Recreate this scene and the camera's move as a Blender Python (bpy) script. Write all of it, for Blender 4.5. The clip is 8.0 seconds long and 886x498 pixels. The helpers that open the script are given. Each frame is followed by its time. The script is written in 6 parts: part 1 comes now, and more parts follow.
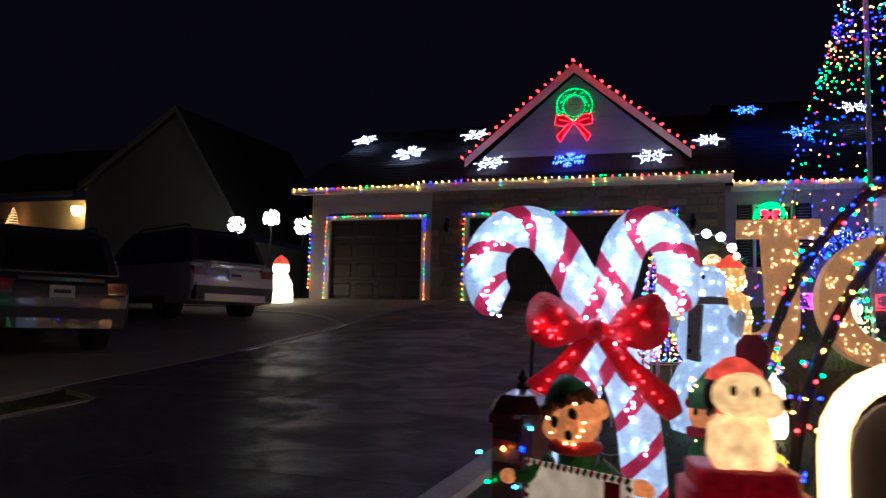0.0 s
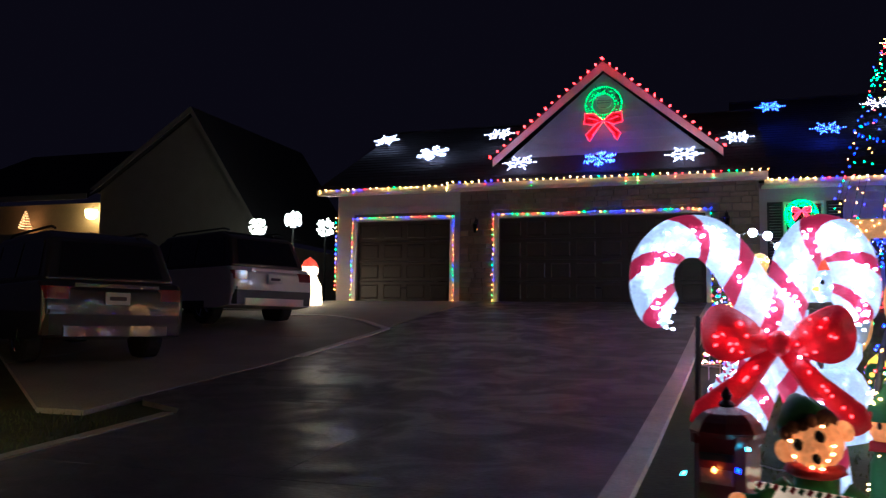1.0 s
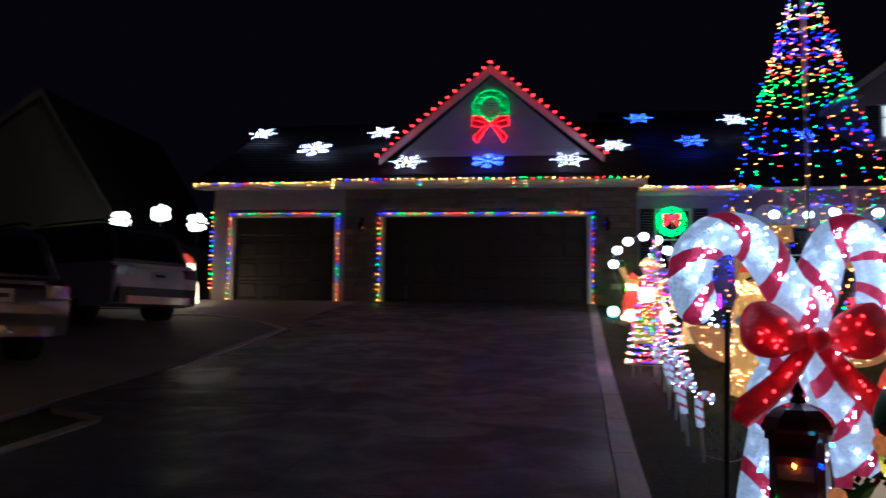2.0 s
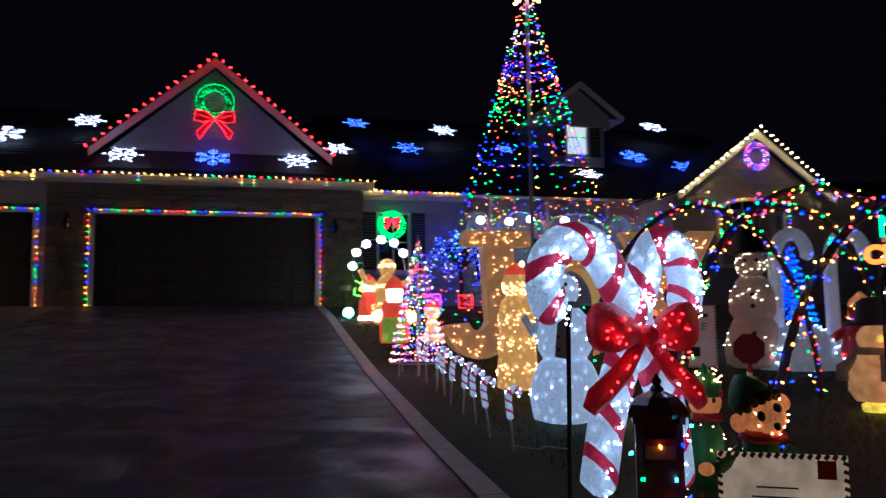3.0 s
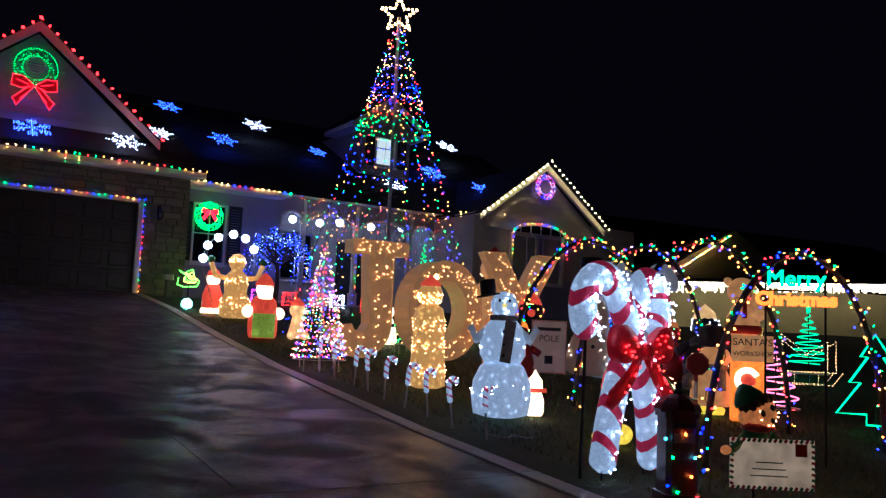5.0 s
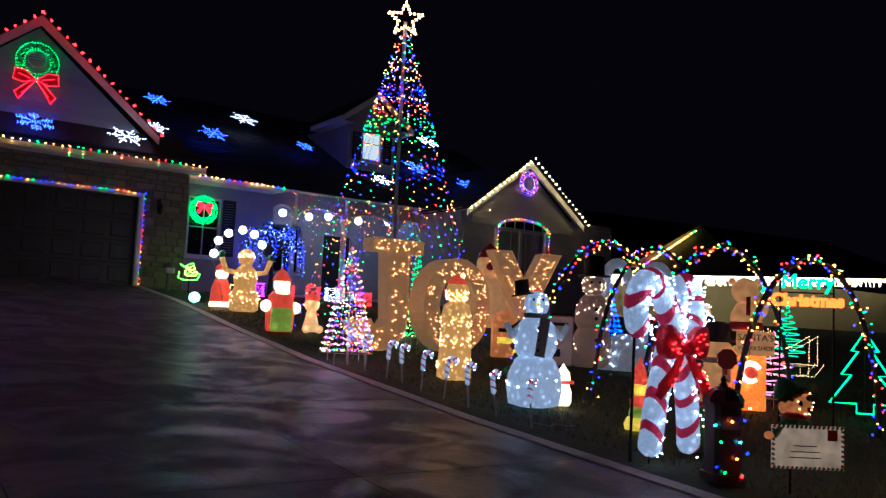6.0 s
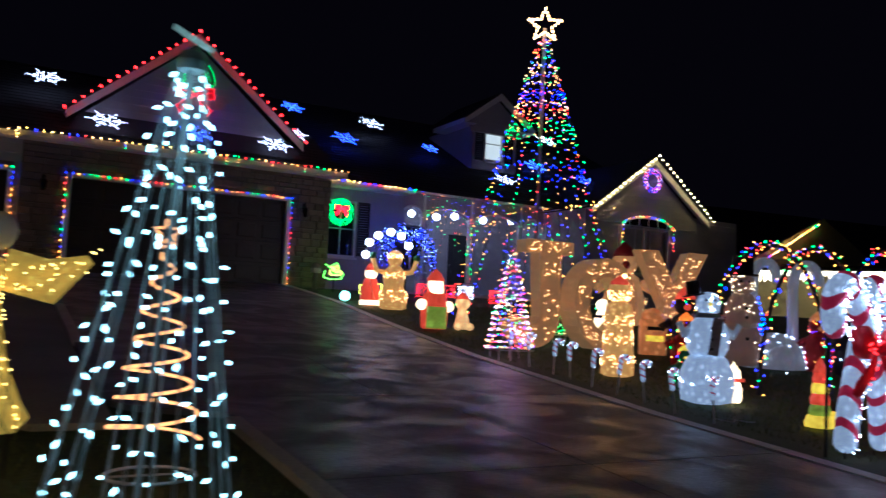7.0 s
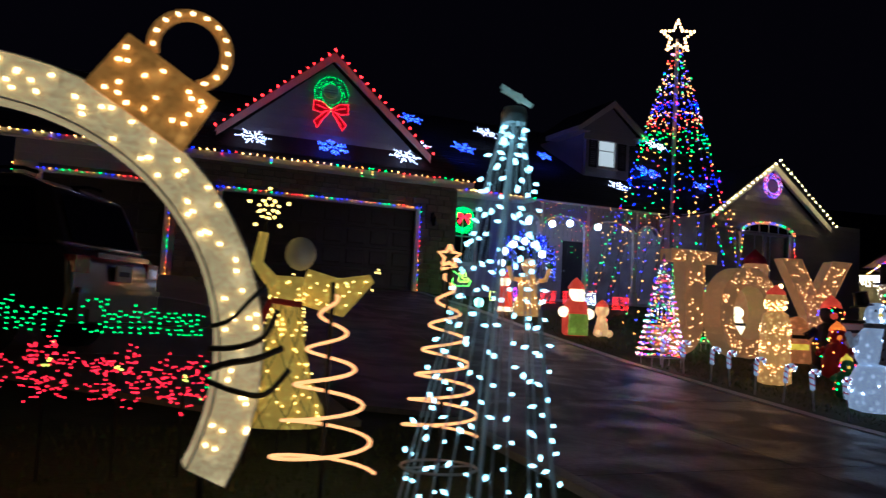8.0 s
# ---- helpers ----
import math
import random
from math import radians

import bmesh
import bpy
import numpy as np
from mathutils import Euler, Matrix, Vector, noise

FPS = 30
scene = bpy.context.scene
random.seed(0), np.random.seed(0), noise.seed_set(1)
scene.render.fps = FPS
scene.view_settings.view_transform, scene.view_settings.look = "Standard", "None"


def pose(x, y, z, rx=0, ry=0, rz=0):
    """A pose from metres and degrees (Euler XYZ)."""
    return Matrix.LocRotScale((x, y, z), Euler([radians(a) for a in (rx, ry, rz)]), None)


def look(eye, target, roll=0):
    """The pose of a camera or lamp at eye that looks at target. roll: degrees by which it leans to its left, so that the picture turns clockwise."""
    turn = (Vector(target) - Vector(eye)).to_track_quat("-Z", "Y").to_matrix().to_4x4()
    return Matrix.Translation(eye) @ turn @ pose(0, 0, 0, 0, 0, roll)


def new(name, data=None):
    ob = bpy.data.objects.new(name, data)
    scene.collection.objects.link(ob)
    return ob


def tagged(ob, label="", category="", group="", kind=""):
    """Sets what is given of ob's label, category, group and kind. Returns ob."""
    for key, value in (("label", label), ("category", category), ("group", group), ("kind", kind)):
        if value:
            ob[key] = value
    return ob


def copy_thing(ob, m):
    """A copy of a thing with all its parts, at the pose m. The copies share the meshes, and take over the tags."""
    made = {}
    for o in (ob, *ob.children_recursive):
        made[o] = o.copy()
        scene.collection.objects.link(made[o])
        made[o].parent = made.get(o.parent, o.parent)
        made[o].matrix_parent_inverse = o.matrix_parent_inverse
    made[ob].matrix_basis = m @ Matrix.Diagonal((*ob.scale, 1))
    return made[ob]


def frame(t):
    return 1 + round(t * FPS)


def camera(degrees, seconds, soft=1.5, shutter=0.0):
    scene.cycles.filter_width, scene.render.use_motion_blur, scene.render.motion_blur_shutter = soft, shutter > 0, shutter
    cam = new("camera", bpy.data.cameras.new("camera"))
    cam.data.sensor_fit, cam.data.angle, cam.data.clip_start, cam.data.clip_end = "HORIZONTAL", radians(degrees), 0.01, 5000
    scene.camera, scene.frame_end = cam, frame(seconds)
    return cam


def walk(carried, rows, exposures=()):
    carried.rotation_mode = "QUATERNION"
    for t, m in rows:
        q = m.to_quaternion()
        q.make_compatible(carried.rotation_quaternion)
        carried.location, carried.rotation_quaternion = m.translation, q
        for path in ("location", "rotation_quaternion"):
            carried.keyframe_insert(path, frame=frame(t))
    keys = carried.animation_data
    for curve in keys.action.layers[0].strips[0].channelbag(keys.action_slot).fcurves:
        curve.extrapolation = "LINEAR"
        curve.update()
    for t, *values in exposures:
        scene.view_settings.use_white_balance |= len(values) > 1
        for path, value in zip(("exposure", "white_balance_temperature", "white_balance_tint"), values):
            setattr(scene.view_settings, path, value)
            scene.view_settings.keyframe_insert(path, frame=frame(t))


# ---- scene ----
cam = camera(57.0, 8.0, soft=1.3, shutter=0.4)
PATH = [
    (0, (5.957, -19.381, -0.611), (5.316, -17.495, -0.424), 1.4),
    (0.5, (5.504, -19.454, -0.588), (4.856, -17.571, -0.404), 1.0),
    (1, (5.082, -19.537, -0.543), (4.455, -17.646, -0.361), 0.8),
    (1.2, (4.861, -19.52, -0.575), (4.25, -17.624, -0.394), 0.3),
    (2.3, (3.829, -19.499, -0.58), (3.829, -17.508, -0.384), 0.2),
    (2.5, (3.665, -19.462, -0.564), (3.857, -17.481, -0.365), -0.9),
    (3, (3.131, -19.456, -0.561), (3.622, -17.527, -0.368), -0.7),
    (3.5, (2.531, -19.489, -0.55), (3.276, -17.643, -0.359), 0.2),
    (4, (1.953, -19.503, -0.55), (2.867, -17.735, -0.356), 1.8),
    (4.5, (1.386, -19.513, -0.548), (2.404, -17.803, -0.347), 2.5),
    (5.8, (-0.089, -19.646, -0.494), (1.056, -18.016, -0.313), 2.6),
    (6, (-0.278, -19.61, -0.495), (0.883, -17.991, -0.317), 2.7),
    (6.5, (-0.772, -19.586, -0.494), (0.326, -17.923, -0.326), 2.7),
    (7, (-1.344, -19.588, -0.495), (-0.381, -17.843, -0.339), 2.8),
    (7.5, (-1.942, -19.633, -0.488), (-1.09, -17.83, -0.336), 3.0),
    (8, (-2.537, -19.654, -0.481), (-1.76, -17.818, -0.328), 3.1),
]
walk(cam, [(t, look(e, g, r)) for t, e, g, r in PATH],
     exposures=[(0, 0.9, 5300, 16), (0.5, 0.8, 5300, 16), (1.0, 1.35, 5300, 16), (2.3, 0.25, 5300, 16), (4.5, 0.25, 5300, 16), (7.5, 0.2, 5300, 16), (8, -0.1, 5300, 16)])

# ---- night world ----
night = bpy.data.worlds.new("night")
scene.world = night
night.use_nodes = True
night.node_tree.nodes["Background"].inputs[0].default_value = (0.11, 0.09, 0.17, 1)
night.node_tree.nodes["Background"].inputs[1].default_value = 0.011

# ---- materials ----
def mat(name, color, rough=0.7, scale=8.0, vary=0.25, metal=0.0, bump=0.3, coat=0.0, random_piece=0.0, fine=9.0, patchy=0.0):
    m = bpy.data.materials.new(name)
    m.use_nodes = True
    nt = m.node_tree
    b = nt.nodes["Principled BSDF"]
    geo = nt.nodes.new("ShaderNodeTexCoord")
    n1 = nt.nodes.new("ShaderNodeTexNoise")
    n1.inputs["Scale"].default_value, n1.inputs["Detail"].default_value = scale, 6
    n2 = nt.nodes.new("ShaderNodeTexNoise")
    n2.inputs["Scale"].default_value, n2.inputs["Detail"].default_value = scale * fine, 3
    for n in (n1, n2):
        nt.links.new(geo.outputs["Object"], n.inputs["Vector"])
    mix = nt.nodes.new("ShaderNodeMath")
    mix.operation = "ADD"
    nt.links.new(n1.outputs["Fac"], mix.inputs[0])
    nt.links.new(n2.outputs["Fac"], mix.inputs[1])
    last = mix
    if random_piece:
        info = nt.nodes.new("ShaderNodeObjectInfo")
        mul = nt.nodes.new("ShaderNodeMath")
        mul.operation, mul.inputs[1].default_value = "MULTIPLY_ADD", random_piece
        nt.links.new(info.outputs["Random"], mul.inputs[0])
        nt.links.new(mix.outputs[0], mul.inputs[2])
        last = mul
    ramp = nt.nodes.new("ShaderNodeMapRange")
    ramp.inputs["From Min"].default_value, ramp.inputs["From Max"].default_value = 0.6, 1.4 + random_piece
    nt.links.new(last.outputs[0], ramp.inputs["Value"])
    col = nt.nodes.new("ShaderNodeMix")
    col.data_type = "RGBA"
    col.inputs[6].default_value = (*[c * (1 - vary) for c in color], 1)
    col.inputs[7].default_value = (*[min(1, c * (1 + vary)) for c in color], 1)
    nt.links.new(ramp.outputs[0], col.inputs[0])
    nt.links.new(col.outputs[2], b.inputs["Base Color"])
    b.inputs["Roughness"].default_value, b.inputs["Metallic"].default_value = rough, metal
    b.inputs["Coat Weight"].default_value = coat
    if patchy:
        # worn, smoother patches beside rough ones
        n3 = nt.nodes.new("ShaderNodeTexNoise")
        n3.inputs["Scale"].default_value, n3.inputs["Detail"].default_value, n3.inputs["Distortion"].default_value = scale * 1.7, 5, 0.8
        nt.links.new(geo.outputs["Object"], n3.inputs["Vector"])
        pr = nt.nodes.new("ShaderNodeMapRange")
        pr.inputs["From Min"].default_value, pr.inputs["From Max"].default_value = 0.4, 0.62
        pr.inputs["To Min"].default_value, pr.inputs["To Max"].default_value = rough - patchy * 0.5, rough + patchy * 0.5
        nt.links.new(n3.outputs["Fac"], pr.inputs["Value"])
        nt.links.new(pr.outputs[0], b.inputs["Roughness"])
    if bump:
        bp = nt.nodes.new("ShaderNodeBump")
        bp.inputs["Strength"].default_value, bp.inputs["Distance"].default_value = bump, 0.01
        nt.links.new(n2.outputs["Fac"], bp.inputs["Height"])
        nt.links.new(bp.outputs["Normal"], b.inputs["Normal"])
    return m


def glow(name, color, strength, sampled=True):
    """A bulb or lit tube."""
    m = bpy.data.materials.new(name)
    m.use_nodes = True
    b = m.node_tree.nodes["Principled BSDF"]
    b.inputs["Base Color"].default_value = (*[c * 0.6 for c in color], 1)
    b.inputs["Emission Color"].default_value, b.inputs["Emission Strength"].default_value = (*color, 1), strength
    b.inputs["Roughness"].default_value = 0.3
    if not sampled:
        m.cycles.emission_sampling = "NONE"
    return m


def glow_mixed(name, colors, strength):
    """Bulbs of several colours, one to each island."""
    m = glow(name, (1, 1, 1), strength)
    nt = m.node_tree
    b = nt.nodes["Principled BSDF"]
    g, r = nt.nodes.new("ShaderNodeNewGeometry"), nt.nodes.new("ShaderNodeValToRGB")
    r.color_ramp.interpolation = "CONSTANT"
    e = r.color_ramp.elements
    while len(e) < len(colors):
        e.new(0.5)
    for i, c in enumerate(colors):
        e[i].position, e[i].color = i / len(colors), (*c, 1)
    nt.links.new(g.outputs["Random Per Island"], r.inputs[0])
    nt.links.new(r.outputs[0], b.inputs["Emission Color"])
    return m


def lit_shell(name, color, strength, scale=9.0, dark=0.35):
    """A translucent plastic or tinsel skin lit from within by small bulbs: brighter near them. On letters, cards and
    boards the glow is only put in for light on them.
    """
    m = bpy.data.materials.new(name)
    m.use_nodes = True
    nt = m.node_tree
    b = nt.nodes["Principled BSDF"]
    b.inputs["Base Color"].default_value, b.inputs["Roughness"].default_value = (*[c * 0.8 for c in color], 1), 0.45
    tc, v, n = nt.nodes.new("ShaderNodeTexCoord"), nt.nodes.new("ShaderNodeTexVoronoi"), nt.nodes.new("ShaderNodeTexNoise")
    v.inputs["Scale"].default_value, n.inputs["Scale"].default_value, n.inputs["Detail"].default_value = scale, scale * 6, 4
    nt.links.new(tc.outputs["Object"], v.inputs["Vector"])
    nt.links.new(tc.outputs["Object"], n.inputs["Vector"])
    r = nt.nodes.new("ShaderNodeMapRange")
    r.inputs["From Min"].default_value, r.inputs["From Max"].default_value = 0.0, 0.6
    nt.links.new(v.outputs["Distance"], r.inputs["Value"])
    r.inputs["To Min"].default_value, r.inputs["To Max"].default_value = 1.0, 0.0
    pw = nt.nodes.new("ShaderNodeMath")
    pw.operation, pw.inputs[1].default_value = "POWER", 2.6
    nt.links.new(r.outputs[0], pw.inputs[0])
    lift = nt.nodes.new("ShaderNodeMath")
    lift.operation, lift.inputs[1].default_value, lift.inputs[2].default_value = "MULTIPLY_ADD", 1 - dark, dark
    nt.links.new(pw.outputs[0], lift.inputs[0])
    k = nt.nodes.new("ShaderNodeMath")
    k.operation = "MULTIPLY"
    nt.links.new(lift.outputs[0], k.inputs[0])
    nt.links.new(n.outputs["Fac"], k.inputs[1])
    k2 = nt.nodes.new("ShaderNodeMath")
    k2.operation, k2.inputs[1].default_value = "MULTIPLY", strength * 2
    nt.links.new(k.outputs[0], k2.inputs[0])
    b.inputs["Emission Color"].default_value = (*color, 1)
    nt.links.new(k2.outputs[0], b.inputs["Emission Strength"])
    bp = nt.nodes.new("ShaderNodeBump")
    bp.inputs["Strength"].default_value, bp.inputs["Distance"].default_value = 0.6, 0.01
    nt.links.new(n.outputs["Fac"], bp.inputs["Height"])
    nt.links.new(bp.outputs["Normal"], b.inputs["Normal"])
    return m


RED, GREEN, BLUE, AMBER = (1, 0.014, 0.012), (0.012, 1, 0.10), (0.014, 0.022, 1), (1, 0.30, 0.03)
WARM, COOL, PINK, WHITE = (1, 0.50, 0.13), (0.72, 0.86, 1), (1, 0.03, 0.32), (1, 0.95, 0.85)
grass = mat("grass_soil", (0.035, 0.05, 0.018), 0.9, 3, 0.5, bump=0.8)
blade = mat("grass_blade", (0.08, 0.11, 0.035), 0.8, 5, 0.4, bump=0)
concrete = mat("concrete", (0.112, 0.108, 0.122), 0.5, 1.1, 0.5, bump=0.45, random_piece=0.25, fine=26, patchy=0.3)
pad_concrete = mat("pad_concrete", (0.36, 0.34, 0.29), 0.7, 1.2, 0.25, bump=0.3, fine=30)
kerb_concrete = mat("kerb_concrete", (0.66, 0.64, 0.61), 0.6, 4, 0.25, bump=0.4)
asphalt = mat("asphalt", (0.045, 0.045, 0.047), 0.8, 6, 0.35, bump=0.8, fine=20)
siding = mat("siding", (0.38, 0.36, 0.41), 0.6, 3, 0.08, bump=0.15)
stone = mat("stone", (0.22, 0.18, 0.15), 0.85, 7, 0.45, bump=0.9, random_piece=0.8)
mortar = mat("mortar", (0.2, 0.19, 0.18), 0.95, 12, 0.2)
white_trim = mat("white_trim", (0.72, 0.72, 0.72), 0.5, 5, 0.08, bump=0.1)
door_paint = mat("garage_door_paint", (0.05, 0.042, 0.038), 0.5, 4, 0.2, bump=0.15)
shingle = mat("shingle", (0.035, 0.033, 0.035), 0.9, 10, 0.4, bump=0.9, random_piece=0.4)
black_metal = mat("black_metal", (0.02, 0.02, 0.022), 0.45, 12, 0.3, metal=0.6)
black_plastic = mat("black_plastic", (0.015, 0.015, 0.017), 0.4, 20, 0.2, bump=0.1)
wire_mat = mat("wire", (0.012, 0.03, 0.015), 0.6, 20, 0.2, bump=0)
white_wire = mat("white_wire", (0.55, 0.55, 0.55), 0.5, 20, 0.1, bump=0)
galvanised = mat("galvanised_pole", (0.4, 0.4, 0.42), 0.4, 9, 0.2, metal=0.8)
shutter_paint = mat("shutter_paint", (0.03, 0.03, 0.04), 0.6, 6, 0.2)
dark_glass = mat("dark_window", (0.012, 0.013, 0.017), 0.06, 3, 0.2, bump=0, coat=0.5)
car_dark = mat("dark_car_paint", (0.07, 0.066, 0.066), 0.3, 3, 0.1, metal=0.6, bump=0, coat=1)
car_silver = mat("silver_car_paint", (0.75, 0.7, 0.7), 0.35, 3, 0.05, metal=0.0, bump=0, coat=1)
car_glass = mat("car_glass", (0.01, 0.01, 0.012), 0.05, 3, 0.1, bump=0, coat=1)
tyre = mat("tyre_rubber", (0.015, 0.015, 0.015), 0.85, 20, 0.2)
chrome = mat("chrome", (0.6, 0.6, 0.62), 0.15, 8, 0.1, metal=1, bump=0)
tail_red = mat("tail_lamp_red", (0.22, 0.01, 0.01), 0.15, 9, 0.1, bump=0, coat=1)
plate_white = mat("plate_white", (0.6, 0.6, 0.6), 0.5, 20, 0.1, bump=0)
mail_red = mat("mailbox_red", (0.16, 0.012, 0.014), 0.35, 7, 0.3, bump=0.15, coat=0.4)
paper = mat("board_cream", (0.62, 0.56, 0.44), 0.7, 9, 0.1, bump=0.1)
paint_red = mat("red_paint", (0.5, 0.02, 0.025), 0.5, 9, 0.2, bump=0.1)
paint_green = mat("green_paint", (0.03, 0.22, 0.06), 0.5, 9, 0.2, bump=0.1)
paint_dark = mat("dark_paint", (0.03, 0.03, 0.05), 0.5, 9, 0.2, bump=0.1)
cloth_grey = mat("grey_scarf", (0.34, 0.32, 0.32), 0.9, 30, 0.4, bump=0.6)
neighbour_wall = mat("neighbour_siding", (0.30, 0.27, 0.22), 0.8, 2, 0.12)
bark = mat("bark", (0.09, 0.07, 0.05), 0.9, 14, 0.4)
leaf = mat("leaf", (0.05, 0.09, 0.03), 0.7, 9, 0.3, bump=0)

mini_mixed = glow_mixed("mixed_mini_bulb", [RED, GREEN, BLUE, AMBER, AMBER, BLUE], 11)
eave_mixed = glow_mixed("mixed_eave_bulb", [AMBER, WARM, (1, 0.6, 0.12), GREEN, (1, 0.5, 0.06), RED, WARM, BLUE], 11)
eave_warm = glow_mixed("warm_eave_bulb", [WARM, AMBER, (1, 0.8, 0.4)], 7)
purple_mix = glow_mixed("pink_tree_bulb", [PINK, BLUE, WARM, (0.8, 0.9, 1), RED, BLUE, AMBER, GREEN], 8)
green_bulb = glow("green_bulb", (0.012, 1, 0.12), 7)
red_bulb = glow("red_bulb", RED, 9)
blue_bulb = glow("blue_bulb", BLUE, 10)
blue_white = glow_mixed("blue_white_bulb", [BLUE, BLUE, (0.03, 0.06, 1), (0.4, 0.6, 1)], 11)
warm_bulb = glow("warm_bulb", (1, 0.52, 0.17), 9)
cool_bulb = glow("cool_bulb", COOL, 11)
teal_bulb = glow("teal_bulb", (0.45, 0.95, 1), 5)
snow_white = glow("snowflake_white", (0.66, 0.76, 1), 11)
snow_blue = glow("snowflake_blue", (0.04, 0.08, 1), 20)
gold_rope = glow("gold_rope_light", (1, 0.44, 0.13), 1.7)
white_globe = glow("white_globe", (0.72, 0.82, 1), 8)
neon_green = glow("neon_green", (0.012, 0.9, 0.26), 1.8)
neon_lime = glow("neon_lime", (0.16, 1, 0.05), 5)
neon_orange = glow("neon_orange", (1, 0.15, 0.012), 3)
neon_pink = glow("neon_pink", (1, 0.16, 0.3), 3)
neon_yellow = glow("neon_yellow", (0.9, 1, 0.1), 4)
tinsel = lit_shell("white_tinsel", (0.62, 0.80, 1.0), 1.0, 12, 0.3)
tinsel_dim = lit_shell("dim_white_tinsel", (0.66, 0.75, 0.85), 0.2, 12, 0.4)
# lit red tinsel of the bows; also lends its glow to the kennel
red_glow_skin = lit_shell("red_glow_skin", (0.62, 0.006, 0.018), 0.34, 10, 0.2)
cane_stripe = lit_shell("cane_stripe_red", (0.62, 0.03, 0.09), 0.42, 9, 0.45)
gold_shell = lit_shell("gold_mesh", (1, 0.5, 0.12), 1.6, 14, 0.22)
pale_gold = lit_shell("pale_gold_mesh", (1, 0.68, 0.1), 0.7, 18, 0.3)
orn_shell = lit_shell("ornament_tinsel", (1, 0.78, 0.34), 0.75, 9, 0.45)
cap_shell = lit_shell("ornament_cap", (1, 0.45, 0.08), 0.55, 9, 0.35)
mold_cream = lit_shell("lit_cream_plastic", (1, 0.58, 0.2), 2.2, 5, 0.25)
mold_soft = lit_shell("dim_cream_plastic", (1, 0.47, 0.15), 0.38, 2, 0.6)
mold_white = lit_shell("lit_white_plastic", (1, 0.76, 0.4), 5.0, 4, 0.4)
mold_red = lit_shell("lit_red_plastic", (1, 0.09, 0.04), 1.3, 5, 0.35)
mold_green = lit_shell("lit_green_plastic", (0.34, 0.5, 0.05), 0.8, 4, 0.4)
mold_orange = lit_shell("lit_orange_plastic", (1, 0.22, 0.02), 2.4, 5, 0.35)
mold_yellow = lit_shell("lit_yellow_plastic", (1, 0.7, 0.05), 2.0, 4, 0.35)
skin_shell = lit_shell("lit_face_plastic", (0.9, 0.3, 0.08), 0.8, 9, 0.3)
# dull tan letter skin; its glow stands in for the bulbs' light on it
letter_glow = lit_shell("glowing_letter_skin", (0.92, 0.52, 0.2), 0.2, 6, 0.55)
lamp_yellow = glow("porch_lamp", (1, 0.66, 0.22), 7)
window_glow = glow("lit_window", (0.66, 0.74, 0.66), 0.8)
icicle_bulb = glow("icicle_bulb", (1, 0.85, 0.5), 8)


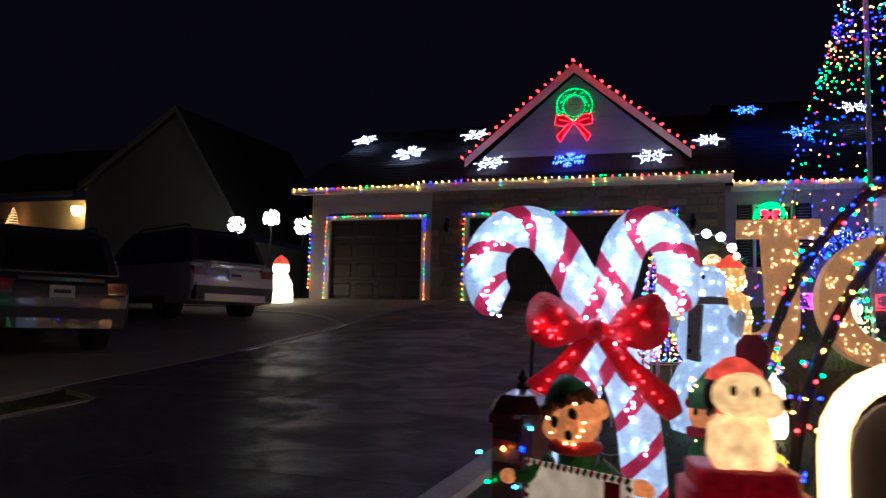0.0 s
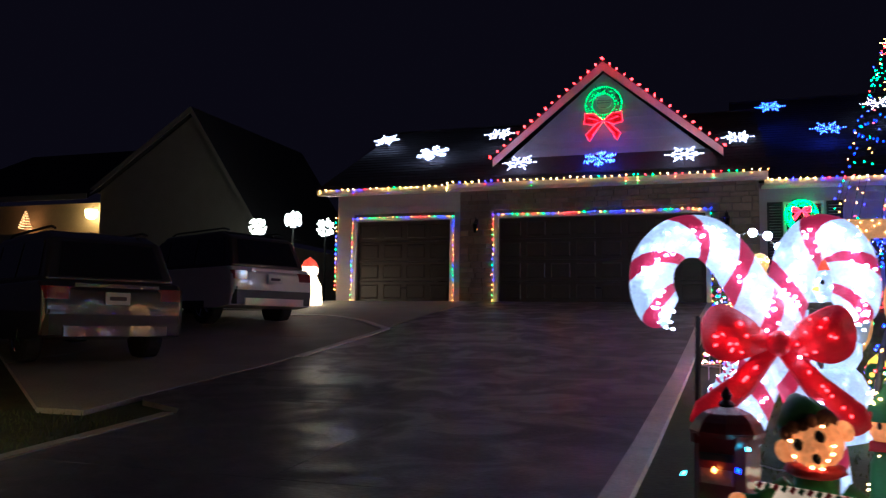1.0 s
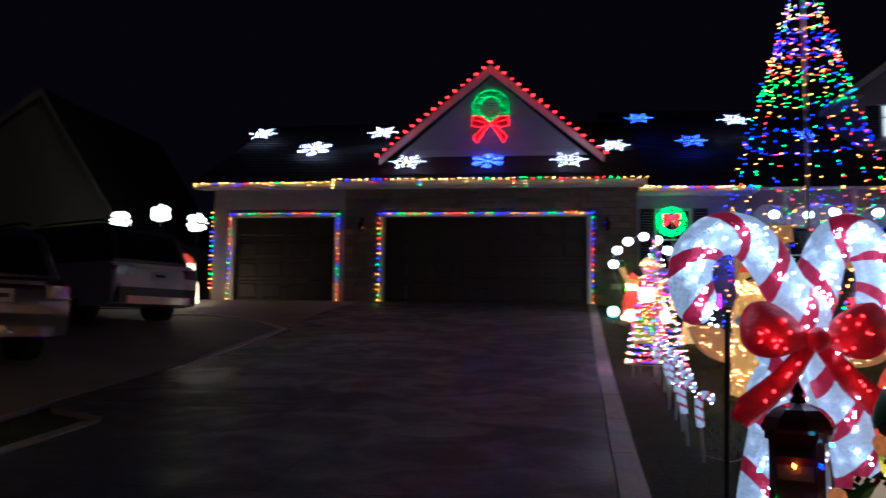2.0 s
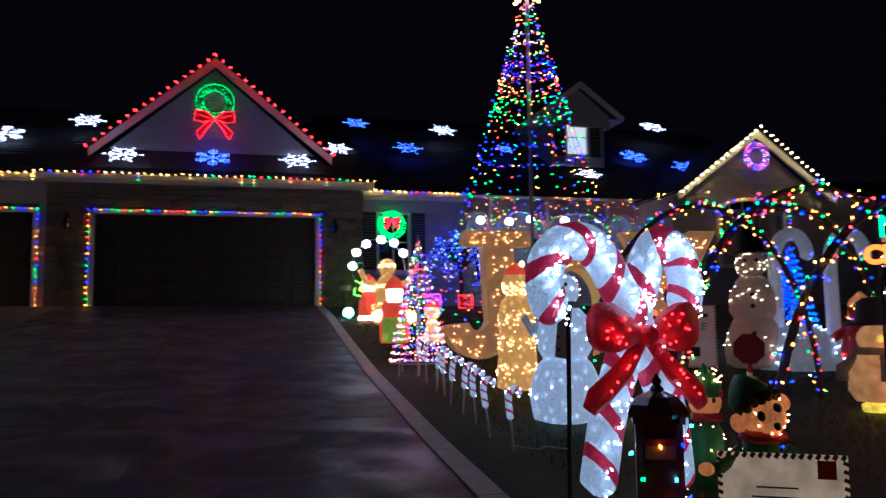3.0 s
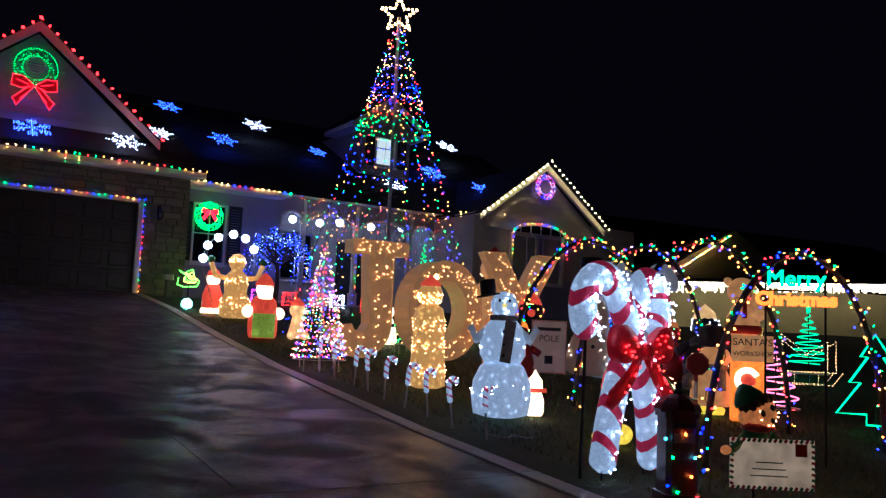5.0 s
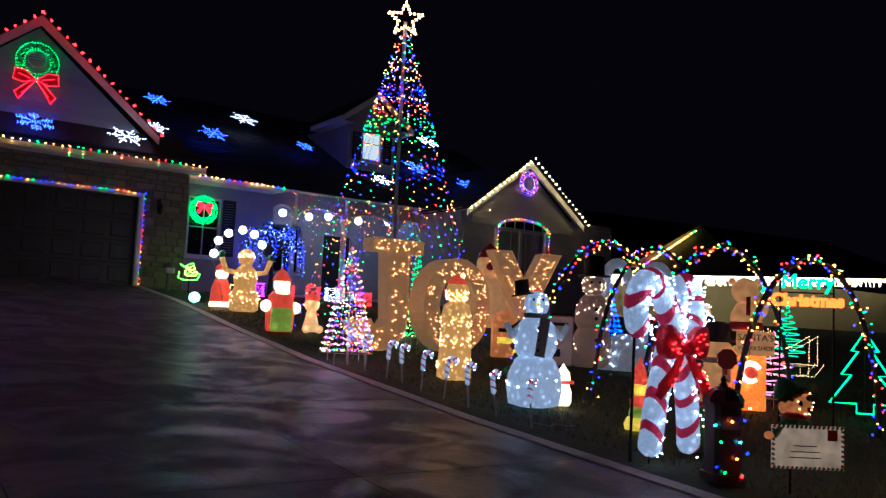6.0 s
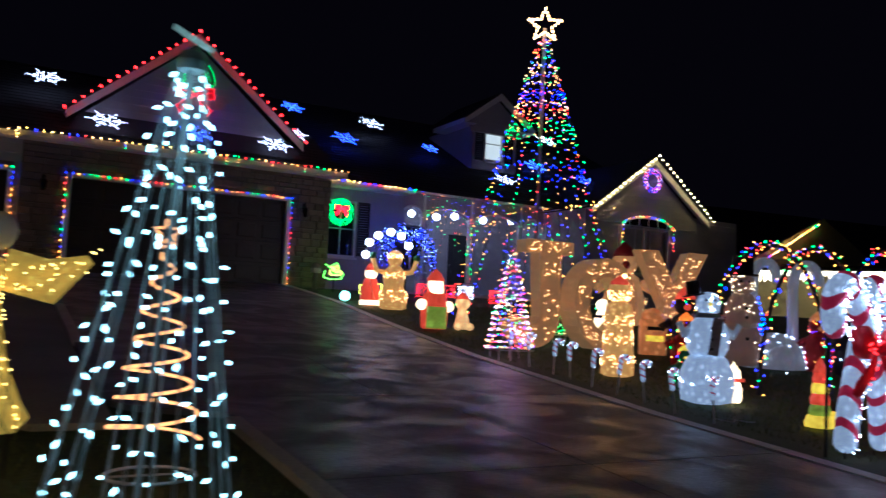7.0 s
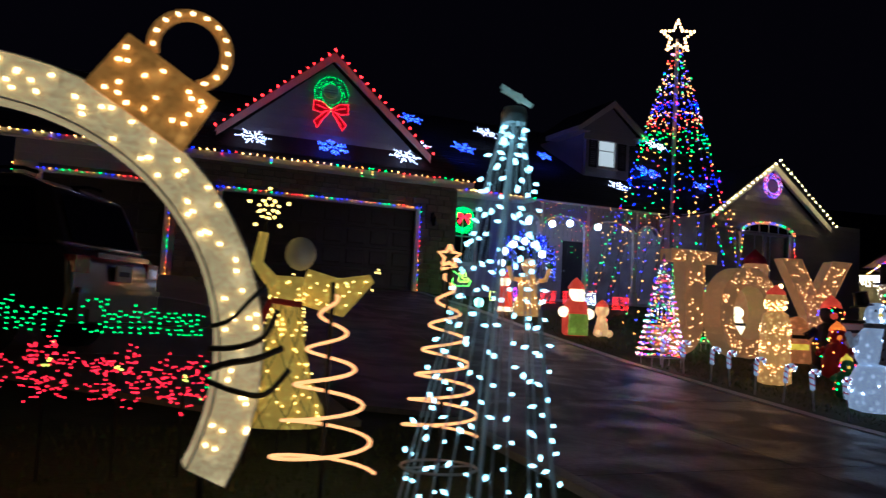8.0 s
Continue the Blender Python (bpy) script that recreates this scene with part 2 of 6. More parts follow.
# ---- mesh tools ----
class Shape:
    """Vertices, faces and material slots of one mesh."""

    def __init__(self):
        self.v, self.f, self.m = [], [], []

    def add(self, verts, faces, slot=0):
        n = len(self.v)
        self.v += [tuple(p) for p in verts]
        self.f += [tuple(i + n for i in f) for f in faces]
        self.m += [slot] * len(faces)
        return self

    def box(self, c, s, slot=0, turn=None, chamfer=0.0):
        """A box round c; with a chamfer its upright edges are cut."""
        x, y, z = (k / 2 for k in s)
        k = min(chamfer, x * 0.9, y * 0.9)
        if k > 0:
            ring = [(-x + k, -y), (x - k, -y), (x, -y + k), (x, y - k), (x - k, y), (-x + k, y), (-x, y - k), (-x, -y + k)]
        else:
            ring = [(-x, -y), (x, -y), (x, y), (-x, y)]
        n = len(ring)
        p = [Vector((a, b, -z)) for a, b in ring] + [Vector((a, b, z)) for a, b in ring]
        if turn is not None:
            p = [turn @ q for q in p]
        p = [q + Vector(c) for q in p]
        f = [tuple(range(n))[::-1], tuple(range(n, 2 * n))] + [(i, (i + 1) % n, n + (i + 1) % n, n + i) for i in range(n)]
        return self.add(p, f, slot)

    def lathe(self, profile, c=(0, 0, 0), slot=0, seg=20, turn=None, squash=1.0):
        """A profile of (radius, height) turned round the upright axis."""
        p, f = [], []
        for r, z in profile:
            for i in range(seg):
                a = 2 * math.pi * i / seg
                q = Vector((r * math.cos(a), r * math.sin(a) * squash, z))
                p.append((turn @ q if turn is not None else q) + Vector(c))
        for j in range(len(profile) - 1):
            for i in range(seg):
                k = (i + 1) % seg
                f.append((j * seg + i, j * seg + k, (j + 1) * seg + k, (j + 1) * seg + i))
        f.append(tuple(range(seg))[::-1])
        f.append(tuple((len(profile) - 1) * seg + i for i in range(seg)))
        return self.add(p, f, slot)

    def ball(self, c, r, slot=0, seg=16, rings=10, turn=None):
        r = (r, r, r) if isinstance(r, (int, float)) else r
        p, f = [], []
        for j in range(1, rings):
            b = math.pi * j / rings
            for i in range(seg):
                a = 2 * math.pi * i / seg
                q = Vector((r[0] * math.sin(b) * math.cos(a), r[1] * math.sin(b) * math.sin(a), -r[2] * math.cos(b)))
                p.append((turn @ q if turn is not None else q) + Vector(c))
        for s in (-1, 1):
            q = Vector((0, 0, s * r[2]))
            p.append((turn @ q if turn is not None else q) + Vector(c))
        for j in range(rings - 2):
            for i in range(seg):
                k = (i + 1) % seg
                f.append((j * seg + i, j * seg + k, (j + 1) * seg + k, (j + 1) * seg + i))
        lo, hi = len(p) - 2, len(p) - 1
        for i in range(seg):
            k = (i + 1) % seg
            f.append((lo, k, i))
            f.append((hi, (rings - 2) * seg + i, (rings - 2) * seg + k))
        return self.add(p, f, slot)

    def bulb(self, p, r, slot=0, long=1.3):
        d = Vector((random.uniform(-1, 1), random.uniform(-1, 1), random.uniform(-1, 1))).normalized()
        a = d.orthogonal().normalized()
        b = d.cross(a)
        p = Vector(p)
        v = [p - d * r * long, p + d * r * long, p + a * r, p + b * r, p - a * r, p - b * r]
        return self.add(v, [(0, 3, 2), (0, 4, 3), (0, 5, 4), (0, 2, 5), (1, 2, 3), (1, 3, 4), (1, 4, 5), (1, 5, 2)], slot)

    def tube(self, pts, r, seg=6, slot=0, closed=False, flat=1.0, slots=None):
        """A tube along points; r may be one radius or one for each point. flat squeezes it along the world's y."""
        pts = [Vector(p) for p in pts]
        n = len(pts)
        rs = r if isinstance(r, (list, tuple)) else [r] * n
        p, f, ms = [], [], []
        side = None
        for i, q in enumerate(pts):
            t = (pts[(i + 1) % n] - pts[i - 1]) if closed else (pts[min(i + 1, n - 1)] - pts[max(i - 1, 0)])
            t = t.normalized() if t.length > 1e-9 else Vector((0, 0, 1))
            if side is None:
                side = t.orthogonal().normalized()
            side = (side - t * side.dot(t))
            side = side.normalized() if side.length > 1e-6 else t.orthogonal().normalized()
            up = t.cross(side)
            for k in range(seg):
                a = 2 * math.pi * k / seg
                o = (side * math.cos(a) + up * math.sin(a)) * rs[i]
                o.y *= flat
                p.append(q + o)
        for i in range(n if closed else n - 1):
            j = (i + 1) % n
            for k in range(seg):
                l = (k + 1) % seg
                f.append((i * seg + k, i * seg + l, j * seg + l, j * seg + k))
                ms.append(slots[i] if slots else slot)
        if not closed:
            f += [tuple(range(seg))[::-1], tuple((n - 1) * seg + k for k in range(seg))]
            ms += [slots[0] if slots else slot, slots[-1] if slots else slot]
        self.add(p, f, slot)
        self.m[-len(ms):] = ms
        return self

    def prism(self, poly, y0, y1, slot=0, turn=None, c=(0, 0, 0)):
        """An outline in x and z drawn out along y."""
        n = len(poly)
        p = [Vector((x, y0, z)) for x, z in poly] + [Vector((x, y1, z)) for x, z in poly]
        p = [(turn @ q if turn is not None else q) + Vector(c) for q in p]
        f = [tuple(range(n)), tuple(range(n, 2 * n))[::-1]] + [(i, n + i, n + (i + 1) % n, (i + 1) % n) for i in range(n)]
        return self.add(p, f, slot)

    def mesh(self, name, mats, smooth=False):
        me = bpy.data.meshes.new(name)
        me.from_pydata(self.v, [], self.f)
        for k in (mats if isinstance(mats, (list, tuple)) else [mats]):
            me.materials.append(k)
        me.polygons.foreach_set("material_index", self.m)
        if smooth:
            me.polygons.foreach_set("use_smooth", [True] * len(self.f))
        me.update()
        return me


def part(name, shape, mats, parent, label="", smooth=False, kind=""):
    joined = {"bulbs": "bulb_string", "wires": "wire_net", "strands": "strand_cone", "leaves": "foliage", "flowers": "flower_cluster", "centres": "flower_centre", "buttons": "button_row", "ties": "strap"}
    if name in joined:
        name, kind = joined[name], "stuff"
    ob = new(name, shape.mesh(name, mats, smooth))
    ob.parent = parent
    return tagged(ob, label, kind=kind)


def thing(name, label, category, at=(0, 0, 0), turn=0.0, group=""):
    ob = new(name)
    ob.matrix_basis = pose(*at, 0, 0, turn)
    ob.empty_display_size = 0.1
    return tagged(ob, label, category, group)


def solid(name, shape, mats, label, category, at=(0, 0, 0), turn=0.0, group="", smooth=True):
    """A thing that is one mesh."""
    ob = new(name, shape.mesh(name, mats, smooth))
    ob.matrix_basis = pose(*at, 0, 0, turn)
    return tagged(ob, label, category, group)


def setting(name, shape, mats, label="", smooth=False):
    return tagged(new(name, shape.mesh(name, mats, smooth)), label, kind="structure")


def spread(a, b, step):
    """Points from a to b, about step apart."""
    a, b = Vector(a), Vector(b)
    n = max(1, round((b - a).length / step))
    return [a.lerp(b, i / n) for i in range(n + 1)]


def along(points, step):
    out = []
    for a, b in zip(points, points[1:]):
        out += spread(a, b, step)[:-1]
    return out + [Vector(points[-1])]


def arc(cx, cz, r, a0, a1, n, y=0.0, rz=None):
    """Points on an arc in the plane of x and z, degrees from +x."""
    rz = r if rz is None else rz
    return [Vector((cx + r * math.cos(radians(a0 + (a1 - a0) * i / n)), y, cz + rz * math.sin(radians(a0 + (a1 - a0) * i / n)))) for i in range(n + 1)]


def jitter(p, d):
    return Vector(p) + Vector((random.uniform(-d, d), random.uniform(-d, d), random.uniform(-d, d)))


SLOPE = [(-70, -1.82), (-19.5, -1.72), (-17, -1.66), (-15.2, -1.54), (-13.4, -1.42), (-11.9, -1.29), (-9.7, -1.10), (-6.9, -0.78), (-3.6, -0.36), (0, 0), (80, 0.2)]


def ground_z(y):
    return float(np.interp(y, [a for a, b in SLOPE], [b for a, b in SLOPE]))


def on_ground(x, y):
    return (x, y, ground_z(y))


# ---- ground ----
ys = [-300, -70, -30, -19.5, -17, -15.2, -13.4, -11.9, -9.7, -8.3, -6.9, -5.2, -3.6, -1.8, 0, 6, 25, 80, 300]
xs = [-300, -60, -20, -10, -5, 0, 5, 10, 15, 20, 40, 80, 300]
sh = Shape()
sh.add([(x, y, ground_z(y) - 0.03) for y in ys for x in xs],
       [(j * len(xs) + i, j * len(xs) + i + 1, (j + 1) * len(xs) + i + 1, (j + 1) * len(xs) + i) for j in range(len(ys) - 1) for i in range(len(xs) - 1)])
setting("ground", sh, grass, "dark clipped lawn at night sloping to the street")


def sheet(name, xa, xb, y0, y1, lift, thick, m, parent=None, n=None):
    """A slab lying on the slope between x limits given as functions of y."""
    cuts = sorted({y0, y1, *[a for a in [q for q, w in SLOPE] + [-13.2, -13.0, -12.7, -12.5] + [-12 + 0.4 * k for k in range(20)] if y0 < a < y1]})
    s = Shape()
    v, f = [], []
    for y in cuts:
        g = ground_z(y) + lift
        v += [(xa(y), y, g), (xb(y), y, g), (xb(y), y, g - thick), (xa(y), y, g - thick)]
    for i in range(len(cuts) - 1):
        a, b = 4 * i, 4 * i + 4
        f += [(a, a + 1, b + 1, b), (a + 1, a + 2, b + 2, b + 1), (a + 3, a, b, b + 3), (a + 2, a + 3, b + 3, b + 2)]
    f += [(0, 3, 2, 1), (len(v) - 4, len(v) - 3, len(v) - 2, len(v) - 1)]
    s.add(v, f)
    ob = new(name, s.mesh(name, m))
    if parent:
        ob.parent = parent
    return ob


def edge_right(y):
    return 4.96 + 0.034 * y


def edge_left(y):
    return float(np.interp(y, [-13.2, -13.0, -12.7, -12.5], [0.46, 0.35, -0.3, -0.44]))


road = sheet("road", lambda y: -80, lambda y: 80, -27, -17.6, 0.0, 0.2, asphalt)
tagged(road, "dark asphalt street in front of the lawns", kind="structure")
driveway = tagged(new("driveway"), "grey concrete driveway slabs sloping up to the garage", kind="structure")
cuts_y = [-17.6, -15.0, -12.4, -9.8, -7.2, -4.6, -2.0, -0.02]
for y0, y1 in zip(cuts_y, cuts_y[1:]):
    for k in range(2):
        def xa(y, k=k):
            return edge_left(y) + (edge_right(y) - edge_left(y)) * k / 2 + 0.004
        def xb(y, k=k):
            return edge_left(y) + (edge_right(y) - edge_left(y)) * (k + 1) / 2 - 0.001
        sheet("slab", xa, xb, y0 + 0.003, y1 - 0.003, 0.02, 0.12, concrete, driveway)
parking = tagged(new("pavement"), "pale concrete parking pad beside the driveway", kind="structure")
def lawn_side(y):
    return -0.9 - (y + 13.4) * 1.2


for y0, y1 in ((-13.3, -10.2), (-10.2, -7.2), (-7.2, -3.6), (-3.6, -0.02)):
    for x0, x1 in ((-11, -7.6), (-7.6, -4.1), (-4.1, -0.47)):
        low = max(y0, -13.4 + (-0.92 - x1) / 1.2)
        if low < y1 - 0.2:
            sheet("slab", lambda y: max(x0, lawn_side(y)) + 0.006, lambda y: x1 - 0.006, low + 0.006, y1 - 0.006, 0.022, 0.12, pad_concrete, parking)
kerb = tagged(new("kerb"), "pale concrete edging strip along the driveway", kind="structure")
for i in range(14):
    y0, y1 = -17.4 + i * 1.22, -17.4 + (i + 1) * 1.22 - 0.012
    sheet("kerb_stone", lambda y: edge_right(y) + 0.004, lambda y: edge_right(y) + 0.17, y0, min(y1, -0.3), 0.03, 0.15, kerb_concrete, kerb)
for y0, y1 in ((-9.3, -8.3), (-8.29, -7.0), (-6.99, -6.1)):
    sheet("kerb_stone", lambda y: -0.465, lambda y: -0.34, y0, y1, 0.04, 0.12, kerb_concrete, kerb)
bend = [(-0.40, -6.09), (-0.52, -5.95), (-0.87, -5.55), (-1.25, -5.1), (-1.64, -4.76), (-2.05, -4.46), (-2.42, -4.26), (-2.95, -4.2), (-3.6, -4.18)]
for a, b in zip(bend, bend[1:]):
    d = (Vector(b) - Vector(a)).normalized()
    n = Vector((-d.y, d.x)) * 0.06
    q = [(a[0] + n.x, a[1] + n.y), (b[0] + n.x, b[1] + n.y), (b[0] - n.x, b[1] - n.y), (a[0] - n.x, a[1] - n.y)]
    s = Shape().add([(x, y, ground_z(y) + 0.04) for x, y in q] + [(x, y, ground_z(y) - 0.08) for x, y in q], [(3, 2, 1, 0), (0, 1, 5, 4), (1, 2, 6, 5), (2, 3, 7, 6), (3, 0, 4, 7)])
    ob = new("kerb_stone", s.mesh("kerb_stone", kerb_concrete))
    ob.parent = kerb
for i in range(3):
    y0 = -17.4 + i * 1.4
    sheet("kerb_stone", lambda y: 0.33, lambda y: 0.45, y0, y0 + 1.39, 0.03, 0.12, pad_concrete, kerb)

# grass blades over the two front lawns
sh = Shape()
for x0, x1, y0, y1, count in ((5.2, 14, -17.3, -3, 26000), (-6, 0.25, -17.3, -13.3, 9000)):
    for i in range(count):
        x, y = random.uniform(x0, x1), random.uniform(y0, y1)
        h, w, a = random.uniform(0.025, 0.06), random.uniform(0.004, 0.008), random.uniform(0, 6.28)
        g = ground_z(y) - 0.03
        dx, dy = math.cos(a) * w, math.sin(a) * w
        sh.add([(x - dx, y - dy, g), (x + dx, y + dy, g), (x + random.uniform(-.02, .02), y + random.uniform(-.02, .02), g + h)], [(0, 1, 2)])
tagged(new("grass", sh.mesh("grass", blade)), "short dark green winter grass of the lawns", "grass", kind="stuff")


# ---- house ----
def wall_with_holes(name, x0, x1, z0, z1, y0, y1, holes, m, label):
    """An upright wall along x, pierced by rectangles (xa, xb, za, zb)."""
    sx = sorted({x0, x1, *[h[0] for h in holes], *[h[1] for h in holes]})
    sz = sorted({z0, z1, *[h[2] for h in holes], *[h[3] for h in holes]})
    s = Shape()
    for a, b in zip(sx, sx[1:]):
        for c, d in zip(sz, sz[1:]):
            if not any(h[0] <= a and b <= h[1] and h[2] <= c and d <= h[3] for h in holes):
                s.box(((a + b) / 2, (y0 + y1) / 2, (c + d) / 2), (b - a, y1 - y0, d - c))
    return setting(name, s, m, label)


def lap_siding(parent, x0, x1, z0, z1, y, holes=(), pitch=0.19, m=None):
    """Overlapping boards, one object each, cut at the holes."""
    z = z0
    while z < z1 - 0.02:
        top = min(z + pitch, z1)
        spans = [(x0, x1)]
        for h in holes:
            if h[2] < top - 0.01 and h[3] > z + 0.01:
                spans = [q for a, b in spans for q in ((a, min(b, h[0])), (max(a, h[1]), b)) if q[1] - q[0] > 0.02]
        for a, b in spans:
            s = Shape()
            s.add([(a, y - 0.022, z), (b, y - 0.022, z), (b, y - 0.004, top), (a, y - 0.004, top), (a, y, z), (b, y, z), (b, y, top), (a, y, top)],
                  [(0, 1, 2, 3), (4, 7, 6, 5), (0, 4, 5, 1), (3, 2, 6, 7), (0, 3, 7, 4), (1, 5, 6, 2)])
            ob = new("board", s.mesh("board", m or siding))
            ob.parent = parent
        z = top


G1, G2 = (-3.76, -1.20, 0.0, 2.08), (0.06, 4.94, 0.0, 2.08)
wall_a = wall_with_holes("wall_garage", -4.34, 6.1, -0.2, 2.86, 0.0, 0.22, [G1, G2], mortar, "garage front wall with stone facing and lap siding")
lap_siding(wall_a, -4.34, -0.95, 0.0, 2.8, -0.002, [(G1[0] - 0.1, G1[1] + 0.1, 0, G1[3] + 0.1)])
wall_side = Shape().box((6.0, 1.1, 1.33), (0.2, 1.76, 3.06)).box((-4.24, 4, 1.33), (0.2, 7.56, 3.06))
setting("wall_side", wall_side, siding, "garage side walls")

# stone facing round the double door
random.seed(4)
z = 0.0
while z < 2.78:
    h = min(random.choice((0.11, 0.15, 0.19)), 2.8 - z)
    x = -0.94
    while x < 6.09:
        w = min(random.uniform(0.2, 0.46), 6.1 - x)
        for a, b in ([(x, x + w)] if z >= 2.19 else [(x, min(x + w, -0.06)), (max(x, 5.06), x + w)]):
            if b - a > 0.05:
                d = random.uniform(0.03, 0.06)
                k = 0.012
                s = Shape()
                s.add([(a + .004, -0.002, z + .004), (b - .004, -0.002, z + .004), (b - .004, -0.002, z + h - .004), (a + .004, -0.002, z + h - .004),
                       (a + k, -d, z + k), (b - k, -d, z + k), (b - k, -d, z + h - k), (a + k, -d, z + h - k)],
                      [(4, 5, 6, 7), (0, 1, 5, 4), (1, 2, 6, 5), (2, 3, 7, 6), (3, 0, 4, 7)])
                ob = new("stone", s.mesh("stone", stone))
                ob.parent = wall_a
        x += w
    z += h


def garage_door(name, x0, x1, h, cols, label):
    door = tagged(new(name), label, kind="structure")
    s = Shape()
    for side in (x0 - 0.06, x1 + 0.06):
        s.box((side, -0.035, h / 2 + 0.05), (0.12, 0.09, h + 0.1), chamfer=0.01)
    s.box(((x0 + x1) / 2, -0.035, h + 0.055), (x1 - x0, 0.085, 0.11))
    part("frame", s, white_trim, door, "pale painted door casing")
    n = 4
    for r in range(n):
        z0 = h * r / n
        s = Shape()
        s.box(((x0 + x1) / 2, 0.12, z0 + h / n / 2), (x1 - x0, 0.05, h / n - 0.012))
        w = (x1 - x0) / cols
        for c in range(cols):
            cx = x0 + w * (c + 0.5)
            a, b, y0 = w / 2 - 0.07, h / n / 2 - 0.08, 0.095
            s.add([(cx - a, y0, z0 + h / n / 2 - b), (cx + a, y0, z0 + h / n / 2 - b), (cx + a, y0, z0 + h / n / 2 + b), (cx - a, y0, z0 + h / n / 2 + b),
                   (cx - a + .03, y0 - .018, z0 + h / n / 2 - b + .03), (cx + a - .03, y0 - .018, z0 + h / n / 2 - b + .03), (cx + a - .03, y0 - .018, z0 + h / n / 2 + b - .03), (cx - a + .03, y0 - .018, z0 + h / n / 2 + b - .03)],
                  [(4, 5, 6, 7), (0, 1, 5, 4), (1, 2, 6, 5), (2, 3, 7, 6), (3, 0, 4, 7)])
        part("panel", s, door_paint, door)
    part("handle", Shape().box(((x0 + x1) / 2, 0.07, 0.35), (0.16, 0.05, 0.04), chamfer=0.01), black_metal, door, "black lift handle")
    return door


garage_door("door_1", G1[0], G1[1], 2.08, 4, "closed dark single sectional garage door in a pale casing")
garage_door("door_2", G2[0], G2[1], 2.08, 8, "closed dark double sectional garage door in a pale casing")


def roof_slope(name, x0, x1, ya, za, yb, zb, label, course=0.28):
    """Shingle courses from eave to ridge, each its own mesh on one deck."""
    roof = tagged(new(name), label, kind="structure")
    n = max(1, round(math.hypot(yb - ya, zb - za) / course))
    for i in range(n):
        y0, y1 = ya + (yb - ya) * i / n, ya + (yb - ya) * (i + 1.15) / n
        z0, z1 = za + (zb - za) * i / n, za + (zb - za) * (i + 1.15) / n
        s = Shape()
        s.add([(x0, y0, z0 + .02), (x1, y0, z0 + .02), (x1, y1, z1 + .004), (x0, y1, z1 + .004), (x0, y0, z0), (x1, y0, z0), (x1, y1, z1 - .02), (x0, y1, z1 - .02)],
              [(0, 1, 2, 3), (7, 6, 5, 4), (0, 4, 5, 1), (1, 5, 6, 2), (2, 6, 7, 3), (3, 7, 4, 0)])
        part("shingle_course", s, shingle, roof)
    return roof


P = 0.5
roof_slope("roof_garage", -4.75, 6.3, -0.55, 2.86, 5.0, 2.86 + P * 5.55, "dark shingled garage roof")
roof_slope("roof_garage_back", -4.75, 6.3, 10.5, 2.86, 4.9, 2.86 + P * 5.55, "dark shingled rear garage roof")
roof_slope("roof_main", 5.7, 21.3, 1.35, 3.0, 9.5, 3.0 + P * 8.15, "dark shingled main roof")
roof_slope("roof_main_back", 5.7, 21.3, 17.6, 3.0, 9.4, 3.0 + P * 8.15, "dark shingled rear main roof")


def gutter(name, x0, x1, y, z, label):
    s = Shape()
    s.prism([(x0, z - 0.14), (x1, z - 0.14), (x1, z), (x0, z)], y - 0.02, y + 0.02)
    s.prism([(x0, z - 0.12), (x1, z - 0.12), (x1, z - 0.01), (x0, z - 0.01)], y - 0.11, y - 0.024)
    return setting(name, s, white_trim, label)


gutter("trim_garage_left", -4.7, -1.08, -0.45, 2.87, "white gutter and fascia over the single garage")
gutter("trim_garage", -1.07, 6.27, -0.58, 2.88, "white gutter and fascia over the double garage")
gutter("trim_main", 6.3, 9.2, 1.4, 3.02, "white gutter and fascia")
gutter("trim_porch", 9.2, 14.7, 2.2, 3.27, "white gutter over the porch")
setting("soffit", Shape().box((0.8, -0.24, 2.79), (10.9, 0.5, 0.02)).box((7.7, 1.7, 2.9), (2.9, 0.56, 0.02)).box((11.9, 2.45, 3.13), (5.4, 0.5, 0.02)), white_trim, "white soffits")


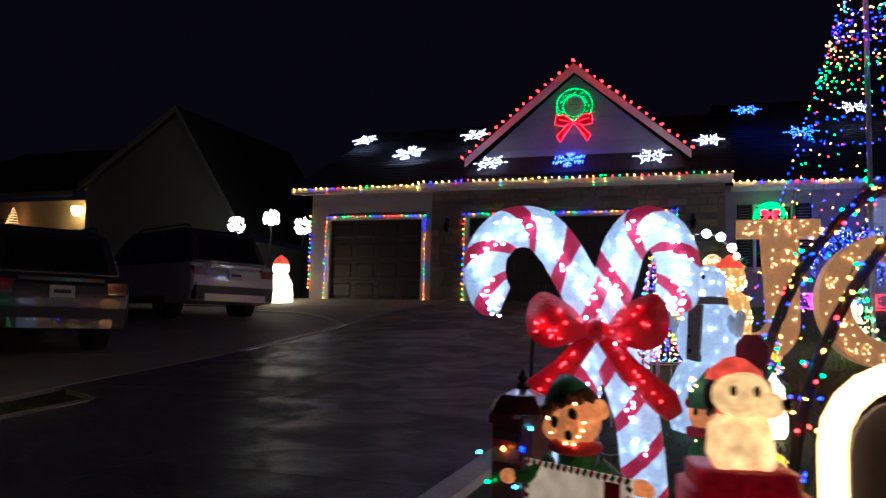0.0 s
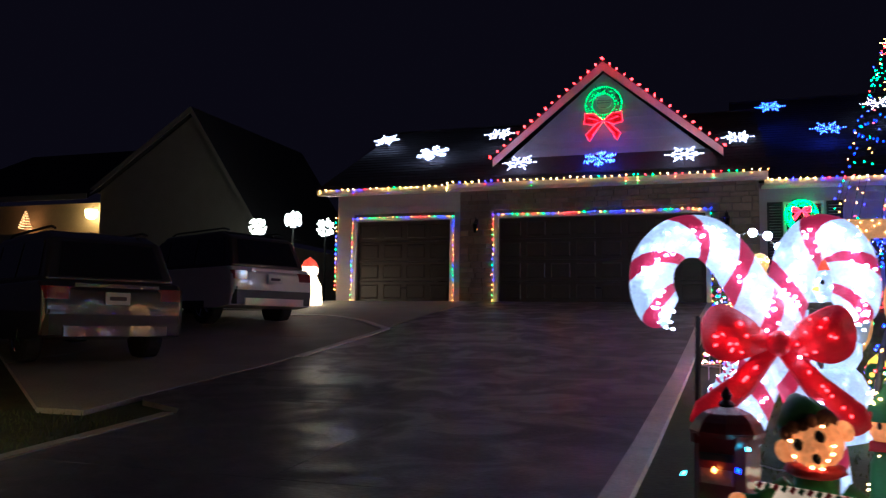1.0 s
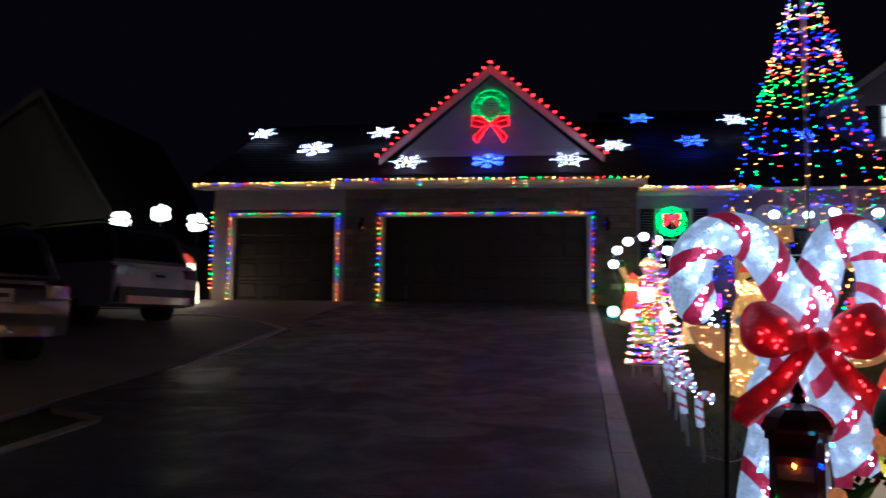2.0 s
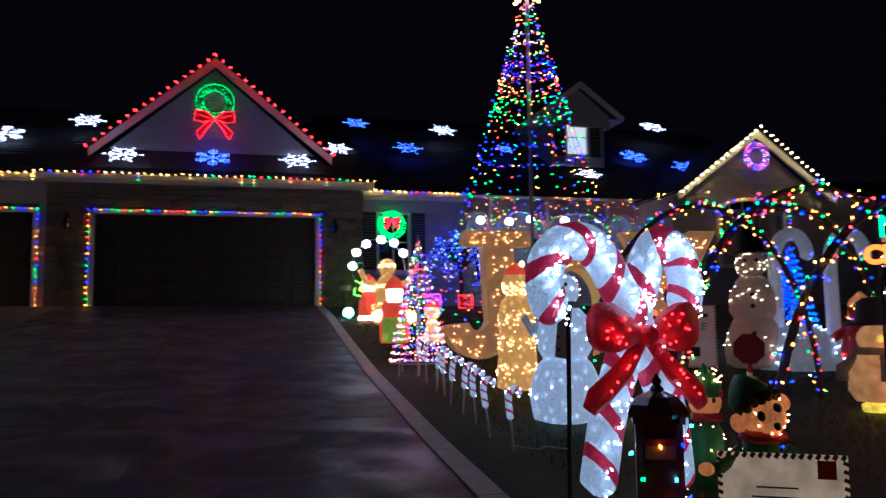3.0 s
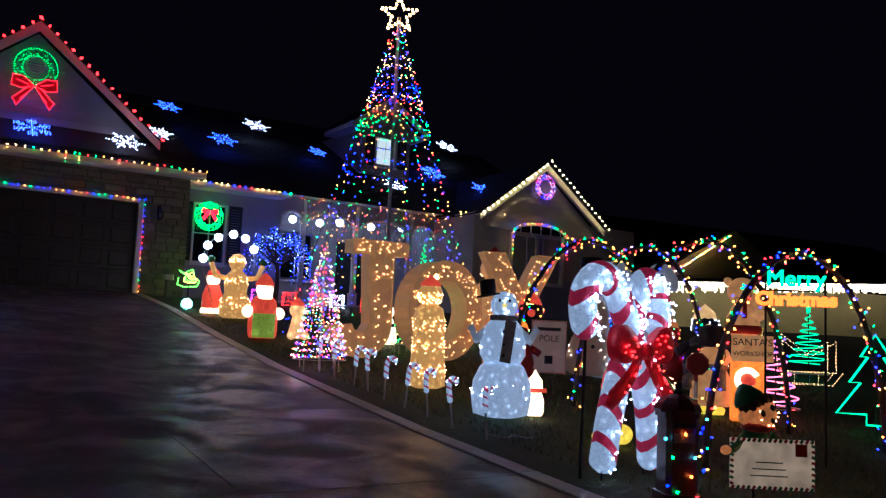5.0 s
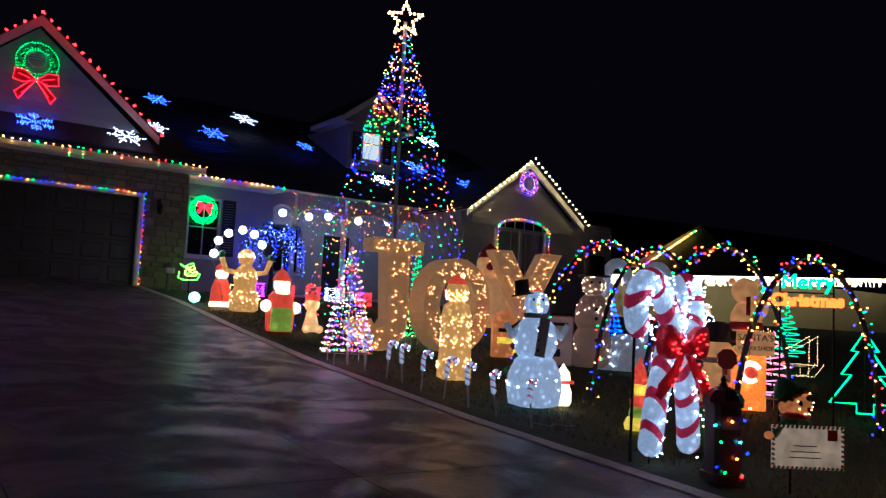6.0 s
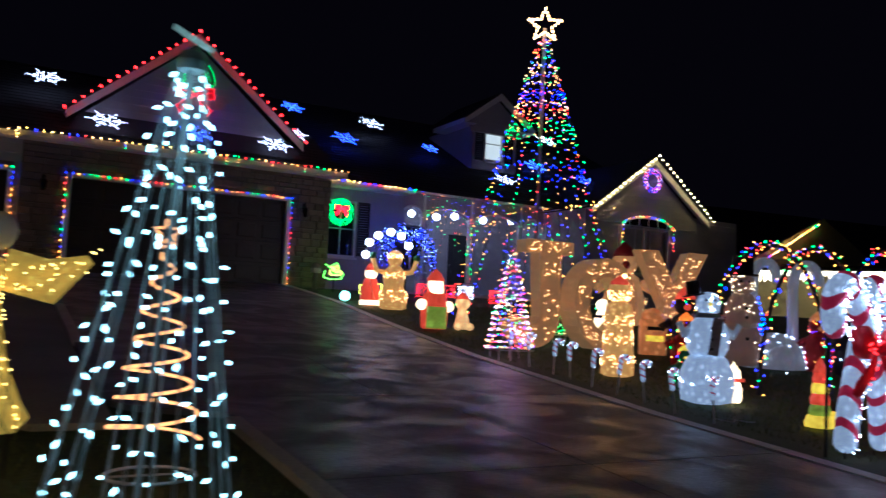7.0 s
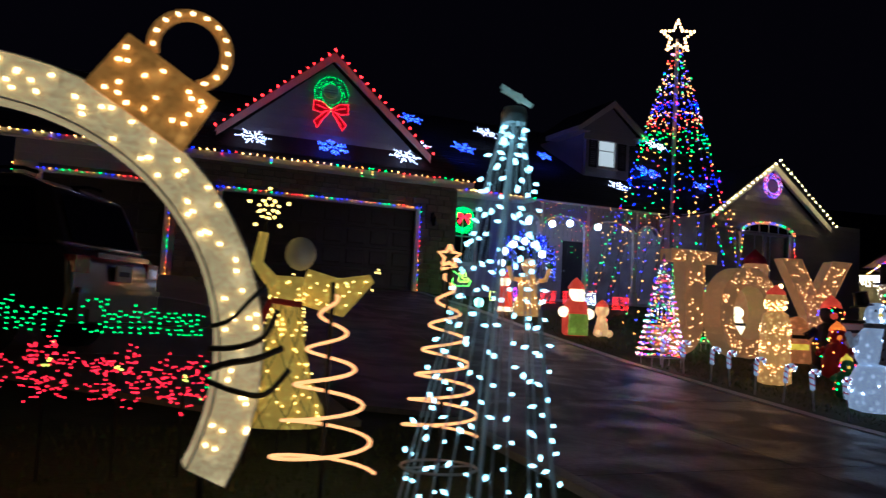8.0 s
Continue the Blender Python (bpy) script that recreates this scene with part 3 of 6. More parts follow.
def gable(name, cx, zb, half, apex, y, label, depth=3.0, board=siding):
    """A small front gable with its wall, rake boards and two roof planes."""
    g = tagged(new(name), label, kind="structure")
    hw, k = half - 0.35, (apex - zb) / half
    top = apex - 0.35 * k + 0.05
    s = Shape().prism([(cx - hw, zb - 0.35), (cx + hw, zb - 0.35), (cx + hw, zb), (cx, top), (cx - hw, zb)], y + 0.22, y + 0.34)
    part("gable_wall", s, board, g)
    zz = zb - 0.35
    while zz < top - 0.15:
        h2 = zz + 0.18
        w = hw if zz < zb else hw * max(0.02, (top - h2) / (top - zb))
        s = Shape().add([(cx - w, y + .196, zz), (cx + w, y + .196, zz), (cx + w, y + .214, h2), (cx - w, y + .214, h2)], [(0, 1, 2, 3)])
        s.add([(cx - w, y + .196, zz), (cx + w, y + .196, zz), (cx + w, y + .218, zz), (cx - w, y + .218, zz)], [(3, 2, 1, 0)])
        part("board", s, board, g)
        zz = h2
    for sgn in (-1, 1):
        a, b = (cx + sgn * half, zb), (cx, apex)
        s = Shape().prism([a, b, (b[0], b[1] - 0.24), (a[0], a[1] - 0.2)][::sgn], y, y + 0.04)
        part("rake_board", s, white_trim, g)
        s = Shape()
        v = [(a[0], y - .03, a[1] + .03), (b[0], y - .03, b[1] + .03), (b[0], y + depth, b[1] + .03), (a[0], y + depth, a[1] + .03)]
        s.add(v + [(p[0], p[1], p[2] - .035) for p in v], [(0, 1, 2, 3)[::sgn], (4, 5, 6, 7)[::-sgn], (0, 4, 5, 1)[::sgn], (3, 2, 6, 7)[::sgn], (0, 3, 7, 4)[::sgn]])
        part("roof_plane", s, shingle, g)
        s = Shape().prism([(a[0], a[1] - .02), (b[0], b[1] - .02), (b[0], b[1] - .05), (a[0], a[1] - .05)][::sgn], y + .04, y + .3)
        part("soffit", s, white_trim, g)
    return g


gable("gable_garage", 2.6, 3.62, 2.76, 5.92, 0.16, "grey front gable with pale rake boards over the garage", 5.5)
gable("gable_right", 17.11, 2.98, 2.5, 4.84, -0.03, "grey front gable with pale rake boards over the arched window", 6.0)
s = Shape().add([(-0.1, -0.2, 3.13), (5.3, -0.2, 3.13), (5.05, 0.37, 3.66), (0.15, 0.37, 3.66), (-0.1, -0.2, 3.09), (5.3, -0.2, 3.09), (5.05, 0.37, 3.4), (0.15, 0.37, 3.4)],
                [(0, 1, 2, 3), (0, 4, 5, 1), (1, 5, 6, 2), (3, 7, 4, 0), (2, 6, 7, 3)])
setting("roof_skirt", s, shingle, "dark shingled skirt under the garage gable")
# louvred round vent of the garage gable
s = Shape().lathe([(0.2, 0), (0.2, 0.05), (0.17, 0.05), (0.17, 0.0)], (0, 0, 0), seg=20, turn=Euler((radians(90), 0, 0)).to_matrix())
for i in range(5):
    s.box((0, -0.02, -0.12 + i * 0.06), (0.3, 0.02, 0.03))
v = setting("vent", s, white_trim, "round louvred gable vent")
v.matrix_basis = pose(2.6, 0.37, 4.95)


def window(name, x0, x1, z0, z1, y, pane_mat, label, cols=2, rows=2):
    w = tagged(new(name), label, kind="structure")
    s = Shape()
    t = 0.06
    for x in (x0 - t / 2, x1 + t / 2):
        s.box((x, y, (z0 + z1) / 2), (t, 0.1, z1 - z0 + 2 * t), chamfer=0.01)
    for z in (z0 - t / 2, z1 + t / 2):
        s.box(((x0 + x1) / 2, y, z), (x1 - x0, 0.1, t))
    part("window_frame", s, white_trim, w)
    s = Shape()
    for i in range(1, cols):
        s.box((x0 + (x1 - x0) * i / cols, y + .01, (z0 + z1) / 2), (0.025, 0.03, z1 - z0))
    for i in range(1, rows):
        s.box(((x0 + x1) / 2, y + .012, z0 + (z1 - z0) * i / rows), (x1 - x0, 0.03, 0.03))
    part("muntin", s, white_trim, w)
    part("window_sill", Shape().box(((x0 + x1) / 2, y - .04, z0 - .09), (x1 - x0 + .2, 0.16, 0.05), chamfer=0.01), white_trim, w)
    for i in range(cols):
        for j in range(rows):
            a, b = x0 + (x1 - x0) * i / cols, x0 + (x1 - x0) * (i + 1) / cols
            c, d = z0 + (z1 - z0) * j / rows, z0 + (z1 - z0) * (j + 1) / rows
            part("pane", Shape().box(((a + b) / 2, y + .045, (c + d) / 2), (b - a - .004, 0.008, d - c - .004)), pane_mat, w)
    return w


def shutter(x, y, z0, z1, w=0.36):
    t = thing("shutter", "dark louvred wooden window shutter on grey siding", "shutter", (x, y, z0), group="window shutters")
    s = Shape()
    h = z1 - z0
    for sx in (-w / 2 + .025, w / 2 - .025):
        s.box((sx, 0, h / 2), (0.05, 0.04, h))
    for sz in (.03, h / 2, h - .03):
        s.box((0, 0, sz), (w - .1, 0.038, 0.06))
    part("frame", s, shutter_paint, t)
    for i in range(int(h / 0.07)):
        zz = 0.08 + i * 0.07
        if zz < h - 0.06:
            part("slat", Shape().box((0, 0.002, zz), (w - .1, 0.012, 0.055), turn=Euler((radians(35), 0, 0)).to_matrix()), shutter_paint, t)
    return t


# main wall with its window, the porch and the right wing
W1 = (6.82, 7.62, 1.0, 2.5)
wall_b = wall_with_holes("wall_main", 6.1, 9.2, -0.4, 3.05, 2.0, 2.2, [W1], siding, "grey lap sided front wall with one window")
lap_siding(wall_b, 6.1, 9.2, -0.3, 3.0, 1.998, [(W1[0] - .06, W1[1] + .06, W1[2] - .06, W1[3] + .06)])
window("window_1", *W1[:2], W1[2], W1[3], 2.02, dark_glass, "dark double hung window between shutters", 2, 2)
shutter(6.56, 1.955, 1.0, 2.55)
shutter(7.9, 1.955, 1.0, 2.55)
wall_c = wall_with_holes("wall_porch", 9.2, 14.7, -0.4, 3.2, 4.6, 4.8, [(12.2, 13.2, 0.15, 2.2), (10.3, 11.3, 0.9, 2.3)], siding, "recessed porch wall")
lap_siding(wall_c, 9.2, 14.7, 0.1, 3.1, 4.598, [(12.1, 13.3, 0.1, 2.3), (10.2, 11.4, 0.8, 2.4)])
window("window_2", 10.3, 11.3, 0.9, 2.3, 4.65, dark_glass, "dark porch window", 2, 2)
door = tagged(new("door_3"), "dark closed front door under the porch", kind="structure")
part("leaf", Shape().box((12.7, 4.68, 1.17), (1.0, 0.05, 2.04)), shutter_paint, door)
for zz in (0.65, 1.6):
    part("panel", Shape().box((12.7, 4.65, zz), (0.62, 0.03, 0.7), chamfer=0.01), shutter_paint, door)
part("door_handle", Shape().ball((12.3, 4.62, 1.15), 0.035), chrome, door)
setting("floor_porch", Shape().box((11.95, 3.55, -0.05), (5.5, 2.1, 0.3)), kerb_concrete, "concrete porch floor")
setting("ceiling_porch", Shape().box((11.95, 3.6, 3.14), (5.5, 2.0, 0.04)), white_trim, "white porch ceiling")
setting("wall_wing", Shape().box((9.28, 3.5, 1.4), (0.16, 2.2, 3.4)).box((14.72, 2.5, 1.4), (0.2, 4.4, 3.3)).box((21.2, 4, 1.2), (0.2, 7.0, 3.6)), siding, "grey side walls of porch and wing")
# porch front: three arches on columns
arches = tagged(new("wall_arches"), "grey porch front with three low arches", kind="structure")
for a, b in ((9.36, 10.1), (10.2, 11.8), (11.92, 13.7), (13.8, 14.62)):
    s = Shape()
    w, c = b - a, (a + b) / 2
    crown = arc(c, 2.36, w / 2, 180, 0, 14, rz=0.36)
    s.prism([(a, 3.18), (a, 2.36)] + [(p.x, p.z) for p in crown[1:-1]] + [(b, 2.36), (b, 3.18)], 2.52, 2.74)
    part("arch", s, siding, arches)
    s = Shape().tube([(p.x, 2.5, p.z) for p in crown], 0.025, 5)
    part("arch_trim", s, white_trim, arches)
for x in (10.15, 11.86, 13.75):
    col = thing("porch_column", "slim white square porch column on a plinth", "column", (x, 2.63, 0.1), group="porch columns")
    part("shaft", Shape().box((0, 0, 1.35), (0.14, 0.14, 1.95), chamfer=0.015), white_trim, col)
    part("plinth", Shape().box((0, 0, 0.18), (0.22, 0.22, 0.36), chamfer=0.02), white_trim, col)
    part("capital", Shape().box((0, 0, 2.36), (0.22, 0.22, 0.1), chamfer=0.02).box((0, 0, 2.7), (0.12, 0.2, 0.6)), white_trim, col)
wall_d = wall_with_holes("wall_right", 14.72, 21.3, -0.6, 3.1, 0.3, 0.5, [(16.05, 18.0, 1.1, 2.55)], siding, "grey front wall of the right wing")
lap_siding(wall_d, 14.72, 21.3, -0.3, 2.95, 0.298, [(15.9, 18.15, 1.0, 2.95)])
window("window_3", 16.05, 18.0, 1.1, 2.5, 0.34, mat("curtained_pane", (0.42, 0.42, 0.36), 0.25, 3, 0.2, bump=0), "pale curtained window under a low arched head", 3, 1)
s = Shape().prism([(15.95, 2.56), (18.1, 2.56)] + [(p.x, p.z) for p in arc(17.02, 2.56, 1.07, 0, 180, 16, rz=0.34)[1:-1]], 0.1, 0.16)
setting("trim_arch", s, white_trim, "white arched window head")
s = Shape().prism([(16.05, 2.58), (18.0, 2.58)] + [(p.x, p.z) for p in arc(17.02, 2.58, 0.95, 0, 180, 16, rz=0.25)[1:-1]], 0.088, 0.097)
transom = setting("window_4", s, dark_glass, "dark arched transom pane")
for k in range(5):
    x = 16.22 + .4 * k
    part("muntin", Shape().box((x, .08, 2.68), (.03, .012, .36 if k in (1, 2, 3) else .24)), white_trim, transom)
for x in (16.0, 18.05, 17.02):
    part("jamb", Shape().box((x, .25, 1.8), (.12, .09, 1.5), chamfer=.01), white_trim, transom)

# dormer
DY = 4.2
dormer = gable("dormer", 13.62, 6.1, 1.42, 7.18, DY - 0.35, "grey gabled dormer with one lit window on the main roof", 3.2)
for sx in (-1, 1):
    part("eave_board", Shape().box((13.62 + sx * 1.43, DY + .75, 6.02), (.05, 2.2, .16)), white_trim, dormer)
    part("eave_soffit", Shape().box((13.62 + sx * 1.18, DY + .75, 5.965), (.44, 2.2, .03)), white_trim, dormer)
wall_e = wall_with_holes("wall_dormer", 12.72, 14.52, 4.5, 6.12, DY, DY + 0.15, [(13.24, 13.94, 4.86, 6.0)], siding, "dormer front wall")
lap_siding(wall_e, 12.72, 14.52, 4.62, 6.1, DY - .002, [(13.18, 14.0, 4.8, 6.06)])
setting("wall_dormer_sides", Shape().box((12.78, DY + 1.7, 5.3), (0.1, 3.0, 1.6)).box((14.46, DY + 1.7, 5.3), (0.1, 3.0, 1.6)), siding)
window("window_5", 13.26, 13.92, 4.88, 5.98, DY + .02, window_glow, "lit pale dormer window between dark shutters", 1, 2)
shutter(12.99, DY - .045, 4.8, 6.05, 0.32)
shutter(14.2, DY - .045, 4.8, 6.05, 0.32)


# ---- light strings on the house ----
def light_string(name, label, points, step, r, bulb_mat, wire=wire_mat, drop=0.0, jit=0.012, icicles=0, wire_r=0.005):
    """A wire with bulbs along it; icicles: every so many bulbs a short hanging drop."""
    t = thing(name, label, "light string")
    pts = along(points, step)
    part("wire", Shape().tube([jitter(p, jit * 0.5) for p in pts], wire_r, 4), wire, t)
    s = Shape()
    for i, p in enumerate(pts):
        q = jitter(p, jit) - Vector((0, 0, drop))
        s.bulb(q, r * random.uniform(0.8, 1.15))
        if icicles and i % icicles == 0:
            for k in range(random.choice((1, 2, 3))):
                s.bulb(q - Vector((0, 0, 0.07 * (k + 1))), r * 0.6)
    part("bulbs", s, bulb_mat, t, kind="stuff")
    return t


random.seed(11)
light_string("light_string", "mixed coloured bulbs along the single garage gutter", [(-4.6, -0.59, 2.86), (-1.1, -0.59, 2.86)], 0.16, 0.02, eave_mixed, icicles=6)
light_string("light_string", "mixed coloured bulbs along the double garage gutter", [(-1.1, -0.72, 2.78), (-1.07, -0.72, 2.9), (3.4, -0.72, 2.9)], 0.16, 0.021, eave_mixed, icicles=7)
light_string("light_string", "warm and green bulbs along the garage gutter end", [(3.5, -0.72, 2.9), (6.26, -0.72, 2.9), (6.27, -0.7, 2.7)], 0.16, 0.022, glow_mixed("warm_green_bulb", [WARM, AMBER, GREEN, WARM, RED], 7), icicles=5)
light_string("light_string", "warm bulbs along the main gutter", [(6.3, 1.25, 3.02), (9.15, 1.25, 3.0)], 0.16, 0.026, eave_mixed)
light_string("light_string", "mixed bulbs along the porch gutter", [(9.2, 2.06, 3.27), (14.6, 2.06, 3.25)], 0.16, 0.026, eave_mixed, icicles=4)
light_string("light_string", "mixed bulbs along the wing gutter", [(14.6, 1.0, 3.1), (15.6, 0.1, 3.05)], 0.13, 0.026, eave_mixed, icicles=4)
light_string("light_string", "mixed coloured bulbs framing the double garage door", [(-0.07, -0.1, 0.05), (-0.07, -0.1, 2.17), (5.07, -0.1, 2.17), (5.07, -0.1, 0.05)], 0.125, 0.017, mini_mixed)
light_string("light_string", "mixed coloured bulbs framing the single garage door", [(-3.88, -0.1, 0.05), (-3.88, -0.1, 2.17), (-1.1, -0.1, 2.17), (-1.1, -0.1, 0.05)], 0.125, 0.015, mini_mixed)
light_string("light_string", "mixed coloured bulbs down the garage corner", [(-4.36, -0.06, 2.2), (-4.36, -0.06, 0.3)], 0.12, 0.02, mini_mixed)
for a, b in (((-0.2, 3.66), (2.6, 5.96)), ((2.6, 5.96), (5.4, 3.66))):
    light_string("light_string", "large red bulbs along the garage gable", [(a[0], 0.1, a[1]), (b[0], 0.1, b[1])], 0.225, 0.038, red_bulb)
light_string("light_string", "warm white bulbs along the wing gable", [(14.6, -0.24, 2.98), (17.11, -0.24, 4.86), (19.62, -0.24, 2.98)], 0.2, 0.032, glow("gable_warm_bulb", (1, 0.72, 0.25), 22))
light_string("light_string", "mixed bulbs round the arched window", [(15.92, 0.06, 1.9), (15.95, 0.06, 2.55)] + [tuple(p) for p in arc(17.02, 2.56, 1.07, 180, 0, 14, 0.06, 0.34)] + [(18.12, 0.06, 1.9)], 0.12, 0.022, mini_mixed)
light_string("light_string", "mixed bulbs draped on the porch arch", [tuple(p) for p in arc(11.0, 2.36, 0.8, 180, 0, 10, 2.42, 0.36)] + [(11.83, 2.42, 0.6)], 0.16, 0.018, mini_mixed)


def wreath_ring(s, n, r0, r1, br, y=0.0, slot=0):
    for i in range(n):
        a, r = random.uniform(0, 6.283), random.uniform(r0, r1)
        s.bulb((r * math.cos(a), y + random.uniform(-.04, .02), r * math.sin(a)), br, slot)


def bow_points(s, scale, br, slot=0, n=90):
    """Bulbs on the outline of a ribbon bow with two tails."""
    loops = []
    for sg in (-1, 1):
        loops += [[(0, 0), (sg * .5, .42), (sg * 1.0, .45), (sg * 1.05, -.1), (sg * .6, -.2), (0, 0)], [(0, 0), (sg * .35, -.5), (sg * .75, -1.1), (sg * .95, -.75), (sg * .3, -.1)]]
        loops += [[(sg * .3, .05), (sg * .8, .2)], [(sg * .3, -.4), (sg * .6, -.75)]]
    for lp in loops:
        for p in along([(a * scale, 0, b * scale) for a, b in lp], scale * 0.085):
            s.bulb(p + Vector((0, -0.05, 0)), br, slot)


def wire_wreath(at, r, label, ring_mat, bow_mat, bow_at, bow_scale, br=0.02, n=220, ring=(0.62, 1.0)):
    t = thing("wreath", label, "wreath", at)
    f = Shape()
    for k in ring:
        f.tube([(r * k * math.cos(a), 0, r * k * math.sin(a)) for a in np.linspace(0, 2 * math.pi, 33)[:-1]], 0.008, 4, closed=True)
    part("frame", f, wire_mat, t)
    s = Shape()
    for k in ring:
        for i in range(int(6.283 * r * k / 0.055)):
            a = i * 0.055 / (r * k)
            s.bulb((r * k * math.cos(a), -.02, r * k * math.sin(a)), br)
    wreath_ring(s, n, r * ring[0], r * ring[1], br * 0.8)
    part("bulbs", s, ring_mat, t)
    g = Shape()
    mid, half = r * (ring[0] + ring[1]) / 2, r * (ring[1] - ring[0]) / 2
    for i in range(420):
        a, q = random.uniform(0, 6.283), mid + random.uniform(-half, half)
        c = Vector((q * math.cos(a), random.uniform(-.02, .05), q * math.sin(a)))
        d, e = jitter((0, 0, 0), .06), jitter((0, 0, 0), .02)
        g.add([c, c + d, c + d + e, c + e], [(0, 1, 2, 3)])
    part("garland", g, leaf, t, "green needle garland", kind="stuff")
    if bow_mat:
        b = Shape()
        bow_points(b, bow_scale, br)
        ob = part("bow", b, bow_mat, t, "red lit bow", kind="stuff")
        ob.matrix_basis = pose(*bow_at)
        fab = Shape()
        for sg in (-1, 1):
            for lp in ([(0, 0), (sg * .5, .42), (sg * 1.0, .45), (sg * 1.05, -.1), (sg * .6, -.2)], [(0, 0), (sg * .35, -.5), (sg * .75, -1.1), (sg * .95, -.75), (sg * .3, -.1)]):
                fab.prism([(x * bow_scale, z * bow_scale) for x, z in lp][::sg], -.035, -.015)
        cloth = part("ribbon", fab, red_glow_skin, t, "red ribbon bow")
        cloth.matrix_basis = pose(*bow_at)
    return t


green_wreath = glow("wreath_green", (0.012, 0.9, 0.12), 4)
red_wreath = glow("wreath_red", (1, 0.014, 0.03), 5)
wire_wreath((2.6, 0.30, 4.86), 0.44, "green lit wreath with a red bow on the garage gable", green_wreath, red_wreath, (0, -0.02, -0.42), 0.44, 0.0135, 60)
w = wire_wreath((7.15, 1.88, 2.2), 0.38, "green lit garland wreath with a red bow on the window", green_wreath, red_wreath, (0, -0.04, 0.1), 0.2, 0.014, 500, (0.6, 1.0))
wire_wreath((17.15, 0.1, 4.1), 0.38, "pink and blue lit wreath on the wing gable", glow_mixed("wreath_pink_blue", [PINK, BLUE, (0.6, 0.7, 1), RED, BLUE], 5), None, None, 0, 0.015, 110, (0.65, 1.0))


def snowflake(at, size, kind, m, tilt=48, label="white lit snowflake on the dark roof"):
    t = thing("snowflake", label, "snowflake", at, group="roof snowflakes")
    turn = Euler((radians(-(90 - tilt)), 0, 0)).to_matrix()
    f, s = Shape(), Shape()
    for i in range(6):
        a = math.pi / 3 * i + (math.pi / 6 if kind == 1 else 0)
        d, e = Vector((math.cos(a), 0, math.sin(a))), Vector((-math.sin(a), 0, math.cos(a)))
        tips = [(d * 0, d * size)] + [(d * size * k, d * size * (k + .2) + e * sg * size * .2) for k in (.42, .68)[:2 if kind == 1 else 1] for sg in (-1, 1)]
        for p, q in tips:
            f.tube([turn @ p, turn @ q], 0.006, 4)
            for c in spread(p, q, 0.06):
                s.bulb(turn @ c, 0.0135)
    part("frame", f, black_metal, t)
    part("bulbs", s, m, t)
    part("stake", Shape().tube([(0, 0.02, 0), (0, 0.10, -0.5)], 0.008, 4), black_metal, t)
    return t


WF, BF = "white lit snowflake standing on the dark roof", "blue lit snowflake standing on the dark roof"
for p, size, kind, m in (((-4.26, 3.06, 4.98), .40, 0, 0), ((-2.28, 1.66, 4.2), .46, 1, 0), ((-0.54, 2.3, 4.77), .42, 0, 0), ((0.64, -0.3, 3.40), .42, 2, 0), ((2.58, -0.26, 3.41), .40, 1, 1),
                         ((4.50, -0.24, 3.42), .42, 2, 0), ((5.73, 2.09, 4.27), .38, 0, 0), ((6.74, 5.57, 5.89), .40, 0, 1), ((8.09, 4.21, 4.85), .44, 2, 1), ((9.61, 5.75, 5.84), .46, 0, 0),
                         ((11.31, 4.59, 5.04), .30, 2, 1), ((16.03, 5.08, 5.10), .46, 1, 1), ((13.62, 3.4, 4.09), .42, 0, 0), ((17.86, 7.06, 6.68), .45, 1, 0), ((16.14, 2.01, 4.12), .46, 2, 1)):
    snowflake(p, size, kind, (snow_white, snow_blue)[m], 36, (WF, BF)[m])

# carriage lamps on the stone piers
for x in (-0.5, 5.4):
    t = thing("wall_lantern", "unlit black wall lantern on the stone pier", "lantern", (x, -0.06, 1.85), group="garage lanterns")
    part("bracket", Shape().box((0, 0.0, 0.1), (0.08, 0.04, 0.22), chamfer=0.01).tube([(0, 0, 0.2), (0, -0.1, 0.24), (0, -0.12, 0.16)], 0.01, 5), black_metal, t)
    part("cage", Shape().lathe([(0.03, -0.14), (0.05, -0.13), (0.07, 0.08), (0.075, 0.09), (0.02, 0.16), (0.0, 0.18)], (0, -0.12, 0), seg=6), black_metal, t)
    part("glass", Shape().lathe([(0.052, -0.11), (0.071, 0.07)], (0, -0.12, 0), seg=6), dark_glass, t)

t = thing("garden_post", "small pale stone garden lantern beside the garage corner", "garden lantern", (5.55, -0.75, ground_z(-0.75)))
part("post", Shape().box((0, 0, .2), (.09, .09, .4), chamfer=.015), mortar, t)
part("head", Shape().box((0, 0, .46), (.22, .2, .12), chamfer=.03), kerb_concrete, t)
part("roof", Shape().lathe([(.17, .52), (.1, .58), (.03, .64), (0, .66)], seg=8), mortar, t)

# white globes under the porch
for i, (x, z) in enumerate(((9.4, 2.62), (10.03, 2.56), (10.91, 2.54), (11.58, 2.62), (12.66, 2.60), (13.78, 2.69))):
    t = thing("globe_light", "glowing white globe hanging under the porch arches", "globe light", (x, 3.17, z), group="porch globes")
    part("globe", Shape().ball((0, 0, 0), 0.115), white_globe, t, smooth=True)
    part("cord", Shape().tube([(0, 0, 0.1), (0, 0, 3.13 - z)], 0.008, 4), black_metal, t)


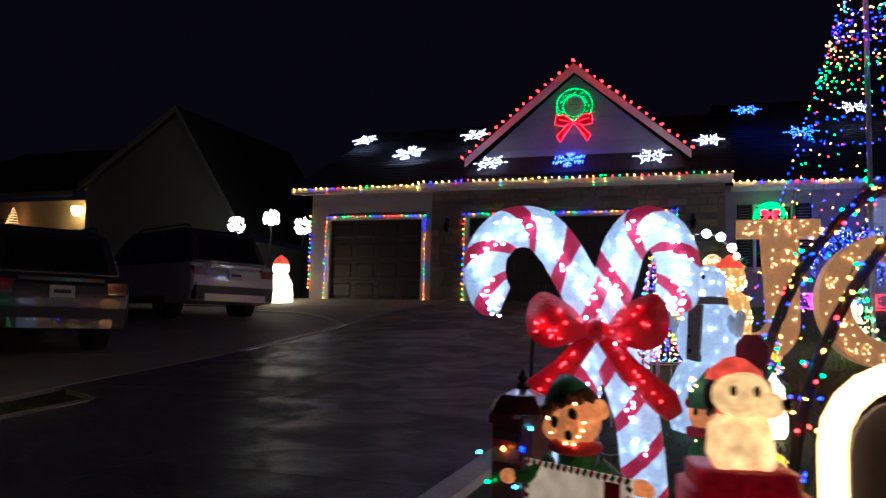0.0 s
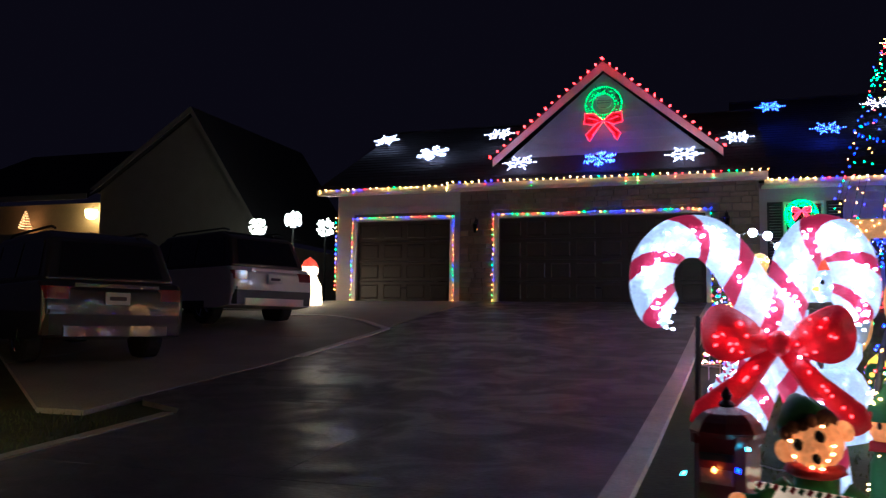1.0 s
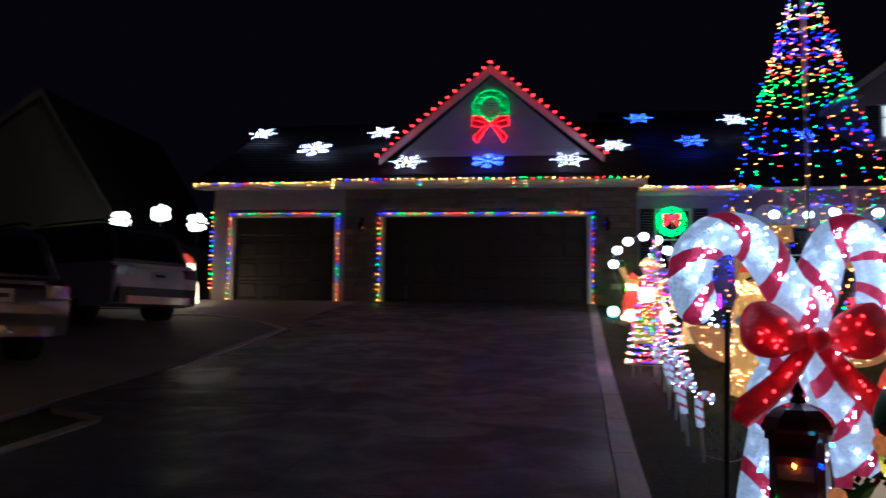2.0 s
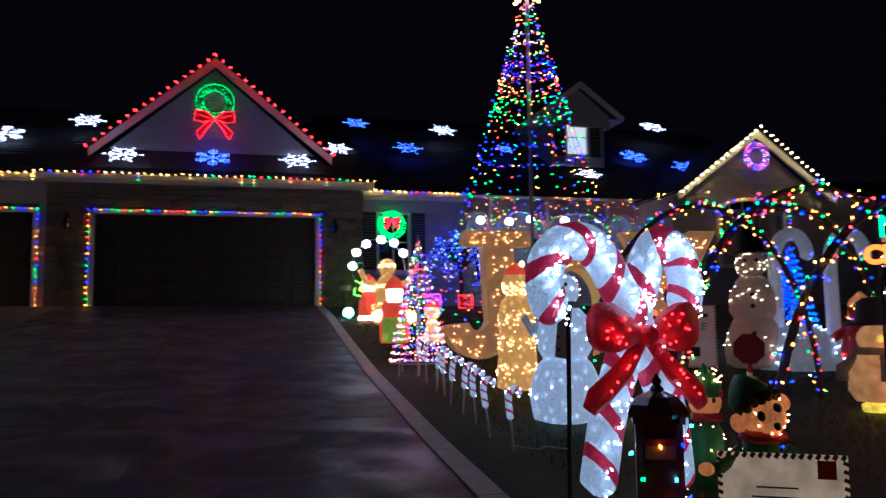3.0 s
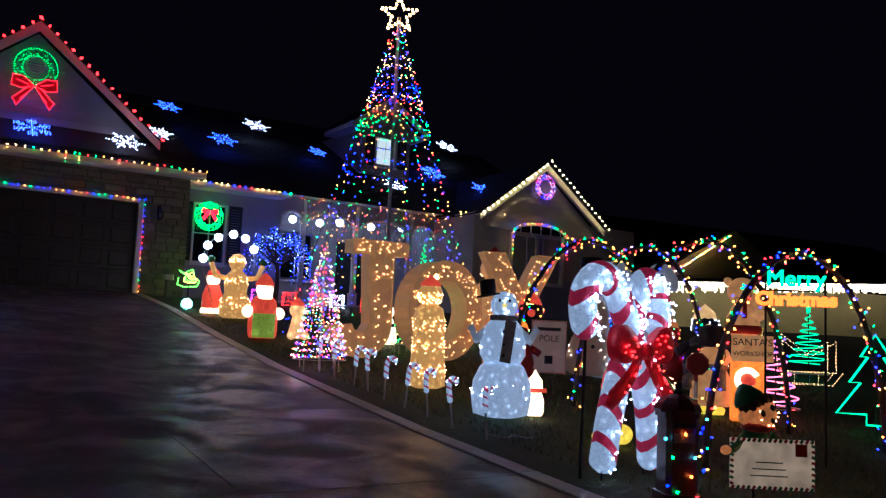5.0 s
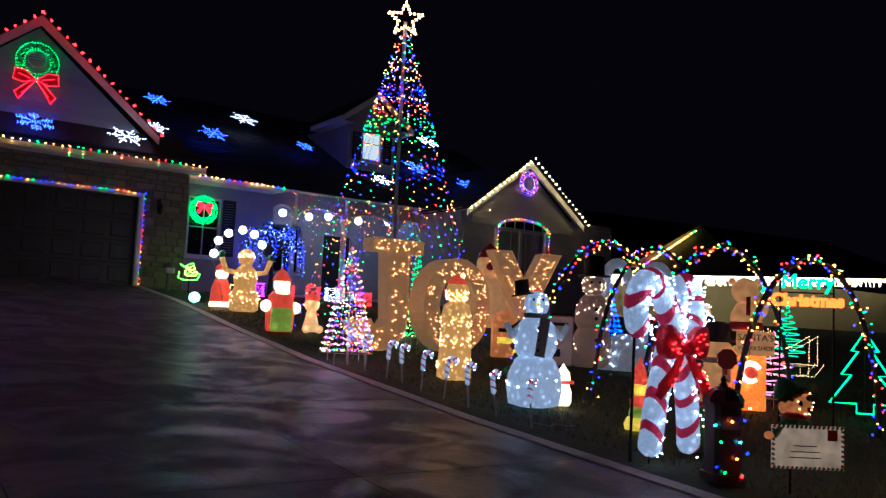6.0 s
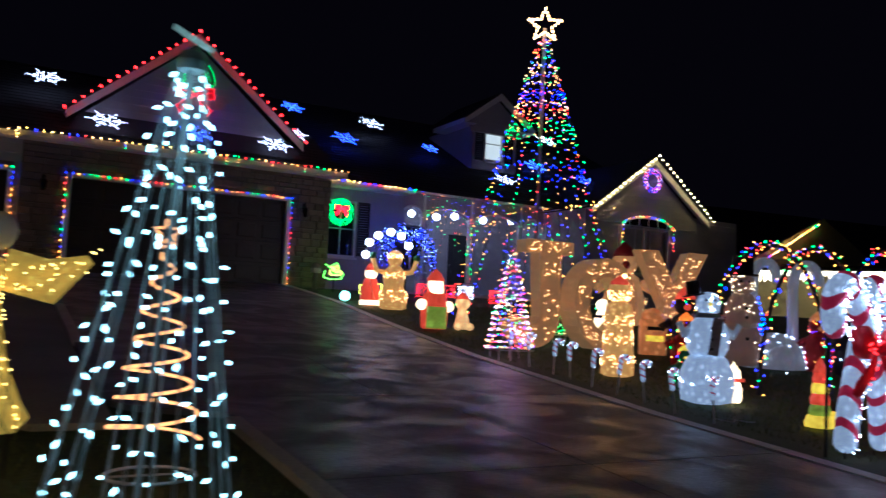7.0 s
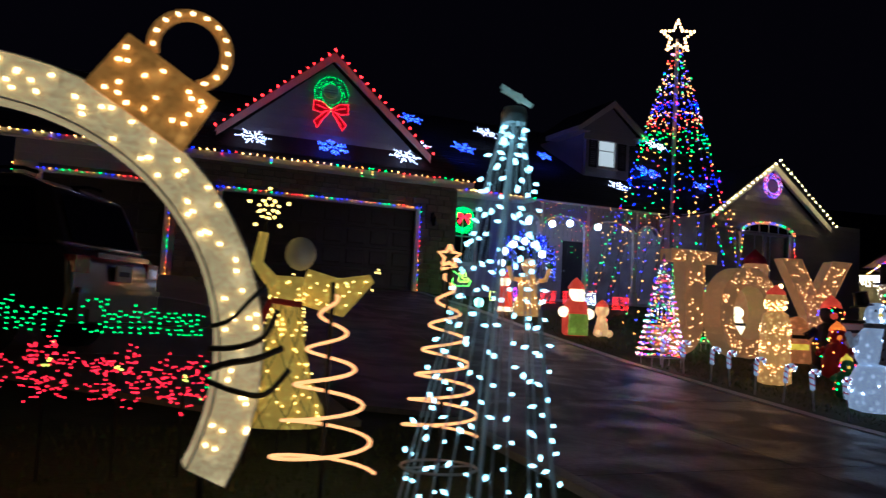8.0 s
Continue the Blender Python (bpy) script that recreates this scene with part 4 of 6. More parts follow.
t = thing("light_curtain", "hanging curtain of mixed coloured bulbs before the porch", "light string", (0, 0, 0))
f, s = Shape(), Shape()
random.seed(77)
for i in range(34):
    x = 9.9 + i * 0.16
    low = random.uniform(1.2, 2.6)
    f.tube([(x, 2.12, 3.24), (x + random.uniform(-.03, .03), 2.14, low)], 0.003, 3)
    z = 3.2
    while z > low:
        s.bulb(jitter((x, 2.12, z), 0.03), 0.012)
        z -= random.uniform(0.16, 0.4)
part("wires", f, wire_mat, t)
part("bulbs", s, mini_mixed, t)

# ---- tall light tree on a pole ----
PX, PY = 8.03, -6.4
t = thing("pole_tree", "tall pole strung as a light tree with bands of colour", "light tree", on_ground(PX, PY))
g = ground_z(PY)
part("pole", Shape().tube([(0, 0, 0), (0, 0, 6.05)], 0.035, 8), galvanised, t)
top, rad, H = 5.75, 1.8, 5.75
wires, bulbs = Shape(), Shape()
for i in range(17):
    a = 2 * math.pi * i / 17
    foot = Vector((rad * math.cos(a), rad * math.sin(a), 0.05))
    hi = Vector((0.1 * math.cos(a), 0.1 * math.sin(a), H))
    wires.tube([foot, hi], 0.003, 3)
    for j, p in enumerate(spread(foot, hi, 0.2)):
        bulbs.bulb(jitter(p, 0.035), 0.0135)
part("wires", wires, wire_mat, t)
part("bulbs", bulbs, mini_mixed, t, kind="stuff")
for z, m in ((4.55, blue_bulb), (4.7, blue_bulb), (4.63, blue_bulb), (5.2, warm_bulb), (5.0, warm_bulb), (3.85, green_bulb), (3.97, green_bulb), (4.3, red_bulb), (4.38, warm_bulb), (3.1, blue_bulb)):
    s = Shape()
    r = 0.1 + 1.7 * (H - z) / H
    for i in range(int(6.283 * r / 0.12)):
        a = i * 0.12 / r
        s.bulb(jitter((r * math.cos(a), r * math.sin(a), z), 0.04), 0.0125)
    part("band", s, m, t, kind="stuff")
s = Shape()
for i in range(5):
    a0, a1, a2 = (math.pi / 2 + 2 * math.pi * (i + k) / 5 for k in (0, 0.5, 1))
    for p, q in (((.34, a0), (.15, a1)), ((.15, a1), (.34, a2))):
        for c in spread((p[0] * math.cos(p[1]), -.03, p[0] * math.sin(p[1])), (q[0] * math.cos(q[1]), -.03, q[0] * math.sin(q[1])), 0.07):
            s.bulb(c, 0.032)
ob = part("star", s, glow("star_bulb", (1, 0.55, 0.2), 9), t, "warm lit five pointed star")
ob.matrix_basis = pose(0, 0, 6.1, 0, 0, -30)


# ---- small light trees and spirals ----
def cone_tree(name, label, at, h, r, m, br, turns=12, strands=0, stakes=True, base=0.12):
    t = thing(name, label, "light tree", at)
    s, f = Shape(), Shape()
    for k in range(strands):
        a = 6.283 * k / strands
        f.tube([(r * math.cos(a), r * math.sin(a), base), (0, 0, h)], 0.004, 3)
    length = turns * math.pi * r
    n = int(length / 0.05)
    for i in range(n):
        u = 1 - math.sqrt(1 - i / n)
        a, rr = u * turns * 6.283, r * (1 - u) + 0.01
        s.bulb(jitter((rr * math.cos(a), rr * math.sin(a), base + (h - base) * u), 0.015), br)
    f.tube([(0, 0, 0), (0, 0, h)], 0.01, 5)
    f.tube([(r * math.cos(a), r * math.sin(a), base) for a in np.linspace(0, 6.283, 25)[:-1]], 0.006, 4, closed=True)
    for k in range(4 if stakes else 0):
        a = 0.5 + 1.57 * k
        f.tube([(r * 0.9 * math.cos(a), r * 0.9 * math.sin(a), base), (r * 0.9 * math.cos(a), r * 0.9 * math.sin(a), -0.03)], 0.006, 4)
    part("frame", f, white_wire, t)
    part("bulbs", s, m, t, kind="stuff")
    return t


random.seed(21)
cone_tree("cone_tree", "pink, blue and white lit wire cone tree beside the driveway", on_ground(5.3, -9.68), 1.68, 0.35, purple_mix, 0.0105, 19, 10)
cone_tree("cone_tree", "blue lit wire cone tree among the figures", on_ground(11.2, -8.9), 1.68, 0.42, glow("deep_blue_bulb", (0.01, 0.04, 1), 16), 0.013, 16, 8)
cone_tree("cone_tree", "green lit narrow wire tree before the porch", on_ground(10.9, -3.0), 1.9, 0.18, green_bulb, 0.012, 14, 6)
cone_tree("cone_tree", "small green tabletop tree with warm lights", on_ground(7.6, -8.0), 1.25, 0.26, glow_mixed("green_gold_bulb", [WARM, GREEN, (0.1, 0.5, 0.1)], 5), 0.014, 9, 8)


def rope_spiral(name, label, at, h, r, m, turns=6.0, rope=0.0095, star=True, tail=0.4, base=0.28):
    t = thing(name, label, "spiral tree", at)
    pts = []
    n = int(turns * 22)
    for i in range(n + 1):
        u = i / n
        a, rr = u * turns * 6.283, r * (1 - u) ** 0.9 + 0.02
        pts.append((rr * math.cos(a), rr * math.sin(a), base + (h - 0.16 - base) * u))
    part("rope_light", Shape().tube(pts, rope, 6), m, t, smooth=True)
    part("pole", Shape().tube([(0, 0, -0.05), (0, 0, h - 0.1)], 0.011, 6), black_metal, t)
    ring = [(r * 1.02 * math.cos(a), r * 1.02 * math.sin(a), 0.1) for a in np.linspace(0, 6.283, 21)[:-1]]
    part("base_ring", Shape().tube(ring, 0.009, 5, closed=True).tube([(-r, 0, 0.1), (r, 0, 0.1)], 0.007, 4).tube([ring[4], ring[4][:2] + (-0.04,)], 0.006, 4).tube([ring[12], ring[12][:2] + (-0.04,)], 0.006, 4), white_wire, t)
    if star:
        s = Shape()
        pts = []
        for k in range(11):
            a = math.pi / 2 + math.pi * k / 5
            q = 0.075 if k % 2 == 0 else 0.035
            pts.append((q * math.cos(a), 0, h - 0.05 + q * math.sin(a)))
        s.tube(pts, 0.012, 5)
        s.tube([(-.05, 0, h - .13), (.05, 0, h - .11), (-.05, 0, h - .09)], 0.011, 5)
        part("star", s, m, t)
    return t


rope_spiral("spiral_tree", "gold rope light spiral tree with a star", on_ground(-0.52, -15.0), 1.44, 0.23, gold_rope, 6.5)
rope_spiral("spiral_tree", "gold rope light spiral tree on a dark pole", on_ground(-1.52, -15.97), 1.32, 0.235, gold_rope, turns=5.0, star=False, rope=0.0085, base=0.34)
rope_spiral("spiral_tree", "green and white rope light spiral tree", on_ground(15.2, -10.2), 1.38, 0.34, neon_green, 8)
rope_spiral("spiral_tree", "pink rope light spiral tree", on_ground(9.9, -13.2), 1.15, 0.28, neon_pink, 6, star=False, base=0.1)

# white strand cone by the driveway mouth
t = thing("strand_tree", "cone of strands with icy white bulbs and a star", "light tree", on_ground(-0.66, -16.05))
f, s = Shape(), Shape()
for i in range(12):
    a = 6.283 * i / 12 + 0.2
    foot, hi = Vector((0.42 * math.cos(a) - 0.11, 0.42 * math.sin(a), 0.0)), Vector((0.05 * math.cos(a), 0.05 * math.sin(a), 2.12))
    for k in (-0.006, 0.006):
        f.tube([foot + Vector((k, k, 0)), hi], 0.0035, 4)
    for j, p in enumerate(spread(foot, hi, 0.135)[:-1]):
        s.bulb(jitter(p + Vector((random.choice((-.02, .02)), 0, 0.05 * (i % 2))), 0.01), 0.012, long=1.7)
f.tube([(-0.11, 0, 0), (0, 0, 2.15)], 0.012, 6)
part("strands", f, white_wire, t)
part("bulbs", s, teal_bulb, t, kind="stuff")
part("cap", Shape().lathe([(0.06, 2.08), (0.065, 2.12), (0.05, 2.16), (0, 2.17)], seg=14), white_wire, t, "white plastic cap")
poly = [((0.1 if k % 2 == 0 else 0.045) * math.cos(math.pi / 2 + math.pi * k / 5), (0.1 if k % 2 == 0 else 0.045) * math.sin(math.pi / 2 + math.pi * k / 5)) for k in range(10)]
s = Shape().prism(poly, -0.012, 0.012, turn=Euler((radians(-62), radians(12), radians(30))).to_matrix(), c=(0.0, 0, 2.22))
part("star", s, lit_shell("pale_star", (0.6, 1, 0.85), 0.5, 9), t, "pale glowing star")


# ---- letters J O Y ----
def letter(label, outline, hole, at, turn, w, h, depth=0.28):
    t = thing("letter", label, "letter", at, turn, group="large letters")
    s = Shape()
    n = len(outline)
    if hole:
        m = len(outline)
        v = []
        for y in (-depth / 2, depth / 2):
            v += [(x, y, z) for x, z in outline] + [(x, y, z) for x, z in hole]
        f = []
        for i in range(m):
            j = (i + 1) % m
            f += [(i, j, m + j, m + i), (2 * m + j, 2 * m + i, 3 * m + i, 3 * m + j), (j, i, 2 * m + i, 2 * m + j), (m + i, m + j, 3 * m + j, 3 * m + i)]
        s.add(v, f)
    else:
        s.prism(outline, -depth / 2, depth / 2)
    # body and rim glow by themselves, as if lit by the face bulbs
    part("body", s, letter_glow, t)
    rim = Shape().tube([(x, -depth / 2 - .004, z) for x, z in outline], 0.014, 5, closed=True)
    if hole:
        rim.tube([(x, -depth / 2 - .004, z) for x, z in hole], 0.014, 5, closed=True)
    part("rim", rim, letter_glow, t)
    return t


def face_bulbs(t, inside, w, h, n, depth=0.28, bottom=0.0):
    s = Shape()
    done = 0
    while done < n:
        x, z = random.uniform(-w, w), random.uniform(bottom, h)
        if inside(x, z):
            s.bulb((x, -depth / 2 - 0.015, z), 0.0085)
            done += 1
    part("bulbs", s, warm_bulb, t)


random.seed(31)
JH = 1.74
outer = [(-0.5, JH), (-0.5, JH - .2), (-0.22, JH - .2)]
hook = [(p.x, p.z) for p in arc(-0.32, 0.5, 0.14, 0, -170, 8)]
outer += [(-0.16, 0.5)] + hook[1:] + [(-0.82, 0.44)] + [(p.x, p.z) for p in arc(-0.3, 0.5, 0.5, 190, 360, 16)] + [(0.2, JH - .2), (0.45, JH - .2), (0.45, JH)]
j = letter("large tan letter J with warm white bulbs", outer, None, (6.66, -8.62, ground_z(-8.62)), 0, 1, JH)
face_bulbs(j, lambda x, z: (z > JH - .2 and -.47 < x < .43) or (-.14 < x < .18 and z > .5) or (0.2 < math.hypot(x + .3, z - .5) < .47 and z < .5), .8, JH, 78)
O1 = [(p.x, p.z) for p in arc(0, 0.86, 0.92, 0, 360, 36, rz=0.85)[:-1]]
O2 = [(p.x, p.z) for p in arc(0, 0.86, 0.52, 0, 360, 36, rz=0.52)[:-1]]
o = letter("large tan letter O with warm white bulbs", O1, O2, (7.78, -8.65, ground_z(-8.65) - .02), 6, 1, 1.7, 0.46)
o.scale = (.8, .85, .91)
face_bulbs(o, lambda x, z: math.hypot(x / .88, (z - .86) / .81) < 1 and math.hypot(x / .56, (z - .86) / .56) > 1, .92, 1.7, 130, 0.46)
Y = [(-0.85, 1.78), (-0.38, 1.78), (0, 1.2), (0.38, 1.78), (0.85, 1.78), (0.22, 0.82), (0.22, 0), (-0.22, 0), (-0.22, 0.82)]
y_letter = letter("large tan letter Y with warm white bulbs", Y, None, (9.1, -8.95, ground_z(-8.95)), -12, 1, 1.8, 0.3)
y_letter.scale = (.8, .85, 1)
face_bulbs(y_letter, lambda x, z: (z < .85 and abs(x) < .2) or (z >= .85 and abs(abs(x) - (z - .85) * .62) < .2), .84, 1.76, 90, 0.3)


# ---- figures on the lawn ----
def doll(name, label, category, shape, mats, at, turn=0.0):
    return solid(name, shape, mats, label, category, at, turn)


def speckle(s, rings, n, br, slot):
    """Bulbs over turned bodies given as (centre height, radius, half height)."""
    for i in range(n):
        cz, r, hz = random.choice(rings)
        a, b = random.uniform(0, 6.283), math.asin(random.uniform(-0.95, 0.95))
        s.bulb((r * 1.02 * math.cos(b) * math.cos(a), r * 1.02 * math.cos(b) * math.sin(a), cz + hz * 1.02 * math.sin(b)), br, slot)


random.seed(41)
# tinsel snowman with top hat and scarf
t = thing("tinsel_snowman", "white tinsel snowman with black hat and grey scarf, lit from inside", "snowman", on_ground(5.88, -12.86), -35)
t.scale = (.84, .84, 1.0)
part("lower_body", Shape().lathe([(0.2, 0.0), (0.33, 0.03), (0.365, 0.2), (0.345, 0.36), (0.27, 0.5), (0.22, 0.54)], seg=28), tinsel, t, smooth=True)
part("upper_body", Shape().lathe([(0.22, 0.54), (0.275, 0.62), (0.28, 0.75), (0.235, 0.9), (0.13, 1.0)], seg=24), tinsel, t, smooth=True)
part("head", Shape().ball((0, 0, 1.12), (0.165, 0.16, 0.15)), tinsel, t, smooth=True)
for sg in (-1, 1):
    part("arm", Shape().tube([(sg * .17, 0, .86), (sg * .33, -.05, .78), (sg * .4, -.1, .9)], [.07, .055, .04], 8), tinsel_dim, t, smooth=True)
part("hat", Shape().lathe([(0.155, 1.23), (0.155, 1.245), (0.1, 1.25), (0.095, 1.4), (0, 1.41)], (0, 0, 0), seg=20, turn=Euler((0, radians(-9), 0)).to_matrix()), black_plastic, t, "black top hat")
part("scarf", Shape().lathe([(0.12, 0.96), (0.17, 0.97), (0.17, 1.02), (0.12, 1.03)], seg=18).box((0.05, -0.27, 0.76), (0.13, 0.04, 0.42), turn=Euler((radians(6), radians(8), 0)).to_matrix()), cloth_grey, t, "grey ribbed scarf")
part("nose", Shape().lathe([(0.03, 0), (0, 0.14)], (0, -.14, 1.12), seg=8, turn=Euler((radians(90), 0, 0)).to_matrix()), mold_yellow, t)
s = Shape()
for x, z in ((-.06, 1.17), (.06, 1.17), (0, .86), (0, .73), (0, .62)):
    s.ball((x, -.16 if z > 1 else -.275, z), 0.018, seg=8, rings=6)
part("buttons", s, black_plastic, t)
s = Shape()
speckle(s, [(.24, .36, .22), (.24, .36, .22), (.74, .28, .2), (1.12, .16, .14)], 75, 0.014, 0)
part("bulbs", s, cool_bulb, t)
# blow-mould snow figure at its foot
s = Shape().lathe([(0.1, 0), (0.13, 0.05), (0.13, 0.2), (0.09, 0.3), (0.11, 0.36), (0.1, 0.46), (0.05, 0.52), (0, 0.6)], seg=16).box((0, -.02, .33), (.24, .18, .05), 1)
doll("snow_figure", "glowing plastic figure with a red band behind the snowman", "figurine", s, [mold_white, mold_red], on_ground(6.33, -12.85)).scale = (.75, .75, .8)

# gold mesh animal with a red hat
s = Shape().lathe([(0.18, 0), (0.27, 0.03), (0.26, 0.25), (0.23, 0.55), (0.24, 0.8), (0.2, 0.95), (0.12, 1.0), (0.17, 1.06), (0.18, 1.16), (0.12, 1.27), (0, 1.3)], seg=20)
s.lathe([(0.15, 1.22), (0.15, 1.26), (0.08, 1.31), (0, 1.36)], (0, 0, 0), 1, 14)
s.ball((.08, -.02, 1.34), .035, 2)
speckle(s, [(.2, .27, .2), (.5, .24, .3), (.75, .24, .2), (1.1, .18, .12)], 760, 0.0095, 2)
doll("gold_figure", "gold mesh figure with red hat wrapped in warm bulbs", "figurine", s, [gold_shell, mold_red, warm_bulb], on_ground(6.05, -11.15)).scale = (.82, .82, 1)

# gold juggling snowman and its snowballs
s = Shape().lathe([(0.2, 0), (0.27, 0.04), (0.29, 0.25), (0.2, 0.48), (0.22, 0.62), (0.18, 0.82), (0.1, 0.9), (0.15, 1.0), (0.15, 1.12), (0.08, 1.2), (0, 1.22)], seg=20)
for sg in (-1, 1):
    s.tube([(sg * .15, 0, .74), (sg * .4, 0, .78), (sg * .5, 0, 1.02)], .05, 7)
    s.ball((sg * .5, 0, 1.08), .07, 2)
speckle(s, [(.25, .29, .22), (.68, .21, .16), (1.08, .15, .1)], 420, 0.012, 1)
doll("gold_snowman", "gold mesh snowman with raised arms and green mittens", "snowman", s, [gold_shell, warm_bulb, paint_green], on_ground(5.85, -4.55))
for x, z in ((5.21, .6), (5.28, .85), (5.47, 1.01), (5.75, 1.1), (5.99, 1.04), (6.17, .85)):
    t = thing("snowball_light", "glowing white ball on a wire arc above the gold snowman", "ball light", (x, -4.5, z), group="juggled snowballs")
    part("ball", Shape().ball((0, 0, 0), 0.078), white_globe, t, smooth=True)
t = thing("ball_arc", "thin wire arc holding the glowing snowballs", "wire arc", (5.7, -4.5, 0.55))
part("wire", Shape().tube([tuple(p) for p in arc(0, 0, 0.5, -5, 190, 16, 0.0, 0.55)] + [(-.2, .05, -.9)], 0.008, 5), white_wire, t)

# plastic santa with a green sack, and its small companions
s = Shape().lathe([(0.2, 0), (0.23, 0.05), (0.24, 0.35), (0.2, 0.6), (0.12, 0.68)], seg=18).ball((0, -.02, .78), (.14, .13, .15), 1).ball((0, -.1, .68), (.12, .09, .16), 1)
s.lathe([(0.15, .84), (0.15, .88), (0.09, .98), (0, 1.06)], (0, 0, 0), 0, 14).box((-.02, -.2, .2), (.34, .2, .38), 2, chamfer=.05).ball((.24, -.05, .4), .1, 1).ball((-.25, -.05, .42), .1, 1)
doll("plastic_santa", "glowing plastic winter figure in red holding a green sack", "figurine", s, [mold_red, mold_white, mold_green], on_ground(5.53, -6.92), -10)
s = Shape().lathe([(0.12, 0), (0.15, 0.04), (0.1, 0.25), (0.08, 0.36)], seg=14).ball((0, 0, .47), .13, 0).lathe([(0.12, .54), (0.1, .6), (0, .68)], (0, 0, 0), 1, 12).ball((-.12, -.08, .05), .07).ball((.12, -.08, .05), .07)
doll("plastic_child", "small glowing plastic figure with a red cap on the lawn", "figurine", s, [mold_cream, mold_red], on_ground(6.15, -6.85))
s = Shape().lathe([(0.16, 0), (0.2, 0.04), (0.19, 0.35), (0.12, 0.55)], seg=14).ball((0, 0, .66), .13, 1).lathe([(0.13, .72), (0.11, .8), (0, .9)], (0, 0, 0), 0, 12).lathe([(0.205, 0), (.215, .05), (.2, .1)], (0, 0, 0), 1, 14)
doll("plastic_santa", "glowing plastic figure in red and white behind the gold snowman", "figurine", s, [mold_red, mold_white], on_ground(5.6, -3.95))
s = Shape().lathe([(0.2, 0), (0.24, 0.05), (0.22, 0.4), (0.13, 0.6)], seg=14).ball((0, 0, .72), .16, 0).lathe([(0.16, .8), (0.1, .92), (0, 1.0)], (0, 0, 0), 1, 12)
doll("plastic_santa", "glowing white and red plastic figure beside the garage corner", "figurine", s, [mold_white, mold_red], (-4.3, -1.6, ground_z(-1.6))).scale = (1.35, 1.35, 1.2)


def candy_cane(points, width, flat, band_len, offset=0.0, skew=0.6):
    """A cane lying in the plane of x and z, swept along points, with slanted red bands."""
    step, seg = 0.009, 22
    pts = along(points, step)
    n = len(pts)
    rings, red = [], []
    for i, p in enumerate(pts):
        d = (pts[min(i + 3, n - 1)] - pts[max(i - 3, 0)]).normalized()
        e = Vector((-d.z, 0, d.x))
        k = min(i, n - 1 - i) * step / (width * 0.9)
        r = width * (math.sqrt(max(0.02, 1 - (1 - k) ** 2)) if k < 1 else 1)
        rings.append([p + e * (r * math.cos(6.2832 * q / seg)) + Vector((0, r * flat * math.sin(6.2832 * q / seg), 0)) for q in range(seg)])
        red.append(1 if ((i * step + offset) % (2 * band_len)) > band_len * 1.36 else 0)
    shape = Shape()
    v = []
    for i in range(n):
        for q in range(seg):
            v.append(rings[min(max(i + round(skew * width * math.cos(6.2832 * q / seg) / step), 0), n - 1)][q])
    f = [(i * seg + q, i * seg + (q + 1) % seg, (i + 1) * seg + (q + 1) % seg, (i + 1) * seg + q) for i in range(n - 1) for q in range(seg)]
    shape.add(v, f + [tuple(range(seg))[::-1], tuple((n - 1) * seg + q for q in range(seg))])
    shape.m = [red[k // seg] for k in range(len(f))] + [red[0], red[-1]]
    return shape


def smooth_path(ctrl, n=8):
    out = []
    c = [Vector(p) for p in ctrl]
    for i in range(len(c) - 1):
        p0, p1, p2, p3 = c[max(i - 1, 0)], c[i], c[i + 1], c[min(i + 2, len(c) - 1)]
        for k in range(n):
            u = k / n
            out.append(0.5 * ((2 * p1) + (p2 - p0) * u + (2 * p0 - 5 * p1 + 4 * p2 - p3) * u * u + (3 * p1 - p0 - 3 * p2 + p3) * u ** 3))
    return out + [c[-1]]


# crossed pair of large candy canes with a red bow
t = thing("candy_cane_pair", "crossed white tinsel candy canes, red striped, with a red bow", "candy cane", on_ground(5.3, -15.13), 7)
for sg in (-1, 1):
    if sg < 0:
        line = [(.31, .02), (.265, .45), (.18, .72), (.09, .915), (.02, 1.06), (-.06, 1.2), (-.15, 1.35), (-.26, 1.445), (-.4, 1.44), (-.505, 1.335), (-.525, 1.2), (-.49, 1.08), (-.45, 1.0)]
    else:
        line = [(-.19, .02), (-.11, .42), (-.01, .72), (.06, .93), (.115, 1.08), (.155, 1.22), (.2, 1.36), (.28, 1.455), (.375, 1.44), (.445, 1.35), (.47, 1.22), (.455, 1.1), (.435, 1.03)]
    path = smooth_path([(x, .035 * sg, z) for x, z in line])
    cane = part("candy_cane", candy_cane(path, 0.11, 0.85, 0.13, 0.05 * sg, 0.8 * sg), [tinsel, cane_stripe], t, smooth=True)
    s = Shape()
    for p in along(path, 0.075)[1:-1]:
        for k in range(2):
            s.bulb(jitter(p, 0.05) + Vector((0, -.09, 0)), 0.009)
    part("bulbs", s, cool_bulb, cane)
    part("stake", Shape().tube([(line[0][0], .03, .12), (line[0][0], .03, -.08)], 0.008, 5), black_metal, t)
part("post", Shape().tube([(-.3, .14, -.05), (-.28, .14, 1.05)], 0.014, 6), black_metal, t, "dark metal post")
loops = Shape()
